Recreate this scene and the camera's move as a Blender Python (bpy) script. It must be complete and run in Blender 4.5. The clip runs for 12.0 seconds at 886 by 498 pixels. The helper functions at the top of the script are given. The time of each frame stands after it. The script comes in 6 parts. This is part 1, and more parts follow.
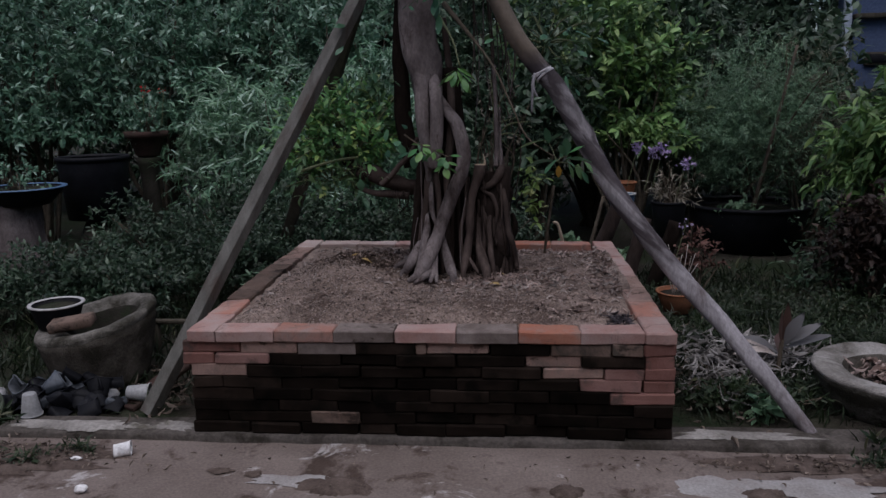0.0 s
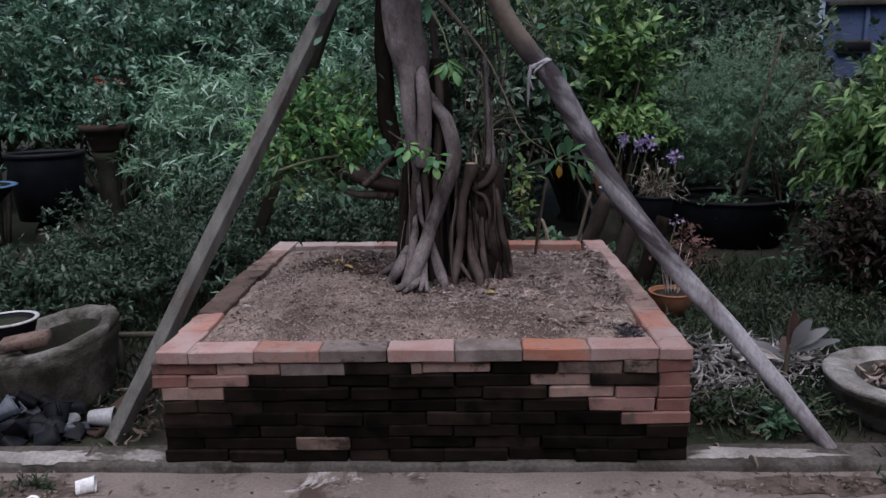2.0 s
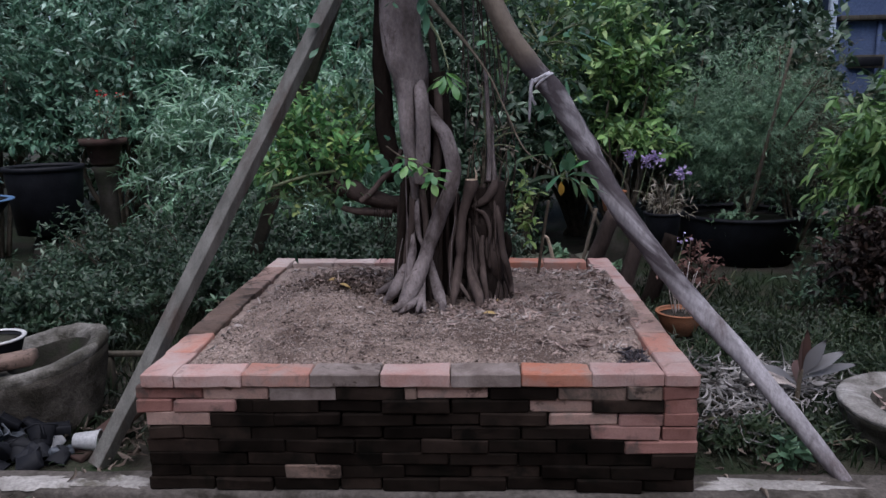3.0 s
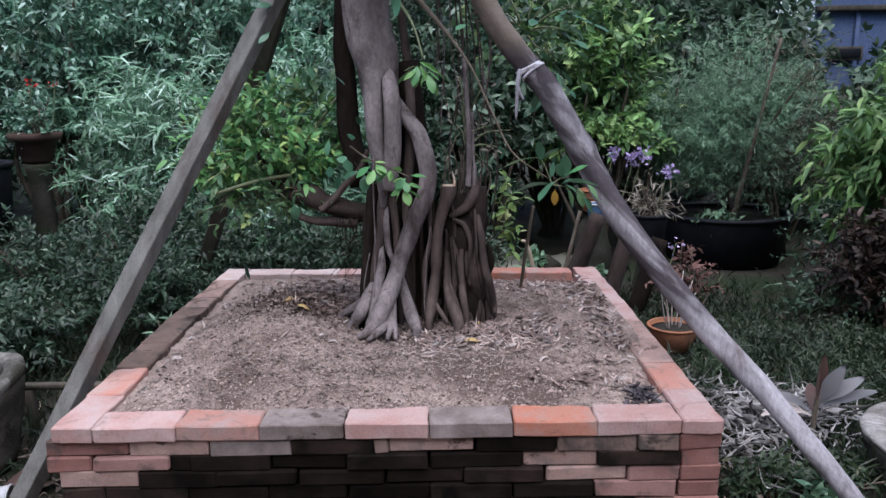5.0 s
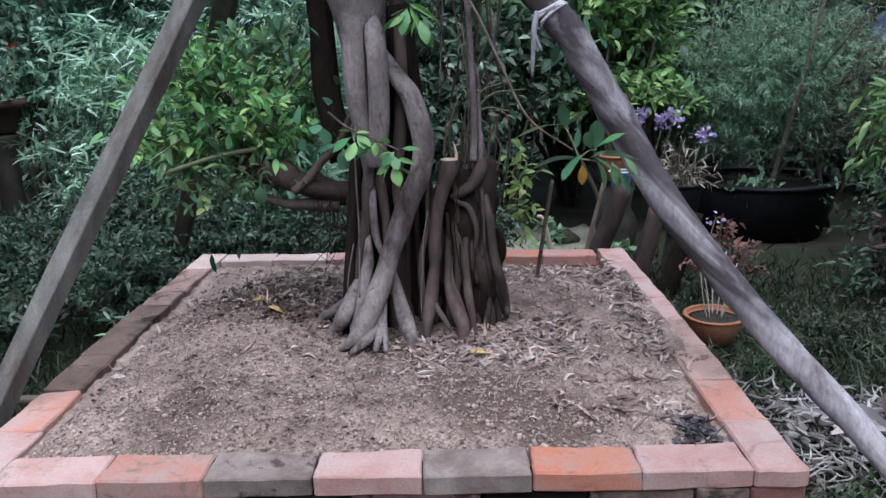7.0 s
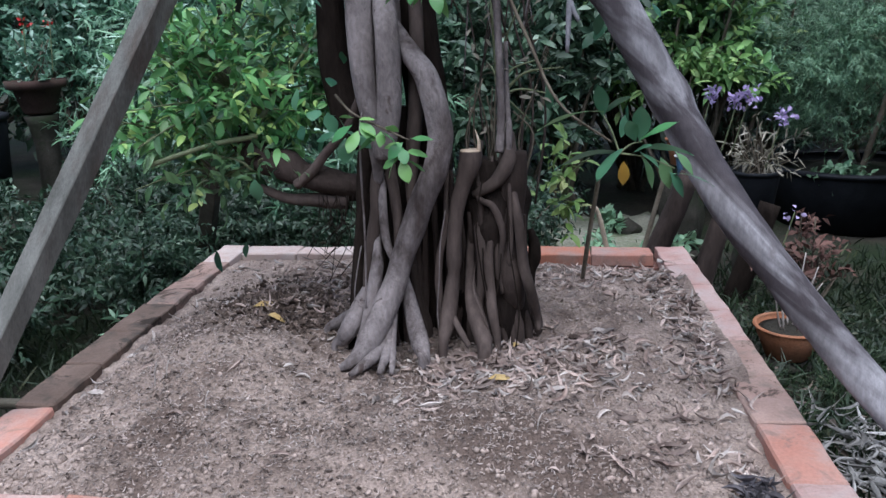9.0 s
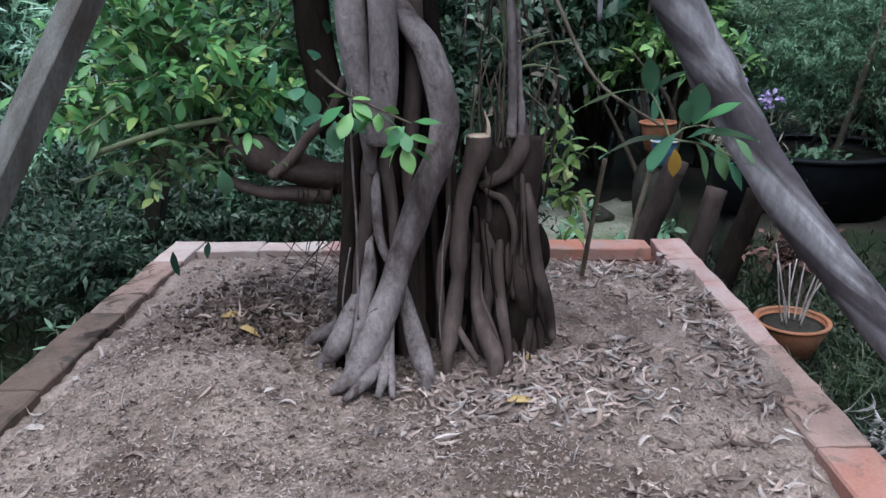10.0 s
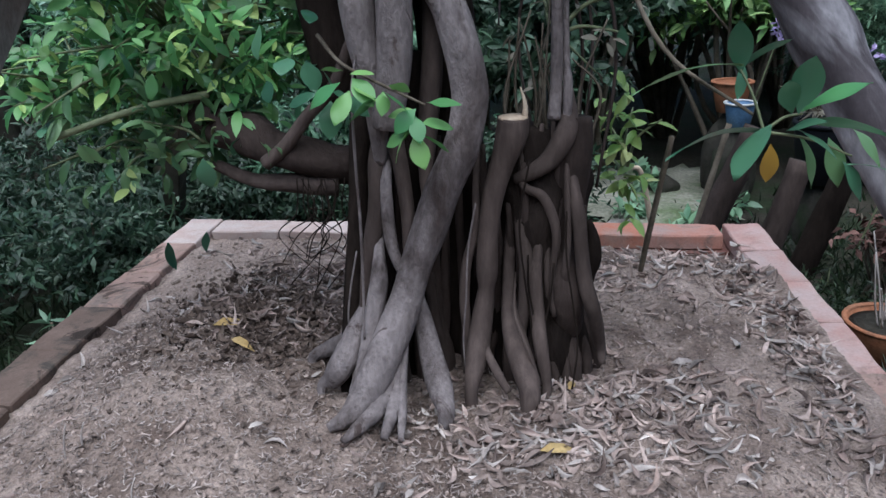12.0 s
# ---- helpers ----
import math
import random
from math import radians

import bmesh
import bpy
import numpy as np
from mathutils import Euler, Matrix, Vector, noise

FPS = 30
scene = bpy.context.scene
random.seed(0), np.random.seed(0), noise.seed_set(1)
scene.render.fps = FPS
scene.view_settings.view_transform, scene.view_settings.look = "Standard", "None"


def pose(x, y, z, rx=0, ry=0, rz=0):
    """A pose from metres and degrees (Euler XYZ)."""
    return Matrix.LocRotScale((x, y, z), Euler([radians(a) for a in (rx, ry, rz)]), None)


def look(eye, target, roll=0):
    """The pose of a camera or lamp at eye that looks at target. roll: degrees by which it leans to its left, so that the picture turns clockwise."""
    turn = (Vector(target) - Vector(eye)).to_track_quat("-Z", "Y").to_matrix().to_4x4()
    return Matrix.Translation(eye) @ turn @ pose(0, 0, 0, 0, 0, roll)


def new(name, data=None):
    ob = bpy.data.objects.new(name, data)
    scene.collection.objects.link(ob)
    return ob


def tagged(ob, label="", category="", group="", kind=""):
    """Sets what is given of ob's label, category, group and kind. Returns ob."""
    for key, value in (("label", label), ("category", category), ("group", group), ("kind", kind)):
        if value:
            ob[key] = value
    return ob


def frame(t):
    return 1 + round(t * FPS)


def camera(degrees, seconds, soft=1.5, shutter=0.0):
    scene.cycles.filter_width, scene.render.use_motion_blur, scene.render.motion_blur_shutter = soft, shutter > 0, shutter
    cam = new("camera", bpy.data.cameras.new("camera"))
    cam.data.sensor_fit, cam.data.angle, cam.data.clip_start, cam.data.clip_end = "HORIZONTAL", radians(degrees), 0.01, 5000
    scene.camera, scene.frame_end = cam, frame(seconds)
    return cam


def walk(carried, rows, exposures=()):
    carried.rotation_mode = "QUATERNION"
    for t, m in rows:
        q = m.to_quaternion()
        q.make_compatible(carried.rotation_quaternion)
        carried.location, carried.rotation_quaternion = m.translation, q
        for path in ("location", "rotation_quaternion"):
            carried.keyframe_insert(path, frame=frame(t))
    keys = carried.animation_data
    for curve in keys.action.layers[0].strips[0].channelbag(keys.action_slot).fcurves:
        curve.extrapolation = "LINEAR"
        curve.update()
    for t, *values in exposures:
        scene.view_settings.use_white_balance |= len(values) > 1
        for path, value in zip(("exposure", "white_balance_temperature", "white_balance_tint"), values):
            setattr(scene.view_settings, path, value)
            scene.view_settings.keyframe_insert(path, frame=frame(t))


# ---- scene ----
cam = camera(60.6, 12.0, 1.5)
PATH = [
    (0, (0.287, -0.094, 1.184), (0.107, 1.858, 0.79), -1.2),
    (0.5, (0.187, -0.02, 1.169), (0.077, 1.941, 0.79), -0.2),
    (1, (0.131, 0.075, 1.209), (0.099, 2.031, 0.796), 0.1),
    (1.5, (0.14, 0.1, 1.205), (0.09, 2.05, 0.762), -0.4),
    (2, (0.166, 0.123, 1.211), (0.084, 2.075, 0.782), -1.3),
    (2.5, (0.201, 0.168, 1.209), (0.104, 2.128, 0.824), -1.4),
    (4.3, (0.187, 0.442, 1.217), (0.079, 2.393, 0.79), -0.4),
    (4.5, (0.164, 0.496, 1.219), (0.102, 2.455, 0.822), -0.7),
    (5, (0.154, 0.591, 1.218), (0.142, 2.547, 0.799), -0.9),
    (5.5, (0.222, 0.717, 1.214), (0.145, 2.667, 0.776), -1.5),
    (6, (0.26, 0.819, 1.203), (0.13, 2.76, 0.738), -1.6),
    (6.5, (0.229, 0.94, 1.193), (0.125, 2.876, 0.702), -1.5),
    (7, (0.185, 1.046, 1.19), (0.138, 2.978, 0.676), -1.8),
    (7.2, (0.178, 1.081, 1.187), (0.133, 3.006, 0.646), -1.9),
    (8.8, (0.294, 1.323, 1.182), (0.071, 3.226, 0.61), -2.6),
    (9, (0.292, 1.335, 1.178), (0.061, 3.24, 0.611), -2.4),
    (9.5, (0.228, 1.437, 1.158), (0.048, 3.336, 0.556), -1.7),
    (10, (0.144, 1.556, 1.148), (0.067, 3.459, 0.536), -1.7),
    (10.5, (0.126, 1.662, 1.127), (0.078, 3.542, 0.444), -0.9),
    (11, (0.177, 1.749, 1.158), (-0.006, 3.618, 0.471), -3.1),
    (11.5, (0.201, 1.811, 1.157), (-0.04, 3.671, 0.463), -2.9),
    (12, (0.188, 1.845, 1.146), (-0.043, 3.695, 0.421), -2.6),
]
EXPOSURES = [(0, -0.44, 6250, 18), (0.5, -0.48, 6250, 18), (1.0, 0.04, 6200, 18), (1.5, 0.15, 6150, 18), (2.0, 0.22, 6150, 18), (2.5, 0.34, 6100, 18), (4.3, 0.80, 6000, 17), (5.5, 1.18, 5900, 15), (7, 1.12, 5850, 12), (9, 1.11, 5750, 8), (12, 0.95, 5700, 6)]
walk(cam, [(t, look(eye, target, roll)) for t, eye, target, roll in PATH], EXPOSURES)

# ---- world and light ----
world = bpy.data.worlds.new("dusk_sky")
scene.world = world
world.use_nodes = True
_n = world.node_tree.nodes
_l = world.node_tree.links
_sky = _n.new("ShaderNodeTexSky")
_sky.sky_type = "NISHITA"
_sky.sun_disc = False
_sky.sun_elevation, _sky.sun_rotation = radians(73), radians(174)
_sky.dust_density, _sky.air_density = 1.0, 1.0
_n["Background"].inputs["Strength"].default_value = 0.095
_l.new(_sky.outputs["Color"], _n["Background"].inputs["Color"])

sun = new("sun", bpy.data.lights.new("sun", "SUN"))
sun.data.energy, sun.data.angle, sun.data.color = 3.3, radians(85), (1.0, 0.97, 0.94)
sun.matrix_world = look((0.1, -1.0, 3.4), (0, 0, 0))


# ---- materials ----
def ramp_mix(nt, fac, a, b):
    m = nt.nodes.new("ShaderNodeMix")
    m.data_type = "RGBA"
    m.inputs[6].default_value, m.inputs[7].default_value = (*a, 1), (*b, 1)
    nt.links.new(fac, m.inputs[0])
    return m


def noise_node(nt, scale, detail=4.0, rough=0.6, vec=None, distortion=0.0):
    n = nt.nodes.new("ShaderNodeTexNoise")
    n.inputs["Scale"].default_value, n.inputs["Detail"].default_value = scale, detail
    n.inputs["Roughness"].default_value, n.inputs["Distortion"].default_value = rough, distortion
    if vec is not None:
        nt.links.new(vec, n.inputs["Vector"])
    return n


def sharpen(nt, fac, lo, hi):
    r = nt.nodes.new("ShaderNodeMapRange")
    r.inputs["From Min"].default_value, r.inputs["From Max"].default_value = lo, hi
    nt.links.new(fac, r.inputs["Value"])
    return r.outputs["Result"]


def surface(name, a, b, scale=6.0, grain=90.0, rough=0.9, bump=0.5, dist=0.004, stain=None, stain_scale=3.0,
            stain_lo=0.5, stain_hi=0.65, vary=0.0, island=False, stretch=None, metal=0.0, speck=0.25, stain2=None, stain2_scale=5.0, stain2_lo=0.62, stain2_hi=0.68):
    """Two colours by a large noise, a fine grain over them, stains of their own, and a relief."""
    m = bpy.data.materials.new(name)
    m.use_nodes = True
    nt = m.node_tree
    p = nt.nodes["Principled BSDF"]
    geo = nt.nodes.new("ShaderNodeNewGeometry")
    vec = geo.outputs["Position"]
    if stretch:
        mp = nt.nodes.new("ShaderNodeVectorMath")
        mp.operation = "MULTIPLY"
        mp.inputs[1].default_value = stretch
        nt.links.new(vec, mp.inputs[0])
        vec = mp.outputs[0]
    big = noise_node(nt, scale, 5.0, 0.6, vec)
    fine = noise_node(nt, grain, 3.0, 0.65, vec)
    col = ramp_mix(nt, sharpen(nt, big.outputs["Fac"], 0.32, 0.68), a, b).outputs[2]
    if stain:
        sn = noise_node(nt, stain_scale, 6.0, 0.65, vec, 0.4)
        mx = ramp_mix(nt, sharpen(nt, sn.outputs["Fac"], stain_lo, stain_hi), a, stain)
        nt.links.new(col, mx.inputs[6])
        col = mx.outputs[2]
    if stain2:
        sn = noise_node(nt, stain2_scale, 6.0, 0.7, vec, 0.8)
        mx = ramp_mix(nt, sharpen(nt, sn.outputs["Fac"], stain2_lo, stain2_hi), a, stain2)
        nt.links.new(col, mx.inputs[6])
        col = mx.outputs[2]
    hsv = nt.nodes.new("ShaderNodeHueSaturation")
    nt.links.new(col, hsv.inputs["Color"])
    val = nt.nodes.new("ShaderNodeMapRange")
    val.inputs["From Min"].default_value, val.inputs["From Max"].default_value = 0.25, 0.75
    val.inputs["To Min"].default_value, val.inputs["To Max"].default_value = 1 - speck, 1 + speck
    nt.links.new(fine.outputs["Fac"], val.inputs["Value"])
    out = val.outputs["Result"]
    if vary:
        rnd = geo.outputs["Random Per Island"] if island else nt.nodes.new("ShaderNodeObjectInfo").outputs["Random"]
        rr = nt.nodes.new("ShaderNodeMapRange")
        rr.inputs["To Min"].default_value, rr.inputs["To Max"].default_value = 1 - vary, 1 + vary
        nt.links.new(rnd, rr.inputs["Value"])
        mu = nt.nodes.new("ShaderNodeMath")
        mu.operation = "MULTIPLY"
        nt.links.new(out, mu.inputs[0])
        nt.links.new(rr.outputs["Result"], mu.inputs[1])
        out = mu.outputs[0]
    nt.links.new(out, hsv.inputs["Value"])
    nt.links.new(hsv.outputs["Color"], p.inputs["Base Color"])
    p.inputs["Roughness"].default_value, p.inputs["Metallic"].default_value = rough, metal
    p.inputs["Specular IOR Level"].default_value = 0.15 if rough > 0.84 else 0.4
    if bump:
        bp = nt.nodes.new("ShaderNodeBump")
        bp.inputs["Strength"].default_value, bp.inputs["Distance"].default_value = bump, dist
        ad = nt.nodes.new("ShaderNodeMath")
        nt.links.new(big.outputs["Fac"], ad.inputs[0])
        nt.links.new(fine.outputs["Fac"], ad.inputs[1])
        nt.links.new(ad.outputs[0], bp.inputs["Height"])
        nt.links.new(bp.outputs["Normal"], p.inputs["Normal"])
    return m


def leaf_material(name, a, b, odd=None, odd_share=0.04, rough=0.44, through_light=0.22, objects=False):
    """Leaves: two greens told apart leaf by leaf, now and then an odd one, with some light shining through."""
    m = bpy.data.materials.new(name)
    m.use_nodes = True
    nt = m.node_tree
    p = nt.nodes["Principled BSDF"]
    geo = nt.nodes.new("ShaderNodeNewGeometry")
    a, b = (a[0] * 1.10, a[1], a[2] * 0.95), (b[0] * 1.10, b[1], b[2] * 0.95)
    rnd = nt.nodes.new("ShaderNodeObjectInfo").outputs["Random"] if objects else geo.outputs["Random Per Island"]
    col = ramp_mix(nt, rnd, a, b).outputs[2]
    big = noise_node(nt, 3.0, 3.0, 0.6, geo.outputs["Position"])
    hsv = nt.nodes.new("ShaderNodeHueSaturation")
    nt.links.new(sharpen(nt, big.outputs["Fac"], 0.0, 0.67), hsv.inputs["Value"])
    if odd:
        gt = nt.nodes.new("ShaderNodeMath")
        gt.operation = "GREATER_THAN"
        gt.inputs[1].default_value = 1 - odd_share
        nt.links.new(rnd, gt.inputs[0])
        mx = ramp_mix(nt, gt.outputs[0], a, odd)
        nt.links.new(col, mx.inputs[6])
        col = mx.outputs[2]
    nt.links.new(col, hsv.inputs["Color"])
    nt.links.new(hsv.outputs["Color"], p.inputs["Base Color"])
    p.inputs["Roughness"].default_value = rough
    p.inputs["Specular IOR Level"].default_value = 0.35
    tr = nt.nodes.new("ShaderNodeBsdfTranslucent")
    nt.links.new(hsv.outputs["Color"], tr.inputs["Color"])
    ms = nt.nodes.new("ShaderNodeMixShader")
    ms.inputs[0].default_value = through_light
    nt.links.new(p.outputs[0], ms.inputs[1])
    nt.links.new(tr.outputs[0], ms.inputs[2])
    nt.links.new(ms.outputs[0], nt.nodes["Material Output"].inputs["Surface"])
    return m


M_SOIL = surface("dry_soil", (0.225, 0.170, 0.144), (0.378, 0.300, 0.258), 7.0, 150.0, 0.97, 1.0, 0.012, (0.118, 0.086, 0.072), 3.4, 0.45, 0.62, speck=0.42, stain2=(0.125, 0.094, 0.078), stain2_scale=34.0, stain2_lo=0.57, stain2_hi=0.72)
M_CLOD = surface("soil_clod", (0.18, 0.137, 0.117), (0.315, 0.250, 0.217), 30.0, 200.0, 0.97, 0.5, 0.003, vary=0.35, island=True)
M_EARTH = surface("damp_earth", (0.021, 0.019, 0.015), (0.045, 0.039, 0.030), 3.0, 60.0, 0.97, 0.9, 0.012, (0.018, 0.028, 0.013), 1.6, 0.45, 0.6, speck=0.4)
M_CEMENT = surface("worn_cement", (0.125, 0.10, 0.088), (0.195, 0.162, 0.146), 2.6, 110.0, 0.9, 0.5, 0.004, (0.065, 0.047, 0.039), 4.6, 0.53, 0.62, speck=0.25, stain2=(0.36, 0.34, 0.33), stain2_scale=4.2, stain2_lo=0.60, stain2_hi=0.66)
M_PALE = surface("pale_cement", (0.215, 0.198, 0.188), (0.33, 0.32, 0.315), 5.0, 120.0, 0.88, 0.4, 0.003, (0.23, 0.20, 0.185), 9.0, 0.5, 0.7)
M_KERB = surface("kerb_cement", (0.055, 0.048, 0.042), (0.11, 0.098, 0.088), 5.0, 80.0, 0.92, 0.6, 0.006, (0.035, 0.031, 0.025), 7.0, 0.5, 0.62, speck=0.3)
M_KERBTOP = surface("pale_kerb_top", (0.15, 0.14, 0.128), (0.32, 0.305, 0.285), 6.0, 80.0, 0.92, 0.6, 0.006, (0.10, 0.092, 0.075), 8.0, 0.5, 0.62, speck=0.3)
# near-black: damp stones, and the shade inside the mortar's hollow
M_DAMPSHADE = surface("damp_stone_and_shade", (0.018, 0.017, 0.013), (0.045, 0.041, 0.034), 9.0, 90.0, 0.9, 0.7, 0.006, (0.02, 0.028, 0.014), 6.0, 0.5, 0.65)
M_MUD = surface("mud_lump", (0.062, 0.046, 0.039), (0.125, 0.097, 0.083), 20.0, 120.0, 0.95, 0.8, 0.006)
M_PALESTONE = surface("pale_basin_stone", (0.20, 0.187, 0.172), (0.36, 0.345, 0.325), 7.0, 120.0, 0.92, 0.8, 0.008, (0.075, 0.068, 0.056), 4.0, 0.5, 0.68, speck=0.3)
M_COIR = surface("bleached_strip", (0.12, 0.112, 0.105), (0.33, 0.318, 0.308), 9.0, 120.0, 0.85, 0.3, 0.002, vary=0.5, island=True)
M_MORTAR = surface("brown_stained_stone", (0.055, 0.048, 0.040), (0.150, 0.137, 0.120), 6.0, 120.0, 0.92, 0.8, 0.008, (0.028, 0.025, 0.019), 4.0, 0.42, 0.60, speck=0.35)
M_STONE = surface("mortar_stone", (0.125, 0.117, 0.102), (0.27, 0.257, 0.237), 6.0, 120.0, 0.92, 0.8, 0.008, (0.030, 0.028, 0.021), 4.0, 0.42, 0.60, speck=0.35)
BR = dict(scale=9.0, grain=170.0, rough=0.93, bump=0.5, dist=0.003, vary=0.14, speck=0.13)
M_PINK = surface("brick_dusty_pink", (0.28, 0.165, 0.143), (0.355, 0.238, 0.215), stain=(0.325, 0.255, 0.236), stain_scale=9.0, stain_lo=0.42, stain_hi=0.68, stain2=(0.18, 0.125, 0.107), stain2_scale=13.0, stain2_lo=0.55, stain2_hi=0.72, **BR)
M_BLEACHED = surface("brick_bleached_pink", (0.35, 0.262, 0.232), (0.44, 0.355, 0.322), stain=(0.40, 0.345, 0.32), stain_scale=9.0, stain_lo=0.42, stain_hi=0.68, stain2=(0.22, 0.16, 0.14), stain2_scale=13.0, stain2_lo=0.58, stain2_hi=0.74, **BR)
M_ORANGE = surface("brick_orange", (0.385, 0.14, 0.088), (0.34, 0.165, 0.117), stain=(0.29, 0.20, 0.17), stain_scale=10.0, stain_lo=0.48, stain_hi=0.70, stain2=(0.18, 0.095, 0.072), stain2_scale=14.0, stain2_lo=0.58, stain2_hi=0.72, **BR)
M_SALMON = surface("brick_salmon", (0.33, 0.155, 0.118), (0.345, 0.198, 0.162), stain=(0.29, 0.215, 0.192), stain_scale=9.0, stain_lo=0.43, stain_hi=0.66, stain2=(0.16, 0.118, 0.100), stain2_scale=13.0, stain2_lo=0.55, stain2_hi=0.70, **BR)
M_RED = surface("brick_dull_red", (0.155, 0.072, 0.059), (0.225, 0.118, 0.100), stain=(0.085, 0.058, 0.050), stain_scale=12.0, **BR)
M_DULLPINK = surface("brick_dull_pink", (0.20, 0.105, 0.090), (0.28, 0.168, 0.148), stain=(0.115, 0.078, 0.068), stain_scale=10.0, stain_lo=0.5, stain_hi=0.62, **BR)
M_BROWN = surface("brick_weathered_brown", (0.10, 0.070, 0.056), (0.17, 0.120, 0.098), stain=(0.06, 0.05, 0.042), stain_scale=14.0, stain2=(0.035, 0.026, 0.021), stain2_scale=8.0, stain2_lo=0.53, stain2_hi=0.60, **BR)
M_GREY = surface("brick_mossy_grey", (0.150, 0.122, 0.110), (0.25, 0.212, 0.196), stain=(0.085, 0.066, 0.056), stain_scale=8.0, stain_lo=0.45, stain_hi=0.7, stain2=(0.06, 0.045, 0.038), stain2_scale=9.0, stain2_lo=0.58, stain2_hi=0.64, **BR)
M_TAN = surface("brick_tan", (0.22, 0.143, 0.118), (0.30, 0.207, 0.176), stain=(0.17, 0.13, 0.11), stain_scale=13.0, stain2=(0.07, 0.050, 0.040), stain2_scale=8.0, stain2_lo=0.55, stain2_hi=0.61, **BR)
BRD = dict(BR, vary=0.45)
# near-black bricks, most of them low and mid-way along the front
M_BLACK = surface("brick_blackened", (0.005, 0.0037, 0.0029), (0.0135, 0.0098, 0.0078), stain=(0.004, 0.0036, 0.0027), stain_scale=9.0, **BRD)
M_HALFBLACK = surface("brick_half_blackened", (0.009, 0.0066, 0.0052), (0.025, 0.0178, 0.0142), stain=(0.006, 0.0053, 0.0042), stain_scale=12.0, **BRD)
for _m in (M_BLACK, M_HALFBLACK):
    _m.node_tree.nodes["Principled BSDF"].inputs["Specular IOR Level"].default_value = 0.04
M_BARK = surface("grey_fig_bark", (0.078, 0.064, 0.062), (0.225, 0.193, 0.189), 9.0, 110.0, 0.85, 0.8, 0.007, (0.04, 0.029, 0.026), 8.0, 0.52, 0.66, stretch=(1, 1, 0.55), speck=0.26, stain2=(0.060, 0.044, 0.040), stain2_scale=16.0, stain2_lo=0.60, stain2_hi=0.66)
# near-black copies of the bark, coloured as the shade in root gaps
M_DARKBARK = surface("dark_shaded_bark", (0.008, 0.006, 0.005), (0.024, 0.018, 0.015), 10.0, 80.0, 0.9, 0.6, 0.006, stretch=(1, 1, 0.3))
M_GAPSHADE = surface("shade_between_roots", (0.009, 0.007, 0.006), (0.028, 0.021, 0.018), 9.0, 80.0, 0.9, 0.8, 0.008, stretch=(1, 1, 0.3))
# browner, darker copy of the bark with shade put into its colour
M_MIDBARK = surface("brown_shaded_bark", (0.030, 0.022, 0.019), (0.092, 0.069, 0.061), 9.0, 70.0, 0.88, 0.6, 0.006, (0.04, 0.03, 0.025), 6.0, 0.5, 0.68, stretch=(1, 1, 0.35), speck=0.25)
for _m in (M_GAPSHADE, M_DARKBARK):
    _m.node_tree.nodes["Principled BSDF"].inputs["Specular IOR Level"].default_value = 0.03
# darkest root bark: shade low between the flutes is in the colour
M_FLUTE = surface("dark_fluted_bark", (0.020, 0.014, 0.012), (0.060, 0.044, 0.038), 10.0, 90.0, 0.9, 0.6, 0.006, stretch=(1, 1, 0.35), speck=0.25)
M_CUT = surface("fresh_cut_wood", (0.33, 0.25, 0.18), (0.42, 0.34, 0.26), 30.0, 150.0, 0.85, 0.3, 0.002)
M_BEAM = surface("grey_sawn_timber", (0.080, 0.079, 0.071), (0.150, 0.147, 0.134), 7.0, 90.0, 0.85, 0.5, 0.003, (0.07, 0.055, 0.047), 4.0, 0.5, 0.7, stretch=(3, 3, 0.35))
M_BEAMDARK = surface("dark_sawn_timber", (0.045, 0.040, 0.030), (0.085, 0.075, 0.058), 7.0, 90.0, 0.9, 0.4, 0.003, stretch=(3, 3, 0.35))


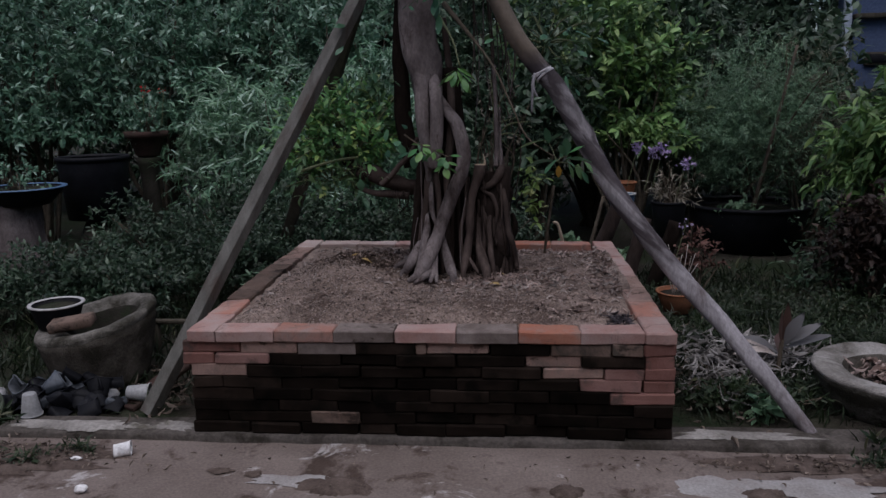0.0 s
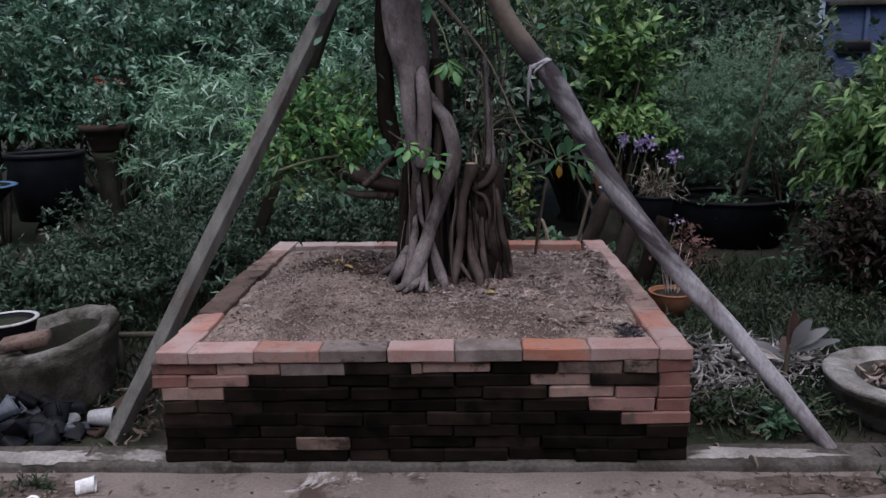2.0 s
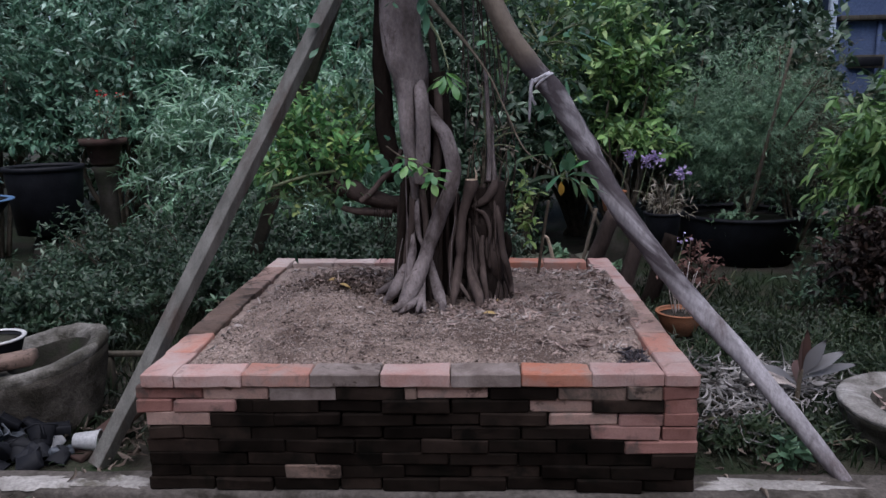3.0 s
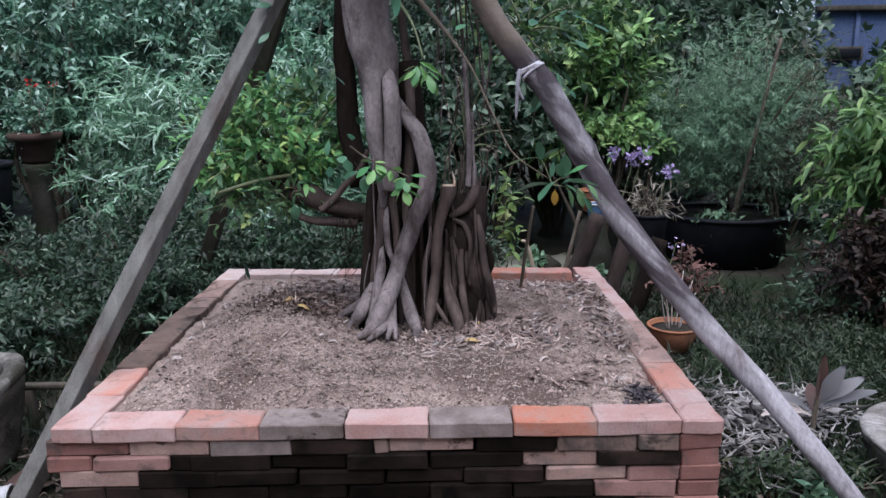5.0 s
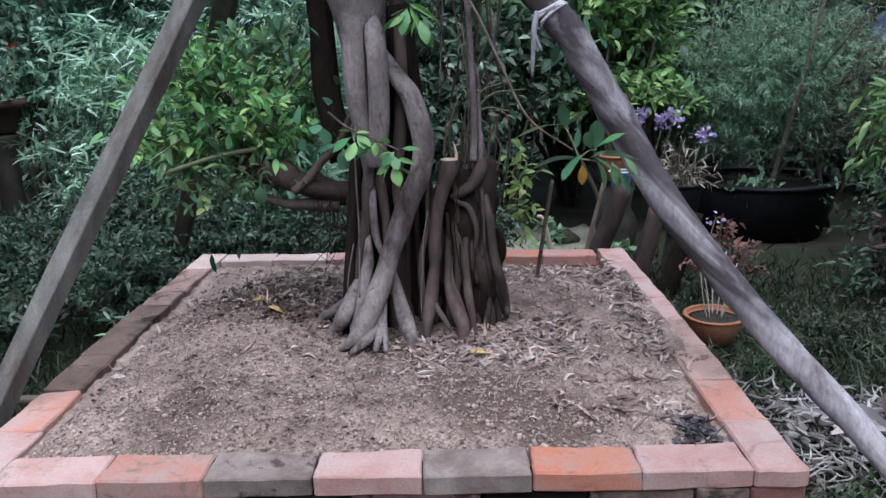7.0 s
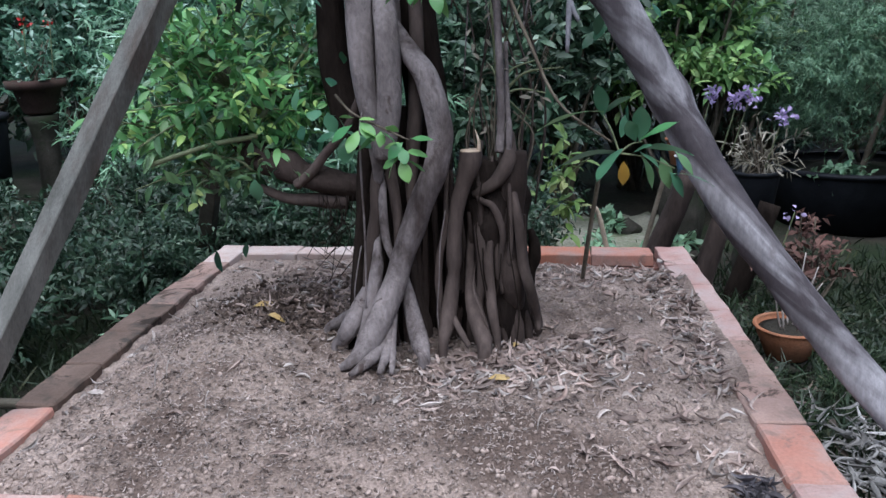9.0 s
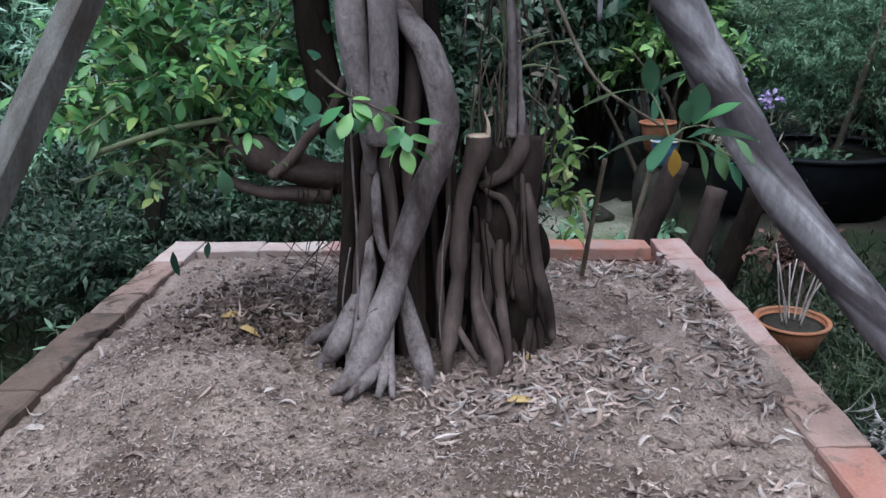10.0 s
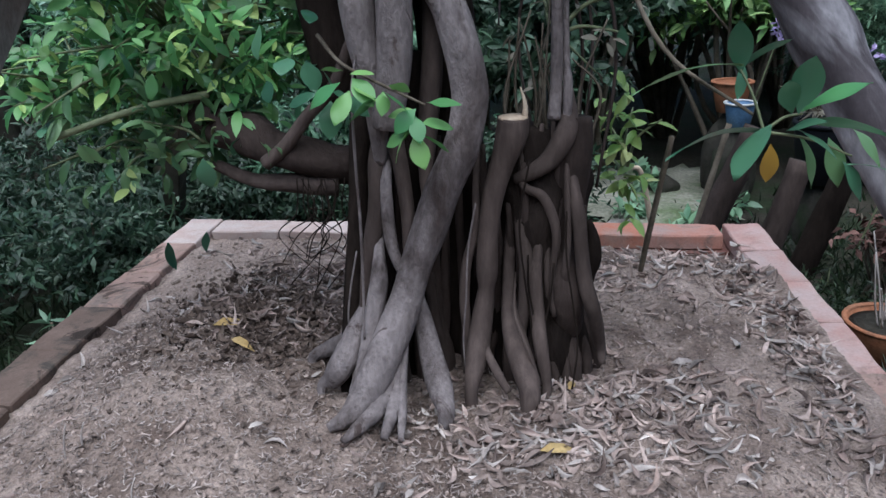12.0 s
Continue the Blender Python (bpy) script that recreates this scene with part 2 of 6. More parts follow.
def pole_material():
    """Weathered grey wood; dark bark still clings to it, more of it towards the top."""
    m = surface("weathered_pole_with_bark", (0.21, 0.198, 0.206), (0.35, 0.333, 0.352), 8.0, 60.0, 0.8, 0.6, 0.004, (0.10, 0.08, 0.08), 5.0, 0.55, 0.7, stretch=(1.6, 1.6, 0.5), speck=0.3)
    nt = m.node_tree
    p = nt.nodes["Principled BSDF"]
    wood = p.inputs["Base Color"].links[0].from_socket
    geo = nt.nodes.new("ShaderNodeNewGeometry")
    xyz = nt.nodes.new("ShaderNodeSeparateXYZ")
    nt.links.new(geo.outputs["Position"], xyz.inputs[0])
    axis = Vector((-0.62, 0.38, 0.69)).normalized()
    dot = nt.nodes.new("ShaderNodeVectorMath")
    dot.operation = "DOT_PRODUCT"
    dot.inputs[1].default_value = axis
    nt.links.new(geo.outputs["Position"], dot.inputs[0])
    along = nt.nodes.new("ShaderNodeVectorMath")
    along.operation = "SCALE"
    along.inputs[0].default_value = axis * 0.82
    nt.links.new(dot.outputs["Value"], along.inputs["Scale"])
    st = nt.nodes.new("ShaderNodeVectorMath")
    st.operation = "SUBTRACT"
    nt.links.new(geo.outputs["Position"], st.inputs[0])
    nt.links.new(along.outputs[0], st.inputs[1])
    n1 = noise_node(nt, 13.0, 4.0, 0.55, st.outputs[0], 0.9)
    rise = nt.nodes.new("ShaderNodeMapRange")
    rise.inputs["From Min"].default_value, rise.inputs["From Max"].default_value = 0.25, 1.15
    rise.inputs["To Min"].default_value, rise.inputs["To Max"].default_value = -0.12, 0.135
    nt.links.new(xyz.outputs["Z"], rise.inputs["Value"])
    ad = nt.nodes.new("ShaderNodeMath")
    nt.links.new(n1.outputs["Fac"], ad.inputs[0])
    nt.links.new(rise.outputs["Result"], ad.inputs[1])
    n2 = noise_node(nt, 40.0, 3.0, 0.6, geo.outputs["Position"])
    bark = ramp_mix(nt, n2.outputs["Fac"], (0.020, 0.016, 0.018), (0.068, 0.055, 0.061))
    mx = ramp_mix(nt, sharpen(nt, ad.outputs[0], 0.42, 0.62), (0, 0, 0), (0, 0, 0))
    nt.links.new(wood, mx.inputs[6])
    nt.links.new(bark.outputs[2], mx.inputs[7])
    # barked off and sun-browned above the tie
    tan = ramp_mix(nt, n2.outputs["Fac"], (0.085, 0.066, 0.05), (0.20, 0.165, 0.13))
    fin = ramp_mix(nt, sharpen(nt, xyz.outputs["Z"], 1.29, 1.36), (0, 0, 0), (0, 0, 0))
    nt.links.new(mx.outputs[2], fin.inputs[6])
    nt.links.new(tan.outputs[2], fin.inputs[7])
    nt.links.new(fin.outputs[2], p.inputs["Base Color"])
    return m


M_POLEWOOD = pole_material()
M_OLDCLOTH = surface("grey_tie", (0.17, 0.165, 0.18), (0.30, 0.29, 0.31), 40.0, 200.0, 0.9, 0.4, 0.002)
M_CLOTH = surface("white_tie", (0.42, 0.41, 0.44), (0.58, 0.57, 0.60), 40.0, 200.0, 0.9, 0.4, 0.002)
M_TERRA = surface("terracotta", (0.23, 0.088, 0.043), (0.30, 0.135, 0.075), 12.0, 120.0, 0.85, 0.3, 0.002, (0.2, 0.1, 0.06), 8.0, 0.5, 0.7)
M_TERRADARK = surface("old_terracotta", (0.034, 0.021, 0.018), (0.060, 0.036, 0.030), 12.0, 120.0, 0.9, 0.3, 0.002, (0.05, 0.04, 0.03), 8.0, 0.5, 0.7)
M_BLACKPOT = surface("black_plastic", (0.006, 0.0065, 0.0085), (0.012, 0.013, 0.016), 12.0, 90.0, 0.6, 0.1, 0.001, vary=0.2)
M_BLACKPOT.node_tree.nodes["Principled BSDF"].inputs["Specular IOR Level"].default_value = 0.12
M_GREYPOT = surface("dusty_grey_plastic", (0.025, 0.031, 0.040), (0.075, 0.088, 0.104), 14.0, 90.0, 0.6, 0.1, 0.001, vary=0.3)
M_LIGHTPOT = surface("pale_grey_plastic", (0.22, 0.225, 0.23), (0.32, 0.325, 0.33), 14.0, 90.0, 0.6, 0.1, 0.001)
M_WHITE = surface("white_plastic", (0.68, 0.68, 0.68), (0.78, 0.78, 0.78), 14.0, 90.0, 0.5, 0.1, 0.001)
M_RIM = surface("scuffed_white_rim", (0.30, 0.30, 0.30), (0.48, 0.48, 0.47), 20.0, 90.0, 0.6, 0.1, 0.001)
M_BLUEGLAZE = surface("blue_glaze", (0.06, 0.12, 0.22), (0.10, 0.18, 0.30), 12.0, 90.0, 0.3, 0.1, 0.001)
M_HOUSE = surface("blue_grey_wall", (0.060, 0.088, 0.165), (0.088, 0.120, 0.205), 1.5, 40.0, 0.9, 0.2, 0.004)
M_PLASTER = surface("weathered_plaster", (0.13, 0.125, 0.115), (0.22, 0.21, 0.195), 1.2, 40.0, 0.92, 0.4, 0.006, (0.08, 0.075, 0.065), 0.8, 0.5, 0.65)
M_FRAME = surface("pale_blue_frame", (0.36, 0.42, 0.50), (0.42, 0.48, 0.56), 6.0, 60.0, 0.7, 0.1, 0.001)
M_DRY = surface("dry_leaf", (0.150, 0.108, 0.094), (0.40, 0.318, 0.282), 9.0, 120.0, 0.85, 0.3, 0.002, vary=0.45, island=True)
M_DARKLEAF = surface("dark_damp_leaf", (0.022, 0.019, 0.023), (0.10, 0.088, 0.095), 20.0, 120.0, 0.7, 0.2, 0.002, vary=0.5, island=True)
M_DULLLEAF = surface("dull_brown_leaf", (0.075, 0.058, 0.046), (0.19, 0.155, 0.13), 12.0, 120.0, 0.85, 0.2, 0.002, vary=0.5, island=True)
M_MOULD = surface("leaf_mould", (0.065, 0.046, 0.037), (0.145, 0.110, 0.092), 20.0, 120.0, 0.95, 0.4, 0.003, vary=0.4, island=True)
M_STUBBLE = surface("dead_stubble", (0.17, 0.136, 0.122), (0.325, 0.272, 0.247), 9.0, 120.0, 0.85, 0.0, 0.002, vary=0.5, island=True)
M_DRYPALE = surface("bleached_leaf", (0.235, 0.200, 0.183), (0.43, 0.382, 0.352), 9.0, 120.0, 0.85, 0.3, 0.002, vary=0.4, island=True)
M_DRYRED = surface("dry_reddish_leaf", (0.062, 0.030, 0.024), (0.145, 0.082, 0.068), 14.0, 120.0, 0.85, 0.3, 0.002, vary=0.5, island=True)
M_YELLOWDRY = surface("yellow_dry_leaf", (0.27, 0.175, 0.06), (0.40, 0.29, 0.13), 20.0, 120.0, 0.8, 0.3, 0.002)
M_LITMOSS = surface("lit_mossy_earth", (0.13, 0.135, 0.10), (0.27, 0.26, 0.215), 5.0, 60.0, 0.97, 0.8, 0.008, (0.09, 0.12, 0.06), 3.0, 0.48, 0.62, speck=0.4)
M_STEM = surface("twig_bark", (0.07, 0.055, 0.04), (0.13, 0.11, 0.085), 20.0, 90.0, 0.9, 0.4, 0.002)
M_GREENSTEM = surface("green_stem", (0.10, 0.12, 0.06), (0.17, 0.19, 0.10), 20.0, 90.0, 0.7, 0.2, 0.002)
M_PETAL = leaf_material("purple_petal", (0.40, 0.34, 0.66), (0.56, 0.50, 0.80), through_light=0.3)
M_REDPETAL = leaf_material("red_petal", (0.55, 0.02, 0.02), (0.65, 0.05, 0.04), through_light=0.3)
L_FIG = leaf_material("fig_leaf", (0.045, 0.13, 0.065), (0.20, 0.37, 0.165), (0.38, 0.48, 0.17), 0.08, rough=0.34)
L_FIGBIG = leaf_material("large_fig_leaf", (0.035, 0.115, 0.066), (0.115, 0.285, 0.165), objects=True, rough=0.32)
L_LIME = leaf_material("lime_leaf", (0.045, 0.180, 0.060), (0.25, 0.57, 0.195), (0.45, 0.65, 0.20), 0.12, rough=0.36)
L_YOUNG = leaf_material("young_lime_leaf", (0.17, 0.34, 0.08), (0.42, 0.60, 0.20), (0.55, 0.60, 0.25), 0.2, rough=0.36)
L_HEDGE = leaf_material("hedge_leaf", (0.050, 0.145, 0.095), (0.20, 0.40, 0.27), (0.42, 0.60, 0.48), 0.14)
L_DARK = leaf_material("dark_leaf", (0.022, 0.056, 0.036), (0.092, 0.172, 0.104), (0.28, 0.37, 0.27), 0.08)
L_CURL = leaf_material("curly_pale_leaf", (0.080, 0.215, 0.125), (0.25, 0.455, 0.295), (0.46, 0.64, 0.51), 0.18)
L_FERN = leaf_material("feathery_leaf", (0.088, 0.205, 0.125), (0.24, 0.42, 0.265))
L_RUST = leaf_material("brown_feathery_leaf", (0.055, 0.06, 0.035), (0.12, 0.125, 0.075))
L_WEED = leaf_material("weed_leaf", (0.016, 0.036, 0.017), (0.044, 0.075, 0.034), (0.120, 0.125, 0.07), 0.05)
L_GRASS = leaf_material("dark_grass", (0.008, 0.018, 0.008), (0.024, 0.047, 0.018), (0.09, 0.10, 0.05), 0.04, rough=0.6)
L_LOW = leaf_material("undergrowth_leaf", (0.013, 0.037, 0.021), (0.054, 0.106, 0.062), (0.165, 0.225, 0.155), 0.06)
L_BRIGHT = leaf_material("bright_leaf", (0.065, 0.175, 0.058), (0.25, 0.47, 0.15), (0.42, 0.60, 0.22), 0.14)
L_PALE = leaf_material("withered_leaf", (0.20, 0.20, 0.15), (0.42, 0.41, 0.34))
L_SPRIG = leaf_material("fresh_leaf", (0.07, 0.24, 0.09), (0.24, 0.48, 0.16), objects=True, rough=0.34)
L_MAROON = leaf_material("maroon_leaf", (0.075, 0.045, 0.038), (0.12, 0.075, 0.065), objects=True)
L_LILAC = leaf_material("grey_lilac_leaf", (0.165, 0.18, 0.195), (0.235, 0.255, 0.275), objects=True)
L_YELLOW = leaf_material("yellow_leaf", (0.42, 0.26, 0.04), (0.45, 0.30, 0.05))


# ---- builders ----
def finish(bm, name, material, parent=None, label="", smooth=True):
    me = bpy.data.meshes.new(name)
    bm.to_mesh(me)
    bm.free()
    return from_mesh(me, name, material, parent, label, smooth)


def from_mesh(me, name, material, parent=None, label="", smooth=True):
    if material and not me.materials:
        me.materials.append(material)
    if smooth:
        me.shade_smooth()
    ob = new(name, me)
    if parent:
        ob.parent = parent
    return tagged(ob, label)


def part(name, bm, material, parent, label="", smooth=True):
    return finish(bm, name, material, parent, label, smooth)


def thing(name, label, category, at=(0, 0, 0), group="", kind=""):
    ob = new(name)
    ob.empty_display_size = 0.05
    ob.location = at
    return tagged(ob, label, category, group, kind)


def quick_mesh(name, verts, faces):
    """A mesh from arrays: verts (n, 3), faces (m, 3)."""
    me = bpy.data.meshes.new(name)
    verts, faces = np.asarray(verts, np.float32), np.asarray(faces, np.int32)
    me.vertices.add(len(verts))
    me.vertices.foreach_set("co", verts.ravel())
    k = faces.shape[1]
    me.loops.add(faces.size)
    me.loops.foreach_set("vertex_index", faces.ravel())
    me.polygons.add(len(faces))
    me.polygons.foreach_set("loop_start", np.arange(0, faces.size, k, dtype=np.int32))
    me.update(calc_edges=True)
    me.validate()
    return me


def unit(v):
    return v / np.maximum(np.linalg.norm(v, axis=-1, keepdims=True), 1e-9)


# leaf outlines: along, across (share of the half width), dip of the midrib; the faces by index
FINE_LEAF = (np.array([(0, 0), (.3, -.85), (.3, 0), (.3, .85), (.62, -.8), (.62, 0), (.62, .8), (1, 0)], float),
             np.array([(0, 2, 1), (0, 3, 2), (1, 2, 4), (2, 5, 4), (2, 3, 5), (3, 6, 5), (4, 5, 7), (5, 6, 7)]))
LONG_LEAF = (np.array([(0, 0), (.22, -.8), (.22, .8), (.5, -1), (.5, 1), (.78, -.7), (.78, .7), (1, 0)], float),
             np.array([(0, 2, 1), (1, 2, 4), (1, 4, 3), (3, 4, 6), (3, 6, 5), (5, 6, 7)]))
OVAL_LEAF = (np.array([(0, 0), (.14, -.5), (.14, 0), (.14, .5), (.36, -.92), (.36, 0), (.36, .92), (.6, -1), (.6, 0), (.6, 1), (.82, -.66), (.82, 0), (.82, .66), (1, 0)], float),
             np.array([(0, 2, 1), (0, 3, 2)] + [t for i in (1, 4, 7) for c in (0, 1) for t in ((i + c, i + c + 1, i + c + 4), (i + c, i + c + 4, i + c + 3))] + [(10, 11, 13), (11, 12, 13)]))
PLAIN_LEAF = (np.array([(0, 0), (.42, -1), (.42, 1), (1, 0)], float), np.array([(0, 2, 1), (1, 2, 3)]))


def leaf_mesh(name, pos, axis, up, length, width, curl=0.25, fold=0.35, shape=PLAIN_LEAF):
    """Many leaves in one mesh: each grows from pos along axis, faces up, bends down by curl and folds along its midrib."""
    outline, tri = shape
    n = len(pos)
    a = unit(np.asarray(axis, float))
    s = unit(np.cross(a, up))
    nn = np.cross(s, a)
    length = np.broadcast_to(length, (n,))
    width = np.broadcast_to(width, (n,))
    curl = np.broadcast_to(curl, (n,))
    u, v = outline[:, 0], outline[:, 1]
    along = u[None, :, None] * length[:, None, None] * a[:, None, :]
    side = v[None, :, None] * width[:, None, None] * 0.5 * s[:, None, :]
    lift = (np.abs(v)[None, :] * fold * width[:, None] * 0.5 - curl[:, None] * length[:, None] * (u ** 2)[None, :])
    co = np.asarray(pos)[:, None, :] + along + side + lift[:, :, None] * nn[:, None, :]
    k = len(outline)
    faces = (tri[None] + (np.arange(n) * k)[:, None, None]).reshape(-1, 3)
    return quick_mesh(name, co.reshape(-1, 3), faces)


def spline(points, steps=6):
    """A smooth curve through (x, y, z, radius) rows."""
    p = np.array(points, float)
    p = np.vstack([2 * p[0] - p[1], p, 2 * p[-1] - p[-2]])
    out = []
    for i in range(1, len(p) - 2):
        for t in np.linspace(0, 1, steps, endpoint=False):
            a, b, c, d = p[i - 1], p[i], p[i + 1], p[i + 2]
            out.append(0.5 * ((2 * b) + (c - a) * t + (2 * a - 5 * b + 4 * c - d) * t * t + (3 * b - a - 3 * c + d) * t ** 3))
    out.append(p[-2])
    return np.array(out)


def tube_data(points, sides=10, steps=6, rough=0.08, seed=0, freq=9.0):
    c = spline(points, steps)
    xyz, r = c[:, :3], np.maximum(c[:, 3], 0.0008)
    tan = unit(np.gradient(xyz, axis=0))
    ref = np.array([0.31, 0.9, 0.2])
    s = unit(np.cross(tan, ref))
    b = np.cross(tan, s)
    verts = []
    for i in range(len(xyz)):
        for k in range(sides):
            w = 2 * math.pi * k / sides
            q = math.cos(w) * s[i] + math.sin(w) * b[i]
            f = 1.0
            if rough:
                at = xyz[i] + q * r[i]
                f += rough * noise.noise(Vector((at[0] * freq * 2 + seed, at[1] * freq * 2, at[2] * freq))) + rough * 0.6 * math.sin(3 * w + seed + i * 0.12)
            verts.append(xyz[i] + q * r[i] * f)
    n = len(xyz)
    faces = []
    for i in range(n - 1):
        for k in range(sides):
            a0, a1 = i * sides + k, i * sides + (k + 1) % sides
            faces += [(a0, a1, a1 + sides), (a0, a1 + sides, a0 + sides)]
    for end, flip in ((0, True), (n - 1, False)):
        verts.append(xyz[end])
        m = len(verts) - 1
        for k in range(sides):
            a0, a1 = end * sides + k, end * sides + (k + 1) % sides
            faces.append((a1, a0, m) if flip else (a0, a1, m))
    return np.array(verts), np.array(faces)


def tube(name, points, material, parent=None, label="", **kw):
    v, f = tube_data(points, **kw)
    return from_mesh(quick_mesh(name, v, f), name, material, parent, label)


def tubes(name, many, material, parent=None, label="", **kw):
    vs, fs, k = [], [], 0
    for pts in many:
        v, f = tube_data(pts, **kw)
        vs.append(v)
        fs.append(f + k)
        k += len(v)
    return from_mesh(quick_mesh(name, np.vstack(vs), np.vstack(fs)), name, material, parent, label)


def lathe(profile, sides=40, bottom=True, top=True):
    """A bmesh turned about z from (radius, z) rows, closed below and above if wanted."""
    bm = bmesh.new()
    rings = [[bm.verts.new((r * math.cos(2 * math.pi * k / sides), r * math.sin(2 * math.pi * k / sides), z)) for k in range(sides)] for r, z in profile]
    for lo, hi in zip(rings, rings[1:]):
        for k in range(sides):
            bm.faces.new((lo[k], lo[(k + 1) % sides], hi[(k + 1) % sides], hi[k]))
    if bottom:
        bm.faces.new(rings[0][::-1])
    if top:
        bm.faces.new(rings[-1])
    bmesh.ops.recalc_face_normals(bm, faces=bm.faces)
    return bm


def box(sx, sy, sz, bevel=0.004, at=(0, 0, 0), rot=None):
    bm = bmesh.new()
    bmesh.ops.create_cube(bm, size=1.0)
    bmesh.ops.scale(bm, vec=(sx, sy, sz), verts=bm.verts)
    if bevel:
        bmesh.ops.bevel(bm, geom=bm.edges[:], offset=bevel, segments=1, affect="EDGES")
    if rot is not None:
        bmesh.ops.transform(bm, matrix=rot, verts=bm.verts)
    bmesh.ops.translate(bm, vec=at, verts=bm.verts)
    return bm


def shrub(name, label, at, size, twigs, per_twig, leaf, width, material, seed, shell=0.55, droop=0.2, curl=0.25, stems=7,
          fine=False, up=0.35, twig_len=0.22, category="shrub", group="", flat=1.0, low=-0.75, wild=0.75, rise=None, whorl=1.0):
    """A shrub: stems from its foot, and twigs with leaves in an uneven crown. at: its foot; size: half widths and height."""
    rng = np.random.default_rng(seed)
    ob = thing(name, label, category, at, group)
    rx, ry, h = size
    d = unit(rng.normal(size=(twigs, 3)) * (1, 1, flat))
    d[:, 2] = np.maximum(d[:, 2], low)
    lump = np.array([noise.noise(Vector((q[0] * 2.1 + seed, q[1] * 2.1, q[2] * 2.1))) for q in d])
    rad = (shell + (1 - shell) * rng.random(twigs) ** 0.6) * (1 + 0.45 * lump)
    hollow = np.array([noise.noise(Vector((q[0] * 5.3 - seed, q[1] * 5.3, q[2] * 5.3))) for q in d])
    rad *= np.where(hollow < -0.04, 0.70, 1.05)
    tip = d * rad[:, None] * (rx, ry, h * 0.5) + (0, 0, h * 0.52)
    tip[:, 2] = np.maximum(tip[:, 2], 0.02)
    way = unit(d * (1, 1, 0.6) + (0, 0, up) + rng.normal(size=(twigs, 3)) * 0.35)
    ln = twig_len * (0.6 + 0.8 * rng.random(twigs))
    k = np.arange(twigs * per_twig)
    ti = k // per_twig
    f = rng.random(len(k)) ** whorl
    pos = tip[ti] + way[ti] * ((f - 0.6) * ln[ti])[:, None]
    pos[:, 2] -= droop * ln[ti] * f * f
    ax = unit(way[ti] * 0.7 + rng.normal(size=(len(k), 3)) * wild + (0, 0, -droop if rise is None else rise))
    upv = unit(rng.normal(size=(len(k), 3)) * 0.5 + (0, -0.25, 1))
    sc = 0.6 + 0.8 * rng.random(len(k))
    pos[:, 2] = np.maximum(pos[:, 2], 0.01)
    me = leaf_mesh("crown", pos, ax, upv, leaf * sc, width * sc, curl * (0.3 + 1.4 * rng.random(len(k))), shape=(LONG_LEAF if fine == "long" else FINE_LEAF) if fine else PLAIN_LEAF)
    from_mesh(me, "crown", material, ob)
    if stems:
        rows = []
        for i in rng.integers(0, twigs, stems):
            e = tip[i]
            mid = e * (0.45, 0.45, 0.55) + rng.normal(size=3) * 0.04 * h
            rows.append([(rng.normal() * 0.03, rng.normal() * 0.03, 0, 0.008 * h + 0.003), (*mid, 0.006 * h + 0.002), (*e, 0.003)])
        tubes("stem", rows, M_STEM, ob, sides=5, steps=4, rough=0)
    return ob


def soft(a, b, x):
    t = min(1, max(0, (x - a) / (b - a)))
    return t * t * (3 - 2 * t)


# ---- the ground ----
GROUND, FLOOR, KERB_Y, TOP = 0.035, 0.018, 2.29, 0.42


def ground_sheet():
    bm = bmesh.new()
    n = 150
    xs = [math.copysign(abs(u) ** 3, u) * 60 + u * 4 for u in np.linspace(-1, 1, n)]
    ys = [KERB_Y + 0.12 + 60 * u ** 3 + 6 * u for u in np.linspace(0, 1, n)]
    ys = [-60, -10, KERB_Y + 0.06] + ys
    rows = []
    for y in ys:
        row = []
        for x in xs:
            far = soft(2.4, 3.0, y)
            z = GROUND - 0.012 + far * (0.025 * noise.noise(Vector((x * 1.7, y * 1.7, 0))) + 0.012 * noise.noise(Vector((x * 7, y * 7, 3))))
            if y < KERB_Y + 0.1:
                z = FLOOR - 0.02
            row.append(bm.verts.new((x, y, z)))
        rows.append(row)
    for a, b in zip(rows, rows[1:]):
        for i in range(n - 1):
            bm.faces.new((a[i], a[i + 1], b[i + 1], b[i]))
    ob = finish(bm, "ground", M_EARTH)
    return tagged(ob, "damp dark garden earth with moss and litter", "ground", kind="structure")


ground_sheet()


def floor_slab():
    bm = bmesh.new()
    nx, ny = 160, 70
    rows = []
    for j in range(ny):
        y = -2.5 + (KERB_Y + 0.012 + 2.5) * (j / (ny - 1)) ** 0.6
        rows.append([bm.verts.new((x, y, FLOOR + 0.006 * noise.noise(Vector((x * 2, y * 2, 1))) + 0.003 * noise.noise(Vector((x * 9, y * 9, 5)))))
                     for x in np.linspace(-3.5, 3.5, nx)])
    for a, b in zip(rows, rows[1:]):
        for i in range(nx - 1):
            bm.faces.new((a[i], a[i + 1], b[i + 1], b[i]))
    ob = finish(bm, "pavement", M_CEMENT)
    return tagged(ob, "worn stained cement yard with dirt patches", "pavement", kind="structure")


floor_slab()


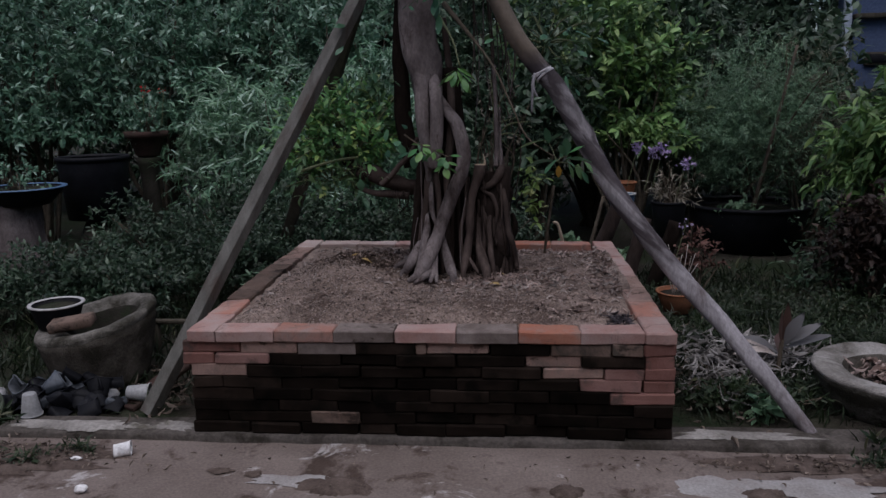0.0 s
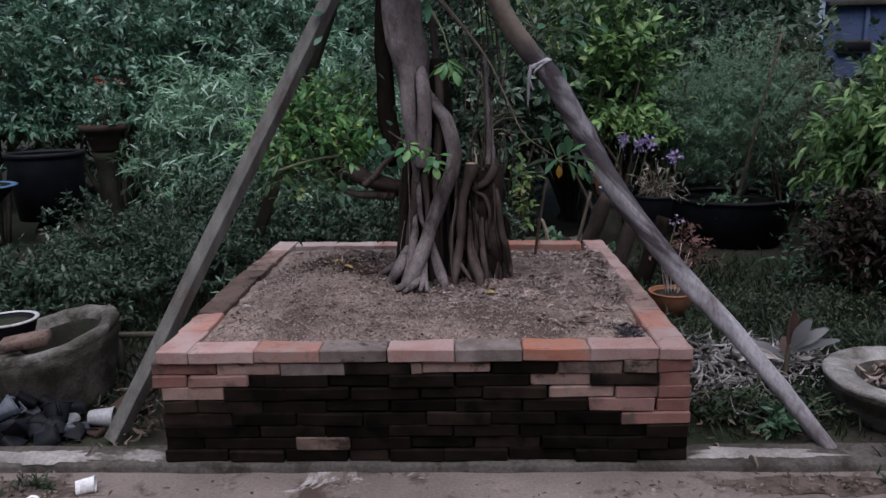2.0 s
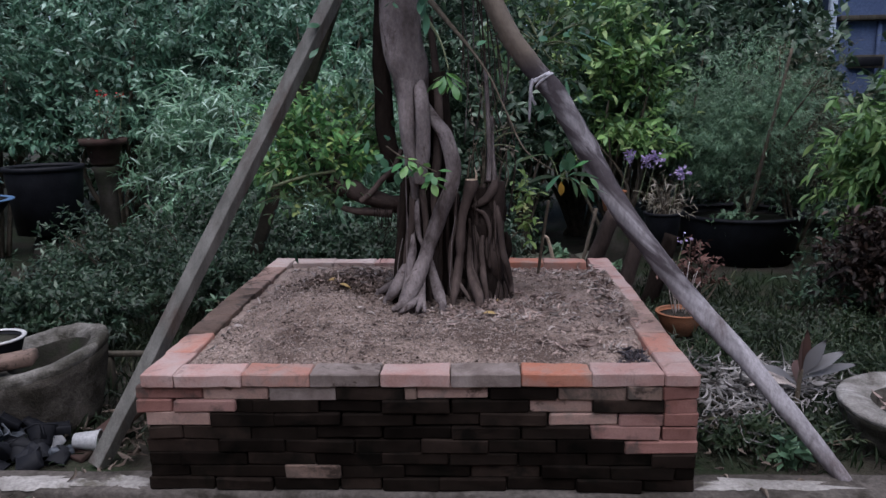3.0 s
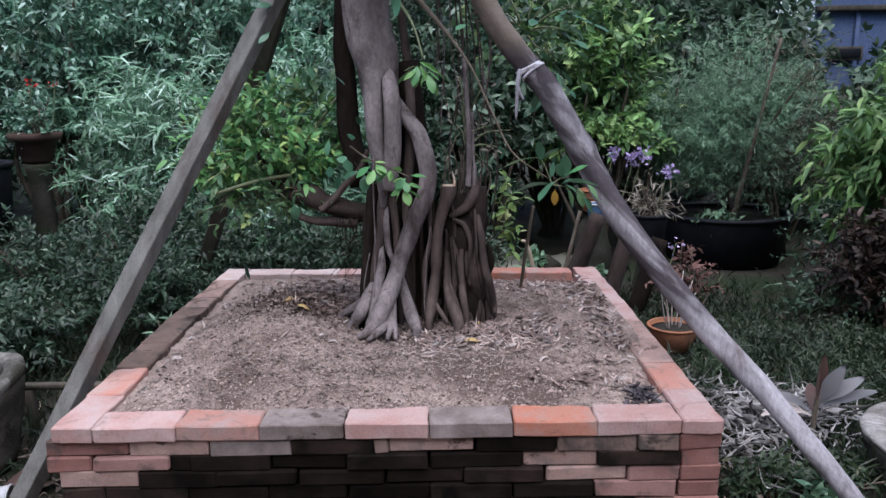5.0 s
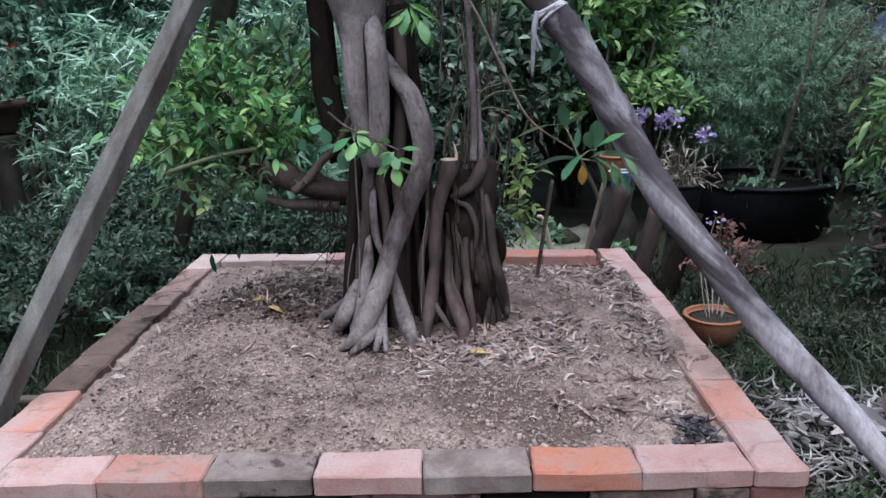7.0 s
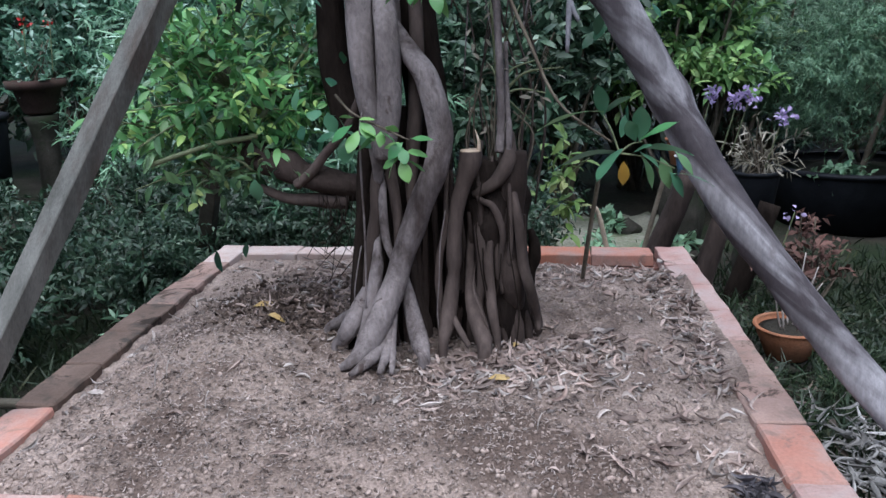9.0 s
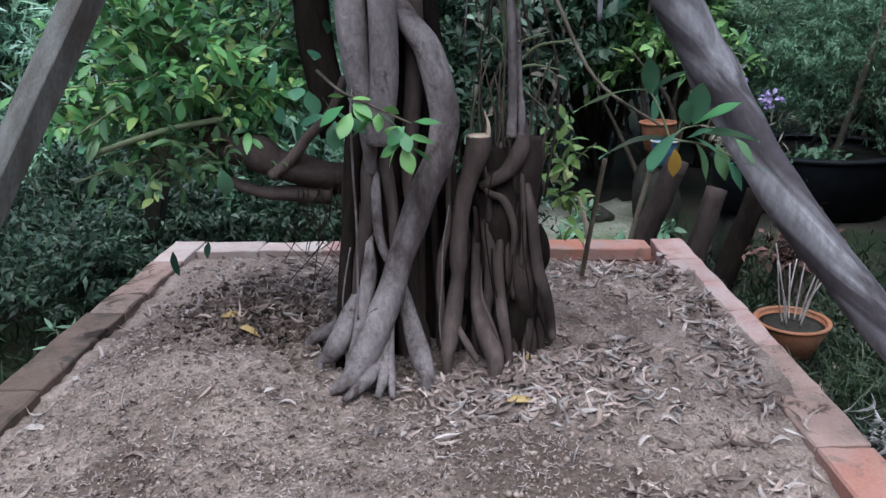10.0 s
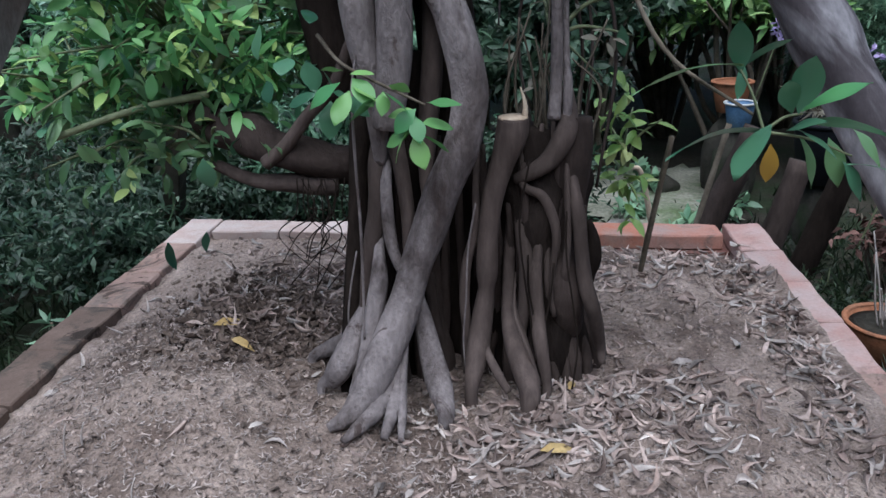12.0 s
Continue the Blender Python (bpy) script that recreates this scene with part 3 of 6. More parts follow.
def patch(name, label, x, y, rx, ry, h, material, seed, category, z=FLOOR, jag=1.0):
    """A low irregular spread on the yard."""
    bm = bmesh.new()
    n = 72
    c = bm.verts.new((0, 0, h))
    rings = []
    for f, zf in ((0.5, 1.0), (0.85, 0.8), (1.0, -0.2)):
        ring = []
        for k in range(n):
            w = 2 * math.pi * k / n
            r = f * (1 + 0.25 * noise.noise(Vector((math.cos(w) * 3.4 + seed * 2, math.sin(w) * 3.4, 3))) + 0.45 * noise.noise(Vector((math.cos(w) * 1.6 + seed, math.sin(w) * 1.6, seed))) + 0.30 * jag * noise.noise(Vector((math.cos(w) * 9 + seed, math.sin(w) * 9, 1))) + 0.16 * jag * noise.noise(Vector((math.cos(w) * 21 + seed, math.sin(w) * 21, 1))))
            px, py = rx * r * math.cos(w), ry * r * math.sin(w)
            ring.append(bm.verts.new((px, py, h * zf + 0.3 * h * noise.noise(Vector((px * 30, py * 30, seed))))))
        rings.append(ring)
    for k in range(n):
        bm.faces.new((c, rings[0][k], rings[0][(k + 1) % n]))
    for a, b in zip(rings, rings[1:]):
        for k in range(n):
            bm.faces.new((a[k], b[k], b[(k + 1) % n], a[(k + 1) % n]))
    ob = finish(bm, name, material)
    ob.location = (x, y, z + 0.003)
    return tagged(ob, label, category)


def kerb():
    bm = bmesh.new()
    n = 90
    prof = [(0.0, FLOOR - 0.03), (0.0, 0.036), (0.008, 0.045), (0.13, 0.047), (0.15, 0.035), (0.15, FLOOR - 0.03)]
    rows = []
    for i in range(n):
        x = -1.56 + 3.06 * i / (n - 1)
        rows.append([bm.verts.new((x, KERB_Y + dy + 0.008 * noise.noise(Vector((x * 6, dy * 9, 0))), z + (0.006 * noise.noise(Vector((x * 8, dy * 20, 4))) if z > 0 else 0))) for dy, z in prof])
    for a, b in zip(rows, rows[1:]):
        for k in range(len(prof) - 1):
            bm.faces.new((a[k], b[k], b[k + 1], a[k + 1]))
    bm.faces.new(rows[0])
    bm.faces.new(rows[-1][::-1])
    bmesh.ops.recalc_face_normals(bm, faces=bm.faces)
    return tagged(finish(bm, "kerb", M_KERB), "low chipped cement kerb along the yard's edge", "kerb", kind="structure")


kerb()

# ---- the planter's soil ----
PX0, PX1, PY0, PY1 = -0.835, 0.815, 2.30, 3.92
BW, BH = 0.100, 0.0412
COURSE = (TOP - 0.045) / 9


def soil_height(x, y):
    d = math.hypot((x - 0.05) / 1.0, (y - 3.05) / 0.85)
    z = 0.411 + 0.035 * (1 - soft(0.45, 0.80, d))
    z += 0.068 * math.exp(-((x + 0.42) / 0.20) ** 2 - ((y - 2.94) / 0.42) ** 2)
    z += 0.026 * math.exp(-((x - 0.50) / 0.14) ** 2 - ((y - 3.18) / 0.16) ** 2)
    z += 0.020 * math.exp(-((x - 0.08) / 0.20) ** 2 - ((y - 2.55) / 0.12) ** 2)
    z -= 0.042 * soft(3.55, 3.85, y) * (0.40 + 0.60 * soft(0.1, 0.7, x))
    z -= 0.010 * soft(0.5, 0.7, x)
    z += 0.028 * soft(0.58, 0.70, x) * soft(2.75, 3.0, y) * (1 - soft(3.45, 3.7, y))
    lap = 0.05 * math.exp(-((x + 0.22) / 0.12) ** 2)
    z = 0.402 + (z - 0.402) * min(soft(-0.745, -0.64, x), soft(2.395 - lap, 2.48 - lap, y))
    z += 0.010 * noise.noise(Vector((x * 4, y * 4, 0))) + 0.010 * noise.noise(Vector((x * 13, y * 13, 2))) + 0.007 * noise.noise(Vector((x * 34, y * 34, 4))) + 0.003 * noise.noise(Vector((x * 90, y * 90, 7)))
    return z


def soil():
    n = 250
    xs, ys = np.linspace(PX0 + 0.06, PX1 - 0.06, n), np.linspace(PY0 + 0.06, PY1 - 0.06, n)
    v = np.array([(x, y, soil_height(x, y)) for y in ys for x in xs])
    i = (np.arange(n - 1)[:, None] * n + np.arange(n - 1)[None]).ravel()
    f = np.vstack([np.stack([i, i + 1, i + n + 1], 1), np.stack([i, i + n + 1, i + n], 1)])
    ob = from_mesh(quick_mesh("planter_soil", v, f), "planter_soil", M_SOIL)
    return tagged(ob, "heaped dry brown soil filling the brick planter", "soil", kind="structure")


soil()


def crumbs():
    rng = np.random.default_rng(11)
    base = bmesh.new()
    bmesh.ops.create_icosphere(base, subdivisions=1, radius=1)
    bv = np.array([q.co[:] for q in base.verts])
    bf = np.array([[q.index for q in f.verts] for f in base.faces])
    base.free()
    vs, fs = [], []
    for k in range(11000):
        x, y = rng.uniform(-0.71, 0.70), 2.41 + 1.46 * rng.random() ** 1.5
        s = 0.0018 + 0.0045 * rng.random() ** 5
        q = bv * s * (0.7 + 0.6 * rng.random(3)) * (1 + 0.25 * rng.normal(size=(len(bv), 1)))
        vs.append(q + (x, y, soil_height(x, y) + 0.3 * s))
        fs.append(bf + k * len(bv))
    ob = from_mesh(quick_mesh("soil_clods", np.vstack(vs), np.vstack(fs)), "soil_clods", M_CLOD, smooth=False)
    return tagged(ob, "small dry clods scattered over the soil", "soil clods", kind="stuff")


crumbs()


def litter(name, label, spots, material, seed, length=0.045, width=0.0066, height=soil_height, lift=0.006):
    """Curled dry leaves: spots are (x, y, spread x, spread y, count)."""
    rng = np.random.default_rng(seed)
    pos = []
    for x, y, sx, sy, n in spots:
        q = rng.normal(size=(n, 2)) * (sx, sy) + (x, y)
        pos += [p for p in q if not (height is soil_height and not (-0.70 < p[0] < 0.69 and 2.41 < p[1] < 3.86))]
    pos = np.array([(x, y, height(x, y) + lift * (0.4 + rng.random() * 1.3)) for x, y in pos])
    n = len(pos)
    w = rng.random(n) * 2 * math.pi
    ax = np.stack([np.cos(w), np.sin(w), rng.normal(size=n) * 0.22], 1)
    upv = unit(np.stack([rng.normal(size=n) * 0.6, rng.normal(size=n) * 0.6, np.ones(n)], 1))
    sc = 0.45 + 0.9 * rng.random(n)
    pos = pos - ax * (length * sc * 0.5)[:, None]
    u = np.linspace(0, 1, 6)
    wid = np.array([0.15, 0.8, 1, 0.9, 0.6, 0.08])
    outline = np.array([(a, s * b) for a, b in zip(u, wid) for s in (-1, -0.5, 0, 0.5, 1)])
    tri = np.array([t for i in range(5) for c in range(4) for t in ((5 * i + c, 5 * i + c + 1, 5 * i + c + 6), (5 * i + c, 5 * i + c + 6, 5 * i + c + 5))])
    a = unit(ax)
    s = unit(np.cross(a, upv))
    nn = np.cross(s, a)
    # bent along its length and sideways, and rolled in at the edges
    bend, sway = rng.normal(size=n) * 0.45, rng.normal(size=n) * 0.6
    uu, vv = outline[:, 0], outline[:, 1]
    L, W = length * sc, width * (0.7 + 0.6 * rng.random(n))
    arch = (uu - 0.5) ** 2
    roll = (0.4 + 0.8 * rng.random(n)) * np.where(rng.random(n) < 0.5, 1, -1)
    co = (pos[:, None] + (uu[None] * L[:, None])[..., None] * a[:, None]
          + (vv[None] * W[:, None] * 0.5 + sway[:, None] * L[:, None] * arch[None] * 2)[..., None] * s[:, None]
          + ((vv ** 2)[None] * W[:, None] * roll[:, None] + bend[:, None] * L[:, None] * arch[None] * 2)[..., None] * nn[:, None])
    faces = (tri[None] + (np.arange(n) * 30)[:, None, None]).reshape(-1, 3)
    ob = from_mesh(quick_mesh(name, co.reshape(-1, 3), faces), name, material)
    return tagged(ob, label, "leaf litter", kind="stuff")


litter("leaf_litter", "curled dry brown leaves strewn round the trunk",
       [(0.20, 2.82, 0.13, 0.06, 190), (0.30, 2.93, 0.12, 0.08, 170), (0.45, 2.96, 0.06, 0.06, 70), (0.66, 3.25, 0.03, 0.30, 230), (-0.33, 3.33, 0.11, 0.12, 200), (-0.29, 3.15, 0.09, 0.07, 90), (-0.30, 3.55, 0.14, 0.06, 90),
        (0.38, 3.45, 0.10, 0.10, 110), (0.55, 3.70, 0.10, 0.06, 90), (-0.45, 3.72, 0.18, 0.05, 50), (0.45, 2.55, 0.06, 0.035, 30), (0.67, 2.50, 0.022, 0.04, 90),
        (0.0, 3.0, 0.45, 0.42, 70), (0.55, 2.65, 0.08, 0.05, 20)], M_DRY, 3, 0.047, 0.0085)
litter("pale_leaf_litter", "bleached dry leaves among the brown litter",
       [(0.22, 2.80, 0.14, 0.06, 90), (0.34, 2.93, 0.12, 0.08, 60), (0.66, 3.3, 0.03, 0.28, 90), (-0.31, 3.34, 0.10, 0.13, 90), (0.45, 3.62, 0.20, 0.07, 60), (-0.25, 3.72, 0.25, 0.05, 50),
        (-0.69, 3.0, 0.02, 0.4, 30), (0.66, 2.52, 0.03, 0.05, 18)], M_DRYPALE, 4, 0.046, 0.0085)
litter("coping_litter", "dry leaves spilling over the brick coping", [(0.705, 3.2, 0.012, 0.22, 110)], M_DRY, 31, 0.045, 0.0075, height=lambda x, y: max(TOP, soil_height(x, y)), lift=0.005)
litter("coping_litter", "bleached leaves spilling over the brick coping", [(0.70, 3.2, 0.014, 0.22, 70)], M_DRYPALE, 32, 0.042, 0.008, height=lambda x, y: max(TOP, soil_height(x, y)), lift=0.005)
litter("dark_leaf_clump", "blackish damp leaves heaped in the planter's corner", [(0.665, 2.452, 0.020, 0.020, 60)], M_DARKLEAF, 6, 0.042, 0.010, lift=0.012)
litter("dead_stubble", "fine dead grass and root fibres on the soil",
       [(-0.1, 2.6, 0.4, 0.16, 3800), (0.1, 2.9, 0.45, 0.4, 2200), (-0.45, 2.9, 0.2, 0.3, 1900)], M_STUBBLE, 5, 0.014, 0.0022, lift=0.005)


litter("dark_crumbs", "dark bits of rotted leaf and bark on the soil",
       [(-0.15, 2.58, 0.4, 0.14, 420), (0.1, 2.9, 0.45, 0.4, 300), (-0.4, 2.9, 0.2, 0.3, 260)], M_MUD, 7, 0.012, 0.004, lift=0.004)
litter("leaf_mould", "dark crumbling leaf mould in the dip beside the trunk",
       [(-0.36, 3.20, 0.075, 0.11, 1500), (-0.27, 3.06, 0.05, 0.05, 300), (-0.42, 3.42, 0.08, 0.06, 300)], M_MOULD, 10, 0.020, 0.010, lift=0.004)
litter("pale_fibres", "bleached root fibres scattered on the soil",
       [(-0.15, 2.58, 0.4, 0.14, 260), (0.1, 2.9, 0.45, 0.4, 200)], M_DRYPALE, 8, 0.012, 0.0018, lift=0.006)


def broad_dry_leaf(x, y, turn, size, material, label):
    rng = np.random.default_rng(int(1000 * (x + 2)))
    me = leaf_mesh("fallen_leaf", np.array([(0, 0, 0)]), np.array([(math.cos(turn), math.sin(turn), 0.1)]), np.array([(0.15, -0.3, 1.0)]), size, size * 0.34, 0.35, fold=0.5, shape=FINE_LEAF)
    ob = from_mesh(me, "fallen_leaf", material)
    ob.location = (x, y, soil_height(x, y) + 0.012)
    sol = ob.modifiers.new("thickness", "SOLIDIFY")
    sol.thickness = 0.0006
    return tagged(ob, label, "leaf")


for x, y, w, s, m, lb in ((-0.40, 3.05, 0.4, 0.07, M_YELLOWDRY, "yellowed broad leaf lying on the soil"), (-0.35, 3.01, -0.5, 0.055, M_YELLOWDRY, "yellowed broad leaf lying on the soil"),
                          (0.20, 2.775, 0.2, 0.06, M_YELLOWDRY, "yellow-brown fallen leaf lying on the soil"), (0.25, 2.95, 1.2, 0.04, M_YELLOWDRY, "small yellow fallen leaf by the trunk"),
                          (0.43, 3.04, 0.1, 0.055, M_DRYPALE, "bleached fallen leaf lying on the soil"), (-0.24, 2.78, 0.9, 0.03, M_DRYPALE, "bleached fallen leaf lying on the soil"),
                          (0.02, 2.66, 1.3, 0.03, M_DRYPALE, "bleached fallen leaf lying on the soil"),
                          (-0.69, 2.76, 0.1, 0.05, M_DRYPALE, "pale fallen leaf beside the coping"), (-0.70, 2.95, 0.8, 0.045, M_DRYPALE, "pale fallen leaf beside the coping")):
    broad_dry_leaf(x, y, w, s, m, lb)

# ---- the tree ----
tree = thing("fig_tree", "old fig tree with twisted grey aerial roots and cut stumps", "tree", (0, 3.1, 0.4))


def limb(name, pts, material=M_BARK, label="", seed=0, sides=12, rough=0.10, **kw):
    o = tree.location
    return tube(name, [(x - o.x, y - o.y, z - o.z, r) for x, y, z, r in pts], material, tree, label, sides=sides, rough=rough, seed=seed, **kw)


# near-black cores that stand for the shade behind the roots
limb("trunk", [(-0.045, 3.10, 0.36, 0.085), (-0.04, 3.09, 0.55, 0.075), (-0.035, 3.09, 0.75, 0.065), (-0.035, 3.10, 1.0, 0.05)], M_GAPSHADE, "near-black core standing for the shade between the roots", 2, sides=28, steps=8, rough=0.2)
limb("trunk", [(0.195, 3.10, 0.36, 0.100), (0.19, 3.095, 0.50, 0.098), (0.188, 3.10, 0.66, 0.096), (0.20, 3.105, 0.79, 0.086), (0.21, 3.11, 0.87, 0.05)], M_GAPSHADE, "near-black core standing for the shade between the roots", 5, sides=32, steps=10, rough=0.2, freq=14.0)
limb("trunk", [(0.065, 3.14, 0.36, 0.07), (0.06, 3.14, 0.7, 0.055), (0.05, 3.14, 1.0, 0.05), (0.02, 3.14, 1.3, 0.045)], M_DARKBARK, "dark core standing for the shade deep among the roots", 6)
# trunk, roots and sawn stumps
limb("root", [(-0.030, 3.06, 1.215, 0.014), (0.004, 3.045, 1.160, 0.020), (0.034, 3.022, 1.117, 0.0235), (0.064, 3.004, 1.077, 0.0260), (0.083, 2.995, 1.029, 0.0270), (0.093, 2.993, 0.985, 0.0275), (0.096, 2.990, 0.938, 0.0280), (0.081, 2.975, 0.871, 0.0279), (0.048, 2.970, 0.800, 0.0274), (0.026, 2.960, 0.739, 0.0286), (0.006, 2.955, 0.683, 0.0268), (-0.012, 2.945, 0.627, 0.0270), (-0.039, 2.920, 0.568, 0.0287), (-0.065, 2.885, 0.515, 0.0287), (-0.080, 2.857, 0.488, 0.0240), (-0.101, 2.827, 0.476, 0.0150), (-0.126, 2.816, 0.466, 0.0070)], label="thick pale root crossing the front of the trunk", sides=20, steps=9, seed=1)
limb("root", [(-0.038, 2.940, 0.545, 0.0089), (-0.038, 2.885, 0.495, 0.0149), (-0.051, 2.842, 0.485, 0.0136), (-0.074, 2.807, 0.475, 0.0116), (-0.096, 2.782, 0.466, 0.0053)], sides=14, seed=2)
limb("root", [(-0.029, 2.970, 0.580, 0.0062), (-0.029, 2.915, 0.530, 0.0103), (-0.024, 2.880, 0.498, 0.0111), (-0.028, 2.832, 0.482, 0.0108), (-0.034, 2.791, 0.467, 0.0062)], sides=14, seed=3)
limb("root", [(-0.016, 2.930, 0.551, 0.0044), (-0.016, 2.875, 0.501, 0.0073), (-0.011, 2.831, 0.478, 0.0072), (-0.007, 2.788, 0.465, 0.0044)], sides=14, seed=4)
limb("root", [(-0.001, 3.030, 0.694, 0.0050), (-0.001, 2.975, 0.644, 0.0084), (0.009, 2.965, 0.587, 0.0160), (0.024, 2.935, 0.540, 0.0197), (0.041, 2.901, 0.497, 0.0214), (0.053, 2.867, 0.475, 0.0147), (0.053, 2.857, 0.445, 0.0125)], sides=14, seed=5)
limb("root", [(-0.041, 3.045, 0.864, 0.0054), (-0.041, 2.990, 0.814, 0.0090), (-0.040, 2.980, 0.741, 0.0101), (-0.034, 2.970, 0.706, 0.0092), (-0.020, 2.955, 0.673, 0.0073)], sides=14, seed=6)
limb("root", [(-0.058, 3.035, 0.752, 0.0050), (-0.058, 2.980, 0.702, 0.0083), (-0.061, 2.965, 0.648, 0.0149), (-0.075, 2.940, 0.578, 0.0150), (-0.085, 2.920, 0.526, 0.0133), (-0.098, 2.887, 0.476, 0.0123), (-0.098, 2.877, 0.445, 0.0105)], sides=14, seed=7)
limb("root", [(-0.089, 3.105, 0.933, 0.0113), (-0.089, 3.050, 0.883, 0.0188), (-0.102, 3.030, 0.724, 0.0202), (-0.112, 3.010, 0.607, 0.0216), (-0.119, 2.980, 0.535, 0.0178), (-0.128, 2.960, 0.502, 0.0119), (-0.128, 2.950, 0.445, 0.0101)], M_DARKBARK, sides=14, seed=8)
limb("root", [(-0.087, 3.040, 0.658, 0.0058), (-0.087, 2.985, 0.608, 0.0096), (-0.102, 2.965, 0.559, 0.0213), (-0.120, 2.925, 0.522, 0.0220), (-0.144, 2.931, 0.488, 0.0176), (-0.164, 2.927, 0.474, 0.0079), (-0.164, 2.917, 0.445, 0.0067)], sides=14, seed=9)
limb("root", [(-0.127, 3.055, 0.591, 0.0054), (-0.127, 3.000, 0.541, 0.0090), (-0.162, 3.017, 0.500, 0.0144), (-0.202, 3.016, 0.478, 0.0094), (-0.202, 3.006, 0.445, 0.0080)], sides=14, seed=10)
limb("root", [(-0.075, 3.005, 1.014, 0.0013), (-0.075, 2.950, 0.964, 0.0021), (-0.074, 2.930, 0.849, 0.0022), (-0.073, 2.925, 0.761, 0.0023), (-0.078, 2.920, 0.629, 0.0020), (-0.082, 2.920, 0.568, 0.0019)], sides=14, seed=11)
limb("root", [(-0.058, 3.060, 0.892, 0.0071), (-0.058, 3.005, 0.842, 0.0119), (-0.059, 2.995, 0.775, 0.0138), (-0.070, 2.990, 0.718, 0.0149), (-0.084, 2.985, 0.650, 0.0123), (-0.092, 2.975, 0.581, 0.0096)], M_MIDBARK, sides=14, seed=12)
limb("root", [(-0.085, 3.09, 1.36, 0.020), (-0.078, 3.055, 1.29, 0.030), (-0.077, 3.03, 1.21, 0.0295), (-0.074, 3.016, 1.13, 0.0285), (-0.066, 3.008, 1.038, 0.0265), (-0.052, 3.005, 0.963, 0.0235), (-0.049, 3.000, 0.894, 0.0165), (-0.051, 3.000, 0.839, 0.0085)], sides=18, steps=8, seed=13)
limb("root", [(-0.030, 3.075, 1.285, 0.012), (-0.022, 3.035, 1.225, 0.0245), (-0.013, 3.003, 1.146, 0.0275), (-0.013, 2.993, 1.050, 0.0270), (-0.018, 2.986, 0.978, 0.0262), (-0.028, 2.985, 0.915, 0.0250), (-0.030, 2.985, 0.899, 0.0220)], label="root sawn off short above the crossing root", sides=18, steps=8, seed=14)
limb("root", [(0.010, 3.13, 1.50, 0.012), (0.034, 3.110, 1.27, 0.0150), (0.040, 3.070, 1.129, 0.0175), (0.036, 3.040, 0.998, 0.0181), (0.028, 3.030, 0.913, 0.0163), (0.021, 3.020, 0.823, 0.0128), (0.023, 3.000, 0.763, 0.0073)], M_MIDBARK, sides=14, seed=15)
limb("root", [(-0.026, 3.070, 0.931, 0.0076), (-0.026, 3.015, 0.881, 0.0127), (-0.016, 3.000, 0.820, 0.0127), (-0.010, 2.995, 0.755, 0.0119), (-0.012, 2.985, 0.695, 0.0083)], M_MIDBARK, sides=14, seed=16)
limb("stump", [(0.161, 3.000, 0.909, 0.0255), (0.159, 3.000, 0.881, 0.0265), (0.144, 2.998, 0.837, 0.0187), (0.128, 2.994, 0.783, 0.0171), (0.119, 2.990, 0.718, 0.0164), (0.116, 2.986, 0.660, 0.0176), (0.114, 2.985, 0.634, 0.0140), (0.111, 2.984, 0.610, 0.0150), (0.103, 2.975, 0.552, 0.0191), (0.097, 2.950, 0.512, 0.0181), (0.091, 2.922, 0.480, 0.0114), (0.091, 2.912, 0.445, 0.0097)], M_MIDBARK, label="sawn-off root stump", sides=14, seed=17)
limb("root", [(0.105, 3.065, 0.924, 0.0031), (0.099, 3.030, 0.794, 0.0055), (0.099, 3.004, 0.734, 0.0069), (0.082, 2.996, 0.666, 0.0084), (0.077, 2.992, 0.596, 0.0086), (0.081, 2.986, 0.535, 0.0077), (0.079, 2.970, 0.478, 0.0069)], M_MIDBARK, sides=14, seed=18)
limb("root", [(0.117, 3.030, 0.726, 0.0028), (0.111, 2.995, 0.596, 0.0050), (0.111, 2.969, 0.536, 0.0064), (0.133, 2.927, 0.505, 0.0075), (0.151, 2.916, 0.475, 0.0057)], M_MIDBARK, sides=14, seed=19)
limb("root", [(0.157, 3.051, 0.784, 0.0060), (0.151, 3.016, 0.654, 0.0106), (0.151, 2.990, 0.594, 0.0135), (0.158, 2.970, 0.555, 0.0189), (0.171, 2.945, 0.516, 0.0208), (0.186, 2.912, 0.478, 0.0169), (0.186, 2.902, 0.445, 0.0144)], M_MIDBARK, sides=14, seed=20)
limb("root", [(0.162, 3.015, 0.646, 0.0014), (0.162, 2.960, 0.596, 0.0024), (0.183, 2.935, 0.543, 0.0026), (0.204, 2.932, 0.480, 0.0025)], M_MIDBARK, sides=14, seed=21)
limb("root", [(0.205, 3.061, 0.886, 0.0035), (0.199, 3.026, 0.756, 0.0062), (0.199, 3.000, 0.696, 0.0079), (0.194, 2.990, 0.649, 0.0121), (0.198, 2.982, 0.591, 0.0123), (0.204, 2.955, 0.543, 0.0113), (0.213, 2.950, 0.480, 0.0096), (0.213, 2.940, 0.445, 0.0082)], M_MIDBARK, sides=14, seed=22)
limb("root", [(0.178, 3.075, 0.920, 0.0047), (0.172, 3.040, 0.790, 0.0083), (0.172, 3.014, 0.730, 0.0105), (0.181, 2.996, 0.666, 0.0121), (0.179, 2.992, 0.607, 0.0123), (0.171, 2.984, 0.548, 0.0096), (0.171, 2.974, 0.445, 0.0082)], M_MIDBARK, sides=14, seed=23)
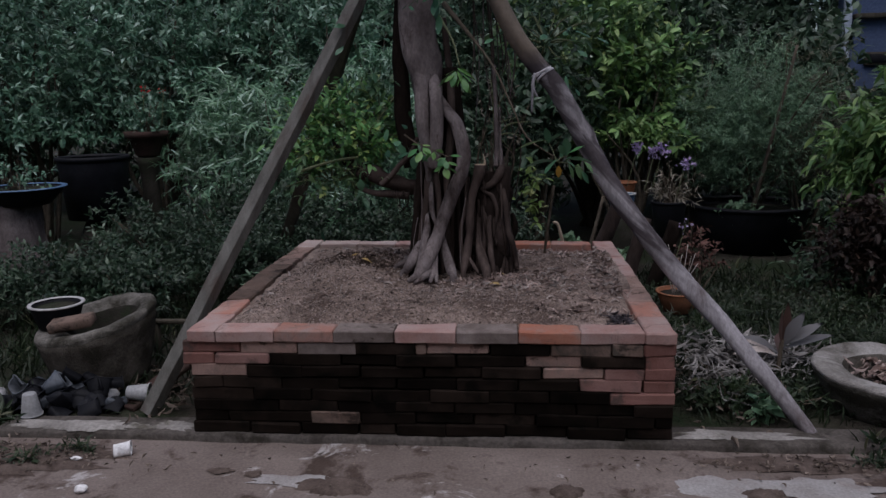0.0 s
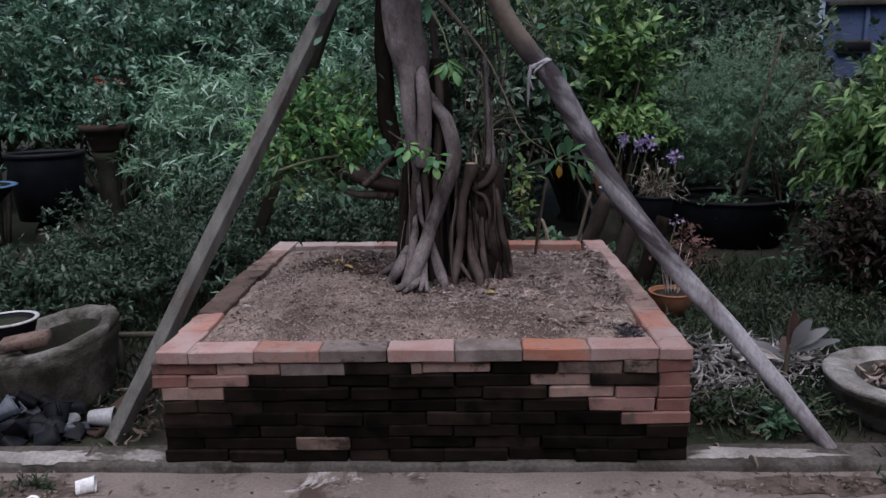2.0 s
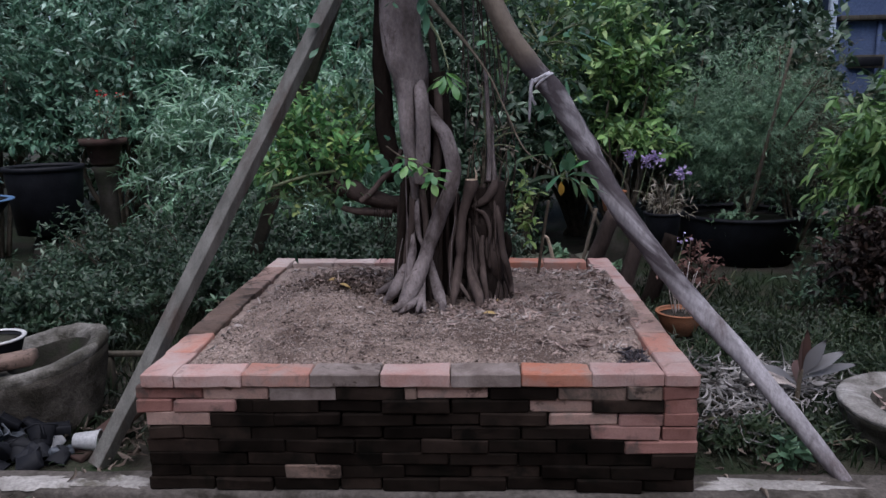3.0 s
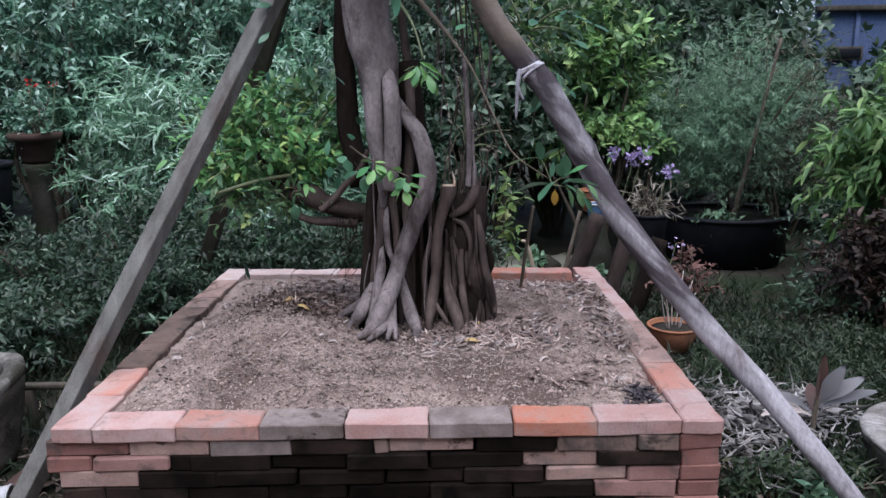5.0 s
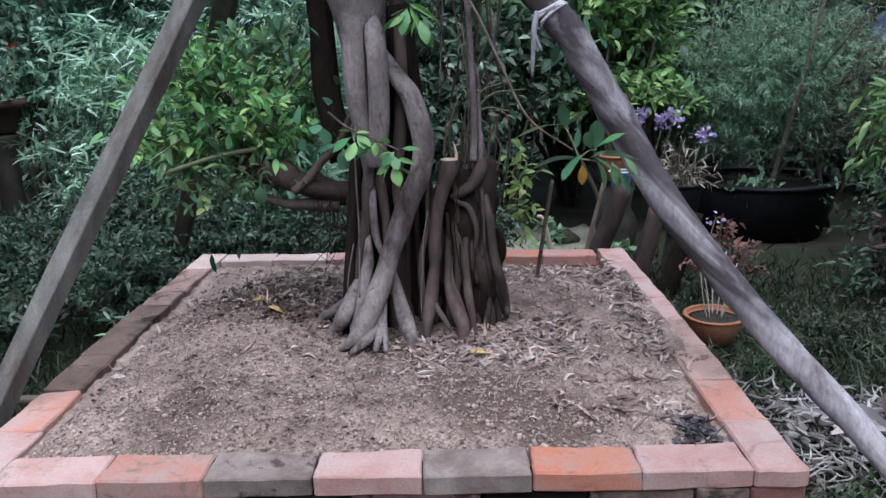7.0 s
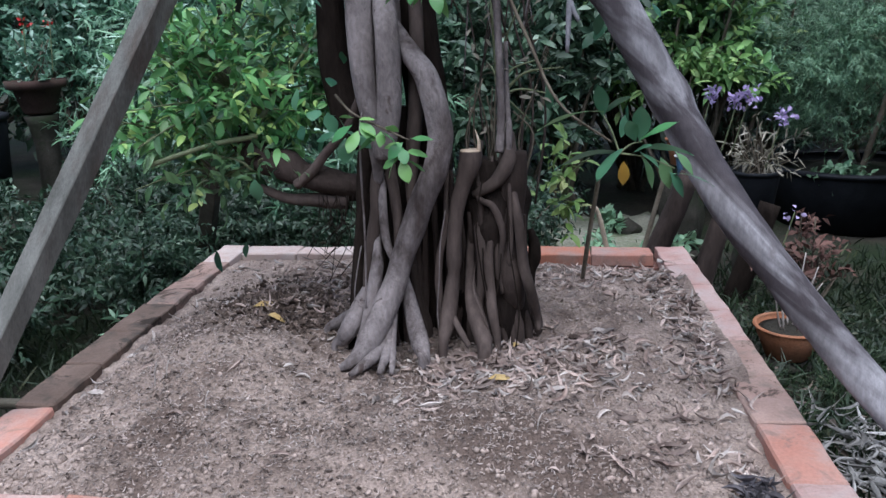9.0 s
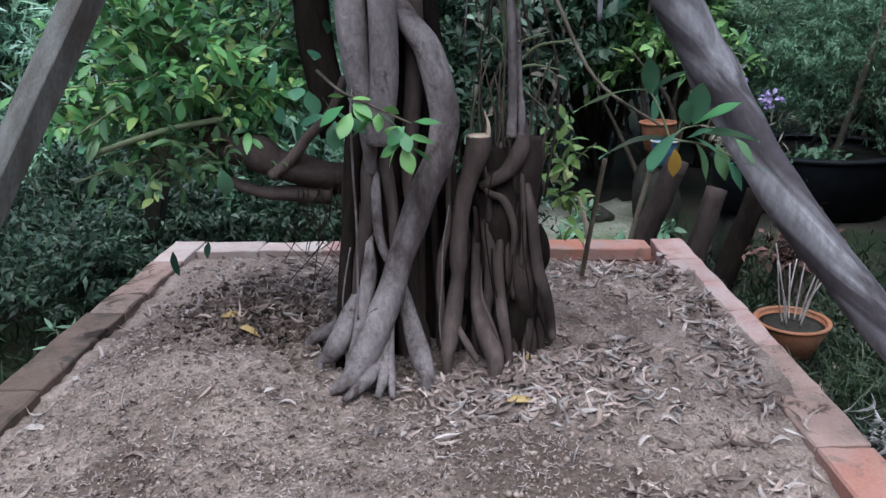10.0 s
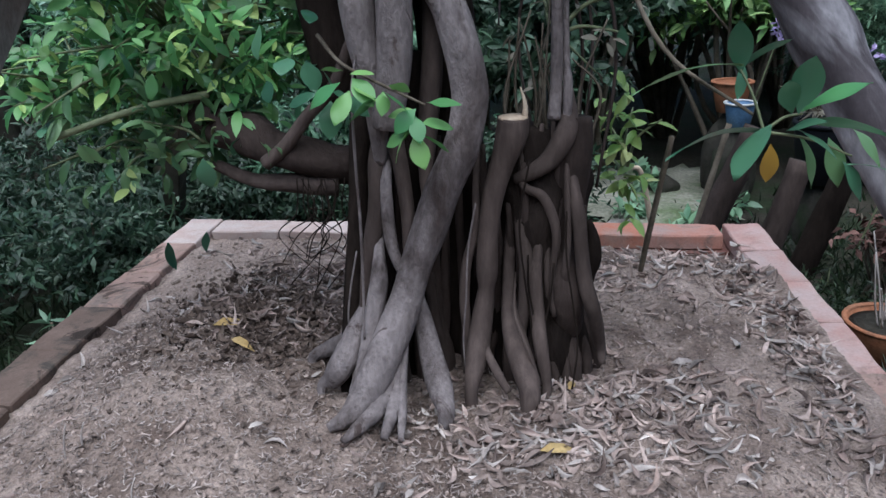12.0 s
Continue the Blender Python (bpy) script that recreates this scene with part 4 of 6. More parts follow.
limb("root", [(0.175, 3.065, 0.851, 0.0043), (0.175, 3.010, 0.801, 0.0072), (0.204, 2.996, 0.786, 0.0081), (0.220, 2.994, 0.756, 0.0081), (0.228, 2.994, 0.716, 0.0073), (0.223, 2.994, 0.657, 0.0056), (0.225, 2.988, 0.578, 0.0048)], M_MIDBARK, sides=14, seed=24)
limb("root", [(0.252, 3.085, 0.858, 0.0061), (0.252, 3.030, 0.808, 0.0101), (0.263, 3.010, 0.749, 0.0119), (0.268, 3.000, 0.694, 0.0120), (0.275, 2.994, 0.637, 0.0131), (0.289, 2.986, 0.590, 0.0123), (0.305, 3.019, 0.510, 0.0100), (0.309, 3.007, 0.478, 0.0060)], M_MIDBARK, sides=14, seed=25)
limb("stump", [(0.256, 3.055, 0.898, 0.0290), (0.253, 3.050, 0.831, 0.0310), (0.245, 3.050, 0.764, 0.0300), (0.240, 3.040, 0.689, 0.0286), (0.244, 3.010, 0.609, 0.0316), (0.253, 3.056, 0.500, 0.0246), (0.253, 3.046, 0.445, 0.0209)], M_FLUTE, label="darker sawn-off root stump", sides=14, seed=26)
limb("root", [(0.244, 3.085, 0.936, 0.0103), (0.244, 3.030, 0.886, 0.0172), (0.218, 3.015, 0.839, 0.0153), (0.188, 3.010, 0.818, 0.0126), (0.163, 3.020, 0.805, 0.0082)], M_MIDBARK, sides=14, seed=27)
limb("aerial_stem", [(0.216, 3.100, 1.306, 0.0085), (0.225, 3.050, 1.122, 0.0090), (0.227, 3.045, 1.026, 0.0090), (0.227, 3.040, 0.950, 0.0099), (0.223, 3.025, 0.899, 0.0117)], label="thin upright aerial stem", sides=8, seed=28)
limb("aerial_stem", [(0.239, 3.080, 1.137, 0.0055), (0.242, 3.060, 0.990, 0.0064), (0.245, 3.040, 0.950, 0.0081), (0.243, 3.030, 0.890, 0.0072)], sides=8, seed=29)
limb("trunk", [(-0.085, 3.130, 1.925, 0.0710), (-0.092, 3.110, 1.660, 0.0766), (-0.092, 3.100, 1.490, 0.0770), (-0.086, 3.095, 1.386, 0.0740), (-0.066, 3.090, 1.285, 0.0690), (-0.056, 3.105, 1.174, 0.0560), (-0.050, 3.105, 1.066, 0.0480), (-0.047, 3.10, 0.955, 0.0412)], label="smooth grey-brown main trunk", sides=28, steps=9, seed=30)
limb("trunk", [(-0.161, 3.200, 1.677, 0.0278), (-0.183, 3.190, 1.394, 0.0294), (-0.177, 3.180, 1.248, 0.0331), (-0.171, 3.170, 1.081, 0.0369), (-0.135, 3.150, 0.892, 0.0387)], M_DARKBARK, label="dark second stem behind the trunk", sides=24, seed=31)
limb("root", [(0.244, 3.075, 0.871, 0.0027), (0.244, 3.020, 0.821, 0.0045), (0.247, 3.000, 0.714, 0.0055), (0.243, 2.994, 0.637, 0.0066), (0.253, 3.078, 0.500, 0.0062)], M_MIDBARK, sides=14, seed=35)
limb("root", [(0.208, 3.075, 0.843, 0.0028), (0.208, 3.020, 0.793, 0.0046), (0.214, 3.010, 0.700, 0.0056), (0.216, 2.998, 0.615, 0.0057), (0.226, 3.053, 0.490, 0.0061)], M_MIDBARK, sides=14, seed=36)
limb("root", [(0.228, 3.095, 0.911, 0.0049), (0.228, 3.040, 0.861, 0.0082), (0.233, 3.030, 0.790, 0.0083), (0.229, 3.020, 0.726, 0.0065)], M_MIDBARK, sides=14, seed=37)
limb("cut_face", [(0.161, 2.999, 0.908, 0.0235), (0.161, 2.999, 0.9115, 0.0225)], M_CUT, "pale sawn wood", steps=2, rough=0.05)
limb("splinter", [(0.178, 3.0, 0.903, 0.006), (0.179, 3.0, 0.928, 0.004), (0.172, 3.0, 0.955, 0.001)], M_CUT, "pale splinter of torn wood", sides=5)
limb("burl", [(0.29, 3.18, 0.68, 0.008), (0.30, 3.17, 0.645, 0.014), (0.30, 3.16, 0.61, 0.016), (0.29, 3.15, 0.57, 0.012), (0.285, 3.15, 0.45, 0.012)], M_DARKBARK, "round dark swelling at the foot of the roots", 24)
# slim fluted roots in shade-dark bark, pressed against the dark cores
_f = random.Random(21)
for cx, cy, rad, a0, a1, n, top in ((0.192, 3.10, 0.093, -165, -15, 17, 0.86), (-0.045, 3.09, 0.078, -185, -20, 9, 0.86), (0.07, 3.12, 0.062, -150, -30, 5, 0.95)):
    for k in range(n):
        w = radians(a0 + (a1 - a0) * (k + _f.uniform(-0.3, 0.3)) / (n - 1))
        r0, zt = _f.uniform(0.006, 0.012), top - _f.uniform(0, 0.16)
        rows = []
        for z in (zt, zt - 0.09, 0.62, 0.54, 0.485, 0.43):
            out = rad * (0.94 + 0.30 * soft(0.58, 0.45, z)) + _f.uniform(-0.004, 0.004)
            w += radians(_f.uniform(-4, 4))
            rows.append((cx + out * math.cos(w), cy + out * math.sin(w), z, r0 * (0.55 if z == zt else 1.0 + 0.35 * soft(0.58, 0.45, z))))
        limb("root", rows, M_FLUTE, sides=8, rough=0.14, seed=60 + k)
# hair roots
_r = random.Random(5)
for k in range(10):
    x = _r.choice([_r.uniform(-0.10, -0.06), _r.uniform(0.10, 0.28), _r.uniform(0.10, 0.28)])
    zt = _r.uniform(0.6, 0.85)
    rows = [(x, 2.985, zt, 0.0016)]
    for q in range(4):
        rows.append((rows[-1][0] + _r.uniform(-.016, .016), 2.978 - 0.008 * q, zt - (zt - 0.46) * (q + 1) / 4, 0.0016))
    limb("hair_root", rows, M_BARK if k % 2 else M_DARKBARK, sides=5, rough=0, seed=k)
for k in range(4):
    x, y = _r.uniform(0.10, 0.32), _r.uniform(3.15, 3.35)
    limb("aerial_stem", [(x, y, 0.75, 0.0028), (x + _r.uniform(-.05, .05), y, 1.0, 0.003), (x + _r.uniform(-.08, .05), y, 1.3, 0.003), (x - 0.06, y, 2.0, 0.003)], M_MIDBARK, sides=6, rough=0.1, seed=k)
for k in range(14):
    x = -0.165 + _r.uniform(-0.05, 0.045)
    limb("hair_root", [(x, 3.06, 0.80, 0.0013), (x + _r.uniform(-.03, .03), 3.05, 0.74, 0.0013), (x + _r.uniform(-.05, .04), 3.04, 0.70, 0.001), (x + _r.uniform(-.06, .04), 3.04, 0.69 - _r.random() * 0.1, 0.0008)], M_DARKBARK, sides=4, rough=0, seed=k)
for k in range(10):
    x, y = 0.10 + 0.20 * _r.random(), 3.12 + 0.12 * _r.random()
    zb = _r.uniform(1.0, 1.25)
    limb("aerial_root", [(x * 0.6 + 0.03, y, 2.0, 0.0035), (x * 0.8 + 0.02, y, 1.6, 0.003), (x + _r.uniform(-.02, .02), y, 1.35, 0.0026), (x + _r.uniform(-.03, .03), y - 0.02, zb, 0.0018)], M_BARK if k % 3 == 0 else M_MIDBARK, sides=5, rough=0, seed=k)
for k in range(12):
    x, y = 0.13 + 0.16 * _r.random(), 3.06 + 0.10 * _r.random()
    limb("shoot", [(x, y, 0.84, 0.003), (x + _r.uniform(-.02, .02), y, 0.93, 0.0026), (x + _r.uniform(-.04, .04), y, 0.98 + 0.12 * _r.random(), 0.0016)], M_STEM, sides=4, rough=0, seed=k)
# side limbs
limb("branch", [(-0.110, 3.130, 0.805, 0.034), (-0.160, 3.110, 0.812, 0.031), (-0.205, 3.095, 0.828, 0.034), (-0.253, 3.095, 0.838, 0.031), (-0.300, 3.105, 0.862, 0.036), (-0.345, 3.115, 0.875, 0.031), (-0.410, 3.140, 0.915, 0.0275), (-0.460, 3.16, 0.975, 0.021), (-0.510, 3.200, 1.045, 0.0120)], M_FLUTE, label="stout knobbly side limb bearing the leafy spray", seed=32, rough=0.22)
limb("branch", [(-0.148, 3.100, 0.773, 0.0181), (-0.226, 3.090, 0.782, 0.0173), (-0.301, 3.100, 0.785, 0.0135), (-0.378, 3.120, 0.811, 0.0096)], M_MIDBARK, seed=33)
limb("branch", [(-0.262, 3.060, 0.825, 0.0125), (-0.222, 3.060, 0.857, 0.0120), (-0.179, 3.060, 0.907, 0.0115), (-0.132, 3.060, 0.952, 0.0100), (-0.10, 3.07, 1.02, 0.008)], M_MIDBARK, seed=34)
limb("branch", [(-0.40, 3.15, 0.93, 0.01), (-0.32, 3.2, 1.05, 0.0055), (-0.212, 3.27, 1.2, 0.0055)], M_GREENSTEM, "pale green pruned twig", sides=6, rough=0)
limb("branch", [(-0.36, 3.10, 0.94, 0.007), (-0.47, 3.05, 0.925, 0.006), (-0.61, 3.01, 0.885, 0.006)], M_GREENSTEM, "pale green pruned twig", sides=6, rough=0)
limb("branch", [(0.02, 3.06, 1.55, 0.012), (0.205, 2.91, 1.315, 0.0042), (0.28, 2.85, 1.165, 0.0036), (0.345, 2.80, 1.03, 0.003), (0.44, 2.74, 0.96, 0.002)], M_STEM, "thin drooping branch", sides=6, rough=0)
limb("branch", [(-0.16, 3.1, 1.03, 0.004), (-0.10, 2.98, 1.005, 0.003), (-0.05, 2.92, 0.99, 0.0025), (0.04, 2.90, 0.95, 0.002)], M_STEM, "thin leafy shoot", sides=5, rough=0)
limb("branch", [(0.0, 3.06, 1.5, 0.008), (0.06, 2.95, 1.4, 0.004), (0.09, 2.90, 1.30, 0.003)], M_GREENSTEM, "thin leafy shoot", sides=5, rough=0)

BIG_LEAVES = []
for k in range(6):
    w = (0.40, 0.46, 0.56, 0.62, 0.34, 0.42)[k]
    uu = np.linspace(0, 1, 10)
    half = np.array([0.03, 0.30, 0.62, 0.86, 0.98, 1.0, 0.92, 0.72, 0.40, 0.0])
    co = [(u, a * h * w * 0.5, 0.16 * h * w * (abs(a) - 0.9 * a * a) - (0.10, 0.22, 0.16, 0.30, 0.42, 0.30)[k] * u * u + 0.014 * a * math.sin(u * 9 + 2 * k)) for u, h in zip(uu, half) for a in (-1, -0.5, 0, 0.5, 1)]
    tri = [t for i in range(9) for c in range(4) for t in ((5 * i + c, 5 * i + c + 1, 5 * i + c + 6), (5 * i + c, 5 * i + c + 6, 5 * i + c + 5))]
    me = quick_mesh("leaf", co, tri)
    me.materials.append(L_FIGBIG)
    me.shade_smooth()
    BIG_LEAVES.append(me)


def big_leaf(at, way, size, k, roll, material=None):
    """One large leaf of the tree, a part of its own."""
    ob = new("leaf", BIG_LEAVES[k % 6])
    ob.parent = tree
    x = Vector(way).normalized()
    side = Vector((0, 0, 1)).cross(x)
    side = side.normalized() if side.length > 1e-4 else Vector((0, 1, 0))
    upv = x.cross(side)
    rot = Matrix((x, side, upv)).transposed().to_4x4() @ Matrix.Rotation(roll, 4, "X")
    ob.matrix_basis = Matrix.Translation(Vector(at) - tree.location) @ rot @ Matrix.Diagonal((size, size, size, 1))
    if material:
        ob.material_slots[0].link = "OBJECT"
        ob.material_slots[0].material = material
    return ob


def spray(center, spread, count, size, seed, down=0.3, out=(0, -0.3, 0), ovate=False, material=None):
    r = random.Random(seed)
    for k in range(count):
        p = Vector(center) + Vector((r.gauss(0, spread[0]), r.gauss(0, spread[1]), r.gauss(0, spread[2])))
        way = (p - Vector(center)) * 6 + Vector((r.uniform(-1, 1), r.uniform(-1, 1), r.uniform(-.6, .5) - down)) + Vector(out)
        big_leaf(p, way, size * r.uniform(0.65, 1.2), k % 2 + (2 if ovate else 0), r.uniform(-0.8, 0.8), material)


def whorl(center, n, size, seed, droop=0.1, ovate=False, material=None, lean=(0, 0)):
    """Leaves round the end of a twig, spread like a star and a little drooping."""
    r = random.Random(seed)
    for k in range(n):
        a = 2 * math.pi * (k + r.uniform(-0.3, 0.3)) / n
        way = Vector((math.cos(a) + lean[0], 0.55 * math.sin(a) - 0.25, 0.55 * math.sin(a) - droop + lean[1] + r.uniform(-0.2, 0.2)))
        at = Vector(center) + way.normalized() * 0.008 + Vector((r.gauss(0, 0.004), r.gauss(0, 0.004), r.gauss(0, 0.006)))
        big_leaf(at, way, size * r.uniform(0.65, 1.15), k % 2 + (2 if ovate else 0), r.choice((-1, 1)) * r.uniform(0.1, 0.7), material)


whorl((-0.070, 2.90, 0.990), 6, 0.050, 1, 0.35, True, L_SPRIG)
whorl((-0.105, 2.91, 0.965), 4, 0.052, 22, 0.6, True)
whorl((-0.020, 2.89, 0.975), 4, 0.050, 21, 0.4, True, L_SPRIG)
whorl((0.035, 2.885, 0.950), 5, 0.050, 2, 0.3, True, L_SPRIG)
whorl((0.030, 2.880, 0.920), 5, 0.048, 23, 0.8, True, L_SPRIG)
# arching leaves at the end of the drooping branch
TIP = Vector((0.454, 2.74, 0.940))
for dx, dy, dz, wx, wy, wz, size, k, roll, m in (
        (0, 0, 0, -1.0, -0.3, 0.25, 0.125, 4, 0.5, None), (0.004, -0.01, 0.01, -0.5, -0.5, -0.2, 0.090, 5, 0.3, None), (-0.03, 0, 0.076, -1.0, 0.2, 0.12, 0.115, 4, 0.2, L_FIG),
        (-0.03, 0.01, 0.065, -0.1, -0.1, 1.0, 0.065, 5, 0.5, None), (-0.028, 0.02, 0.07, 0.5, -0.2, 0.6, 0.060, 5, -0.4, None), (0.035, 0, 0.02, 0.05, -0.3, 1.0, 0.080, 5, -0.5, None),
        (0.035, -0.01, 0.025, 0.9, -0.3, 0.75, 0.072, 1, 0.3, L_SPRIG), (0.04, 0, 0.008, 1.0, -0.2, 0.25, 0.085, 4, -0.6, None), (0.028, 0, 0.02, -0.35, -0.4, 0.9, 0.060, 5, 0.7, None),
        (0.03, -0.01, 0.005, 0.5, -0.6, -0.1, 0.060, 5, -0.3, None), (0.024, 0, 0.0, 0.25, -0.5, 0.4, 0.052, 5, 0.5, None), (0.04, 0, -0.006, 0.5, -0.2, -0.7, 0.062, 4, 0.4, L_FIG),
        (0.075, 0.01, -0.01, 0.3, -0.3, -0.8, 0.060, 5, 0.6, L_FIG), (0.095, 0, -0.04, 0.7, -0.2, 0.1, 0.072, 4, -0.2, None), (0.09, 0, -0.035, 0.5, -0.2, -0.6, 0.055, 5, 0.5, None),
        (0.10, 0.01, 0.0, 0.6, -0.3, -0.5, 0.055, 5, 0.3, L_FIG), (0.006, -0.01, -0.012, 0.06, -0.1, -1.0, 0.047, 1, 0.4, L_YELLOW)):
    big_leaf(TIP + Vector((dx, dy, dz)), (wx, wy, wz), size, k, roll, m)
for a, b in (((0, 0, 0), (0.04, 0, 0.02)), ((0, 0, 0), (0.10, 0, -0.03)), ((0, 0, 0), (-0.03, 0.01, 0.07))):
    limb("twig", [(*(TIP + Vector(a)), 0.002), (*(TIP + (Vector(a) + Vector(b)) / 2 + Vector((0, 0, 0.006))), 0.0017), (*(TIP + Vector(b)), 0.0012)], M_GREENSTEM, sides=5, rough=0)
big_leaf((-0.58, 3.28, 0.60), (-0.1, -0.1, -1), 0.06, 3, 0.9)
big_leaf((-0.49, 3.28, 0.625), (-0.2, -0.1, -0.8), 0.045, 2, 0.8)
big_leaf((-0.33, 2.97, 0.86), (0.05, -0.1, -1), 0.052, 3, 0.4)
whorl((0.075, 2.90, 1.285), 7, 0.075, 6, 0.7, False, L_SPRIG)
whorl((0.095, 2.89, 1.265), 6, 0.07, 25, 0.9, False, L_SPRIG)
spray((0.02, 2.9, 1.55), (0.06, 0.05, 0.04), 14, 0.075, 7, 0.6)
spray((0.43, 2.97, 1.40), (0.09, 0.08, 0.08), 22, 0.062, 8, 0.3)
spray((0.33, 3.1, 1.30), (0.08, 0.07, 0.12), 9, 0.05, 9, 0.4)
spray((0.53, 3.0, 1.2), (0.06, 0.07, 0.09), 14, 0.055, 10, 0.4)
spray((-0.2, 3.05, 1.02), (0.04, 0.05, 0.06), 12, 0.058, 12, 0.4, ovate=True)
spray((-0.30, 3.04, 1.35), (0.06, 0.06, 0.12), 14, 0.06, 13, 0.4)
spray((-0.44, 3.03, 1.07), (0.15, 0.06, 0.07), 18, 0.046, 14, 0.1, material=L_SPRIG)
spray((-0.50, 3.02, 0.90), (0.09, 0.05, 0.05), 5, 0.042, 18, 0.3)


def crown_spray(center, size, twigs, per, leaf, width, material, seed, name="foliage", label=""):
    """A spray of small leaves on twigs, as one part of the tree."""
    rng = np.random.default_rng(seed)
    d = unit(rng.normal(size=(twigs, 3)))
    tip = d * (0.35 + 0.65 * rng.random((twigs, 1)) ** 0.5) * size + center - np.array(tree.location)
    way = unit(d + (0, 0, 0.35) + rng.normal(size=(twigs, 3)) * 0.4)
    ti = np.repeat(np.arange(twigs), per)
    f = rng.random(len(ti))
    pos = tip[ti] + way[ti] * ((f - 0.5) * 0.11)[:, None]
    ax = unit(way[ti] * 0.8 + rng.normal(size=(len(ti), 3)) * 0.7)
    upv = unit(rng.normal(size=(len(ti), 3)) * 0.45 + (0, -0.3, 1))
    sc = 0.55 + 0.75 * rng.random(len(ti))
    from_mesh(leaf_mesh(name, pos, ax, upv, leaf * sc, width * sc, 0.15 + 0.45 * rng.random(len(ti)), shape=OVAL_LEAF), name, material, tree, label)
    rows = []
    hub = np.array(center) - np.array(tree.location)
    for i in range(0, twigs, 3):
        rows.append([(*(hub + (tip[i] - hub) * 0.2 + (0, 0, -0.03)), 0.004), (*(hub + (tip[i] - hub) * 0.65), 0.003), (*(tip[i] + way[i] * 0.05), 0.0015)])
    tubes("twig", rows, M_GREENSTEM, tree, sides=4, steps=4, rough=0)


crown_spray(np.array((-0.45, 3.24, 1.06)), (0.27, 0.24, 0.18), 200, 9, 0.039, 0.0155, L_LIME, 41, label="yellow-green leafy spray on the side limb")
crown_spray(np.array((-0.50, 3.17, 0.87)), (0.19, 0.15, 0.10), 44, 7, 0.038, 0.015, L_FIG, 42)
crown_spray(np.array((-0.37, 3.10, 0.89)), (0.12, 0.06, 0.07), 18, 6, 0.036, 0.014, L_FIG, 39)
crown_spray(np.array((-0.62, 3.22, 0.98)), (0.15, 0.16, 0.14), 46, 8, 0.038, 0.015, L_LIME, 40)
crown_spray(np.array((-0.50, 3.20, 1.02)), (0.26, 0.2, 0.2), 34, 7, 0.043, 0.017, L_FIG, 47)
crown_spray(np.array((-0.30, 3.35, 1.10)), (0.16, 0.2, 0.16), 40, 8, 0.052, 0.020, L_FIG, 43)
crown_spray(np.array((0.44, 3.40, 1.45)), (0.26, 0.25, 0.24), 60, 7, 0.048, 0.020, L_FIG, 44)
crown_spray(np.array((-0.05, 3.3, 2.1)), (0.6, 0.5, 0.30), 80, 8, 0.07, 0.032, L_FIG, 45)
# this crown sits above the view, added to shade the trunk
crown_spray(np.array((0.06, 3.02, 1.97)), (0.40, 0.30, 0.16), 110, 8, 0.07, 0.03, L_FIG, 49, label="leaves added out of view to shade the trunk")
crown_spray(np.array((0.22, 3.12, 1.06)), (0.11, 0.06, 0.16), 26, 3, 0.024, 0.009, L_PALE, 48, label="pale young shoots above the stumps")
crown_spray(np.array((0.385, 3.46, 0.72)), (0.05, 0.06, 0.21), 15, 5, 0.046, 0.019, L_YOUNG, 46, label="pale lime leafy stems beside the stump")

# ---- the props that hold the tree ----


def beam(name, label, a, b, w, d, material, seed):
    a, b = Vector(a), Vector(b)
    ln = (b - a).length
    bm = bmesh.new()
    n = 24
    rows = []
    for i in range(n + 1):
        z = ln * i / n
        wob = 0.004 * noise.noise(Vector((z * 2, seed, 0)))
        rows.append([bm.verts.new((sx * w / 2 + wob + 0.0012 * noise.noise(Vector((z * 25, sx * 3, sy * 3 + seed))), sy * d / 2 + 0.0012 * noise.noise(Vector((z * 25, sx * 3 + 9, sy * 3 + seed))), z)) for sx, sy in ((-1, -.9), (-.9, -1), (.9, -1), (1, -.9), (1, .9), (.9, 1), (-.9, 1), (-1, .9))])
    for p, q in zip(rows, rows[1:]):
        for k in range(8):
            bm.faces.new((p[k], p[(k + 1) % 8], q[(k + 1) % 8], q[k]))
    bm.faces.new(rows[0][::-1])
    bm.faces.new(rows[-1])
    ob = finish(bm, name, material, smooth=False)
    z = (b - a).normalized()
    x = Vector((1, -0.35, 0))
    x = (x - z * x.dot(z)).normalized()
    ob.matrix_world = Matrix.Translation(a) @ Matrix((x, z.cross(x), z)).transposed().to_4x4()
    return tagged(ob, label, "prop")


beam("timber_prop", "grey sawn timber prop leaning against the tree from the kerb", (-1.085, 2.49, 0.03), (-0.235, 3.145, 1.77), 0.054, 0.046, M_BEAM, 1)
beam("timber_prop", "dark timber prop leaning against the tree from behind the planter", (-1.257, 4.57, 0.02), (-0.265, 3.06, 1.75), 0.06, 0.05, M_BEAMDARK, 2)
pole = thing("pole_prop", "weathered grey round pole propping the tree, tied with white cloth", "prop", (1.298, 2.395, 0.03))
POLE = [(0, 0, 0, 0.023), (-0.09, 0.062, 0.12, 0.027), (-0.265, 0.18, 0.34, 0.0295), (-0.43, 0.285, 0.53, 0.031), (-0.60, 0.41, 0.76, 0.032), (-0.70, 0.485, 0.93, 0.033),
        (-0.735, 0.515, 0.995, 0.037), (-0.765, 0.525, 1.045, 0.0345), (-0.84, 0.54, 1.18, 0.0325), (-0.925, 0.55, 1.29, 0.032), (-1.0, 0.555, 1.39, 0.031), (-1.065, 0.565, 1.52, 0.031), (-1.2, 0.60, 1.80, 0.03)]
POLE = [(x, y, z, r * (1.0 + 0.14 * soft(0.1, 0.8, z))) for x, y, z, r in POLE]
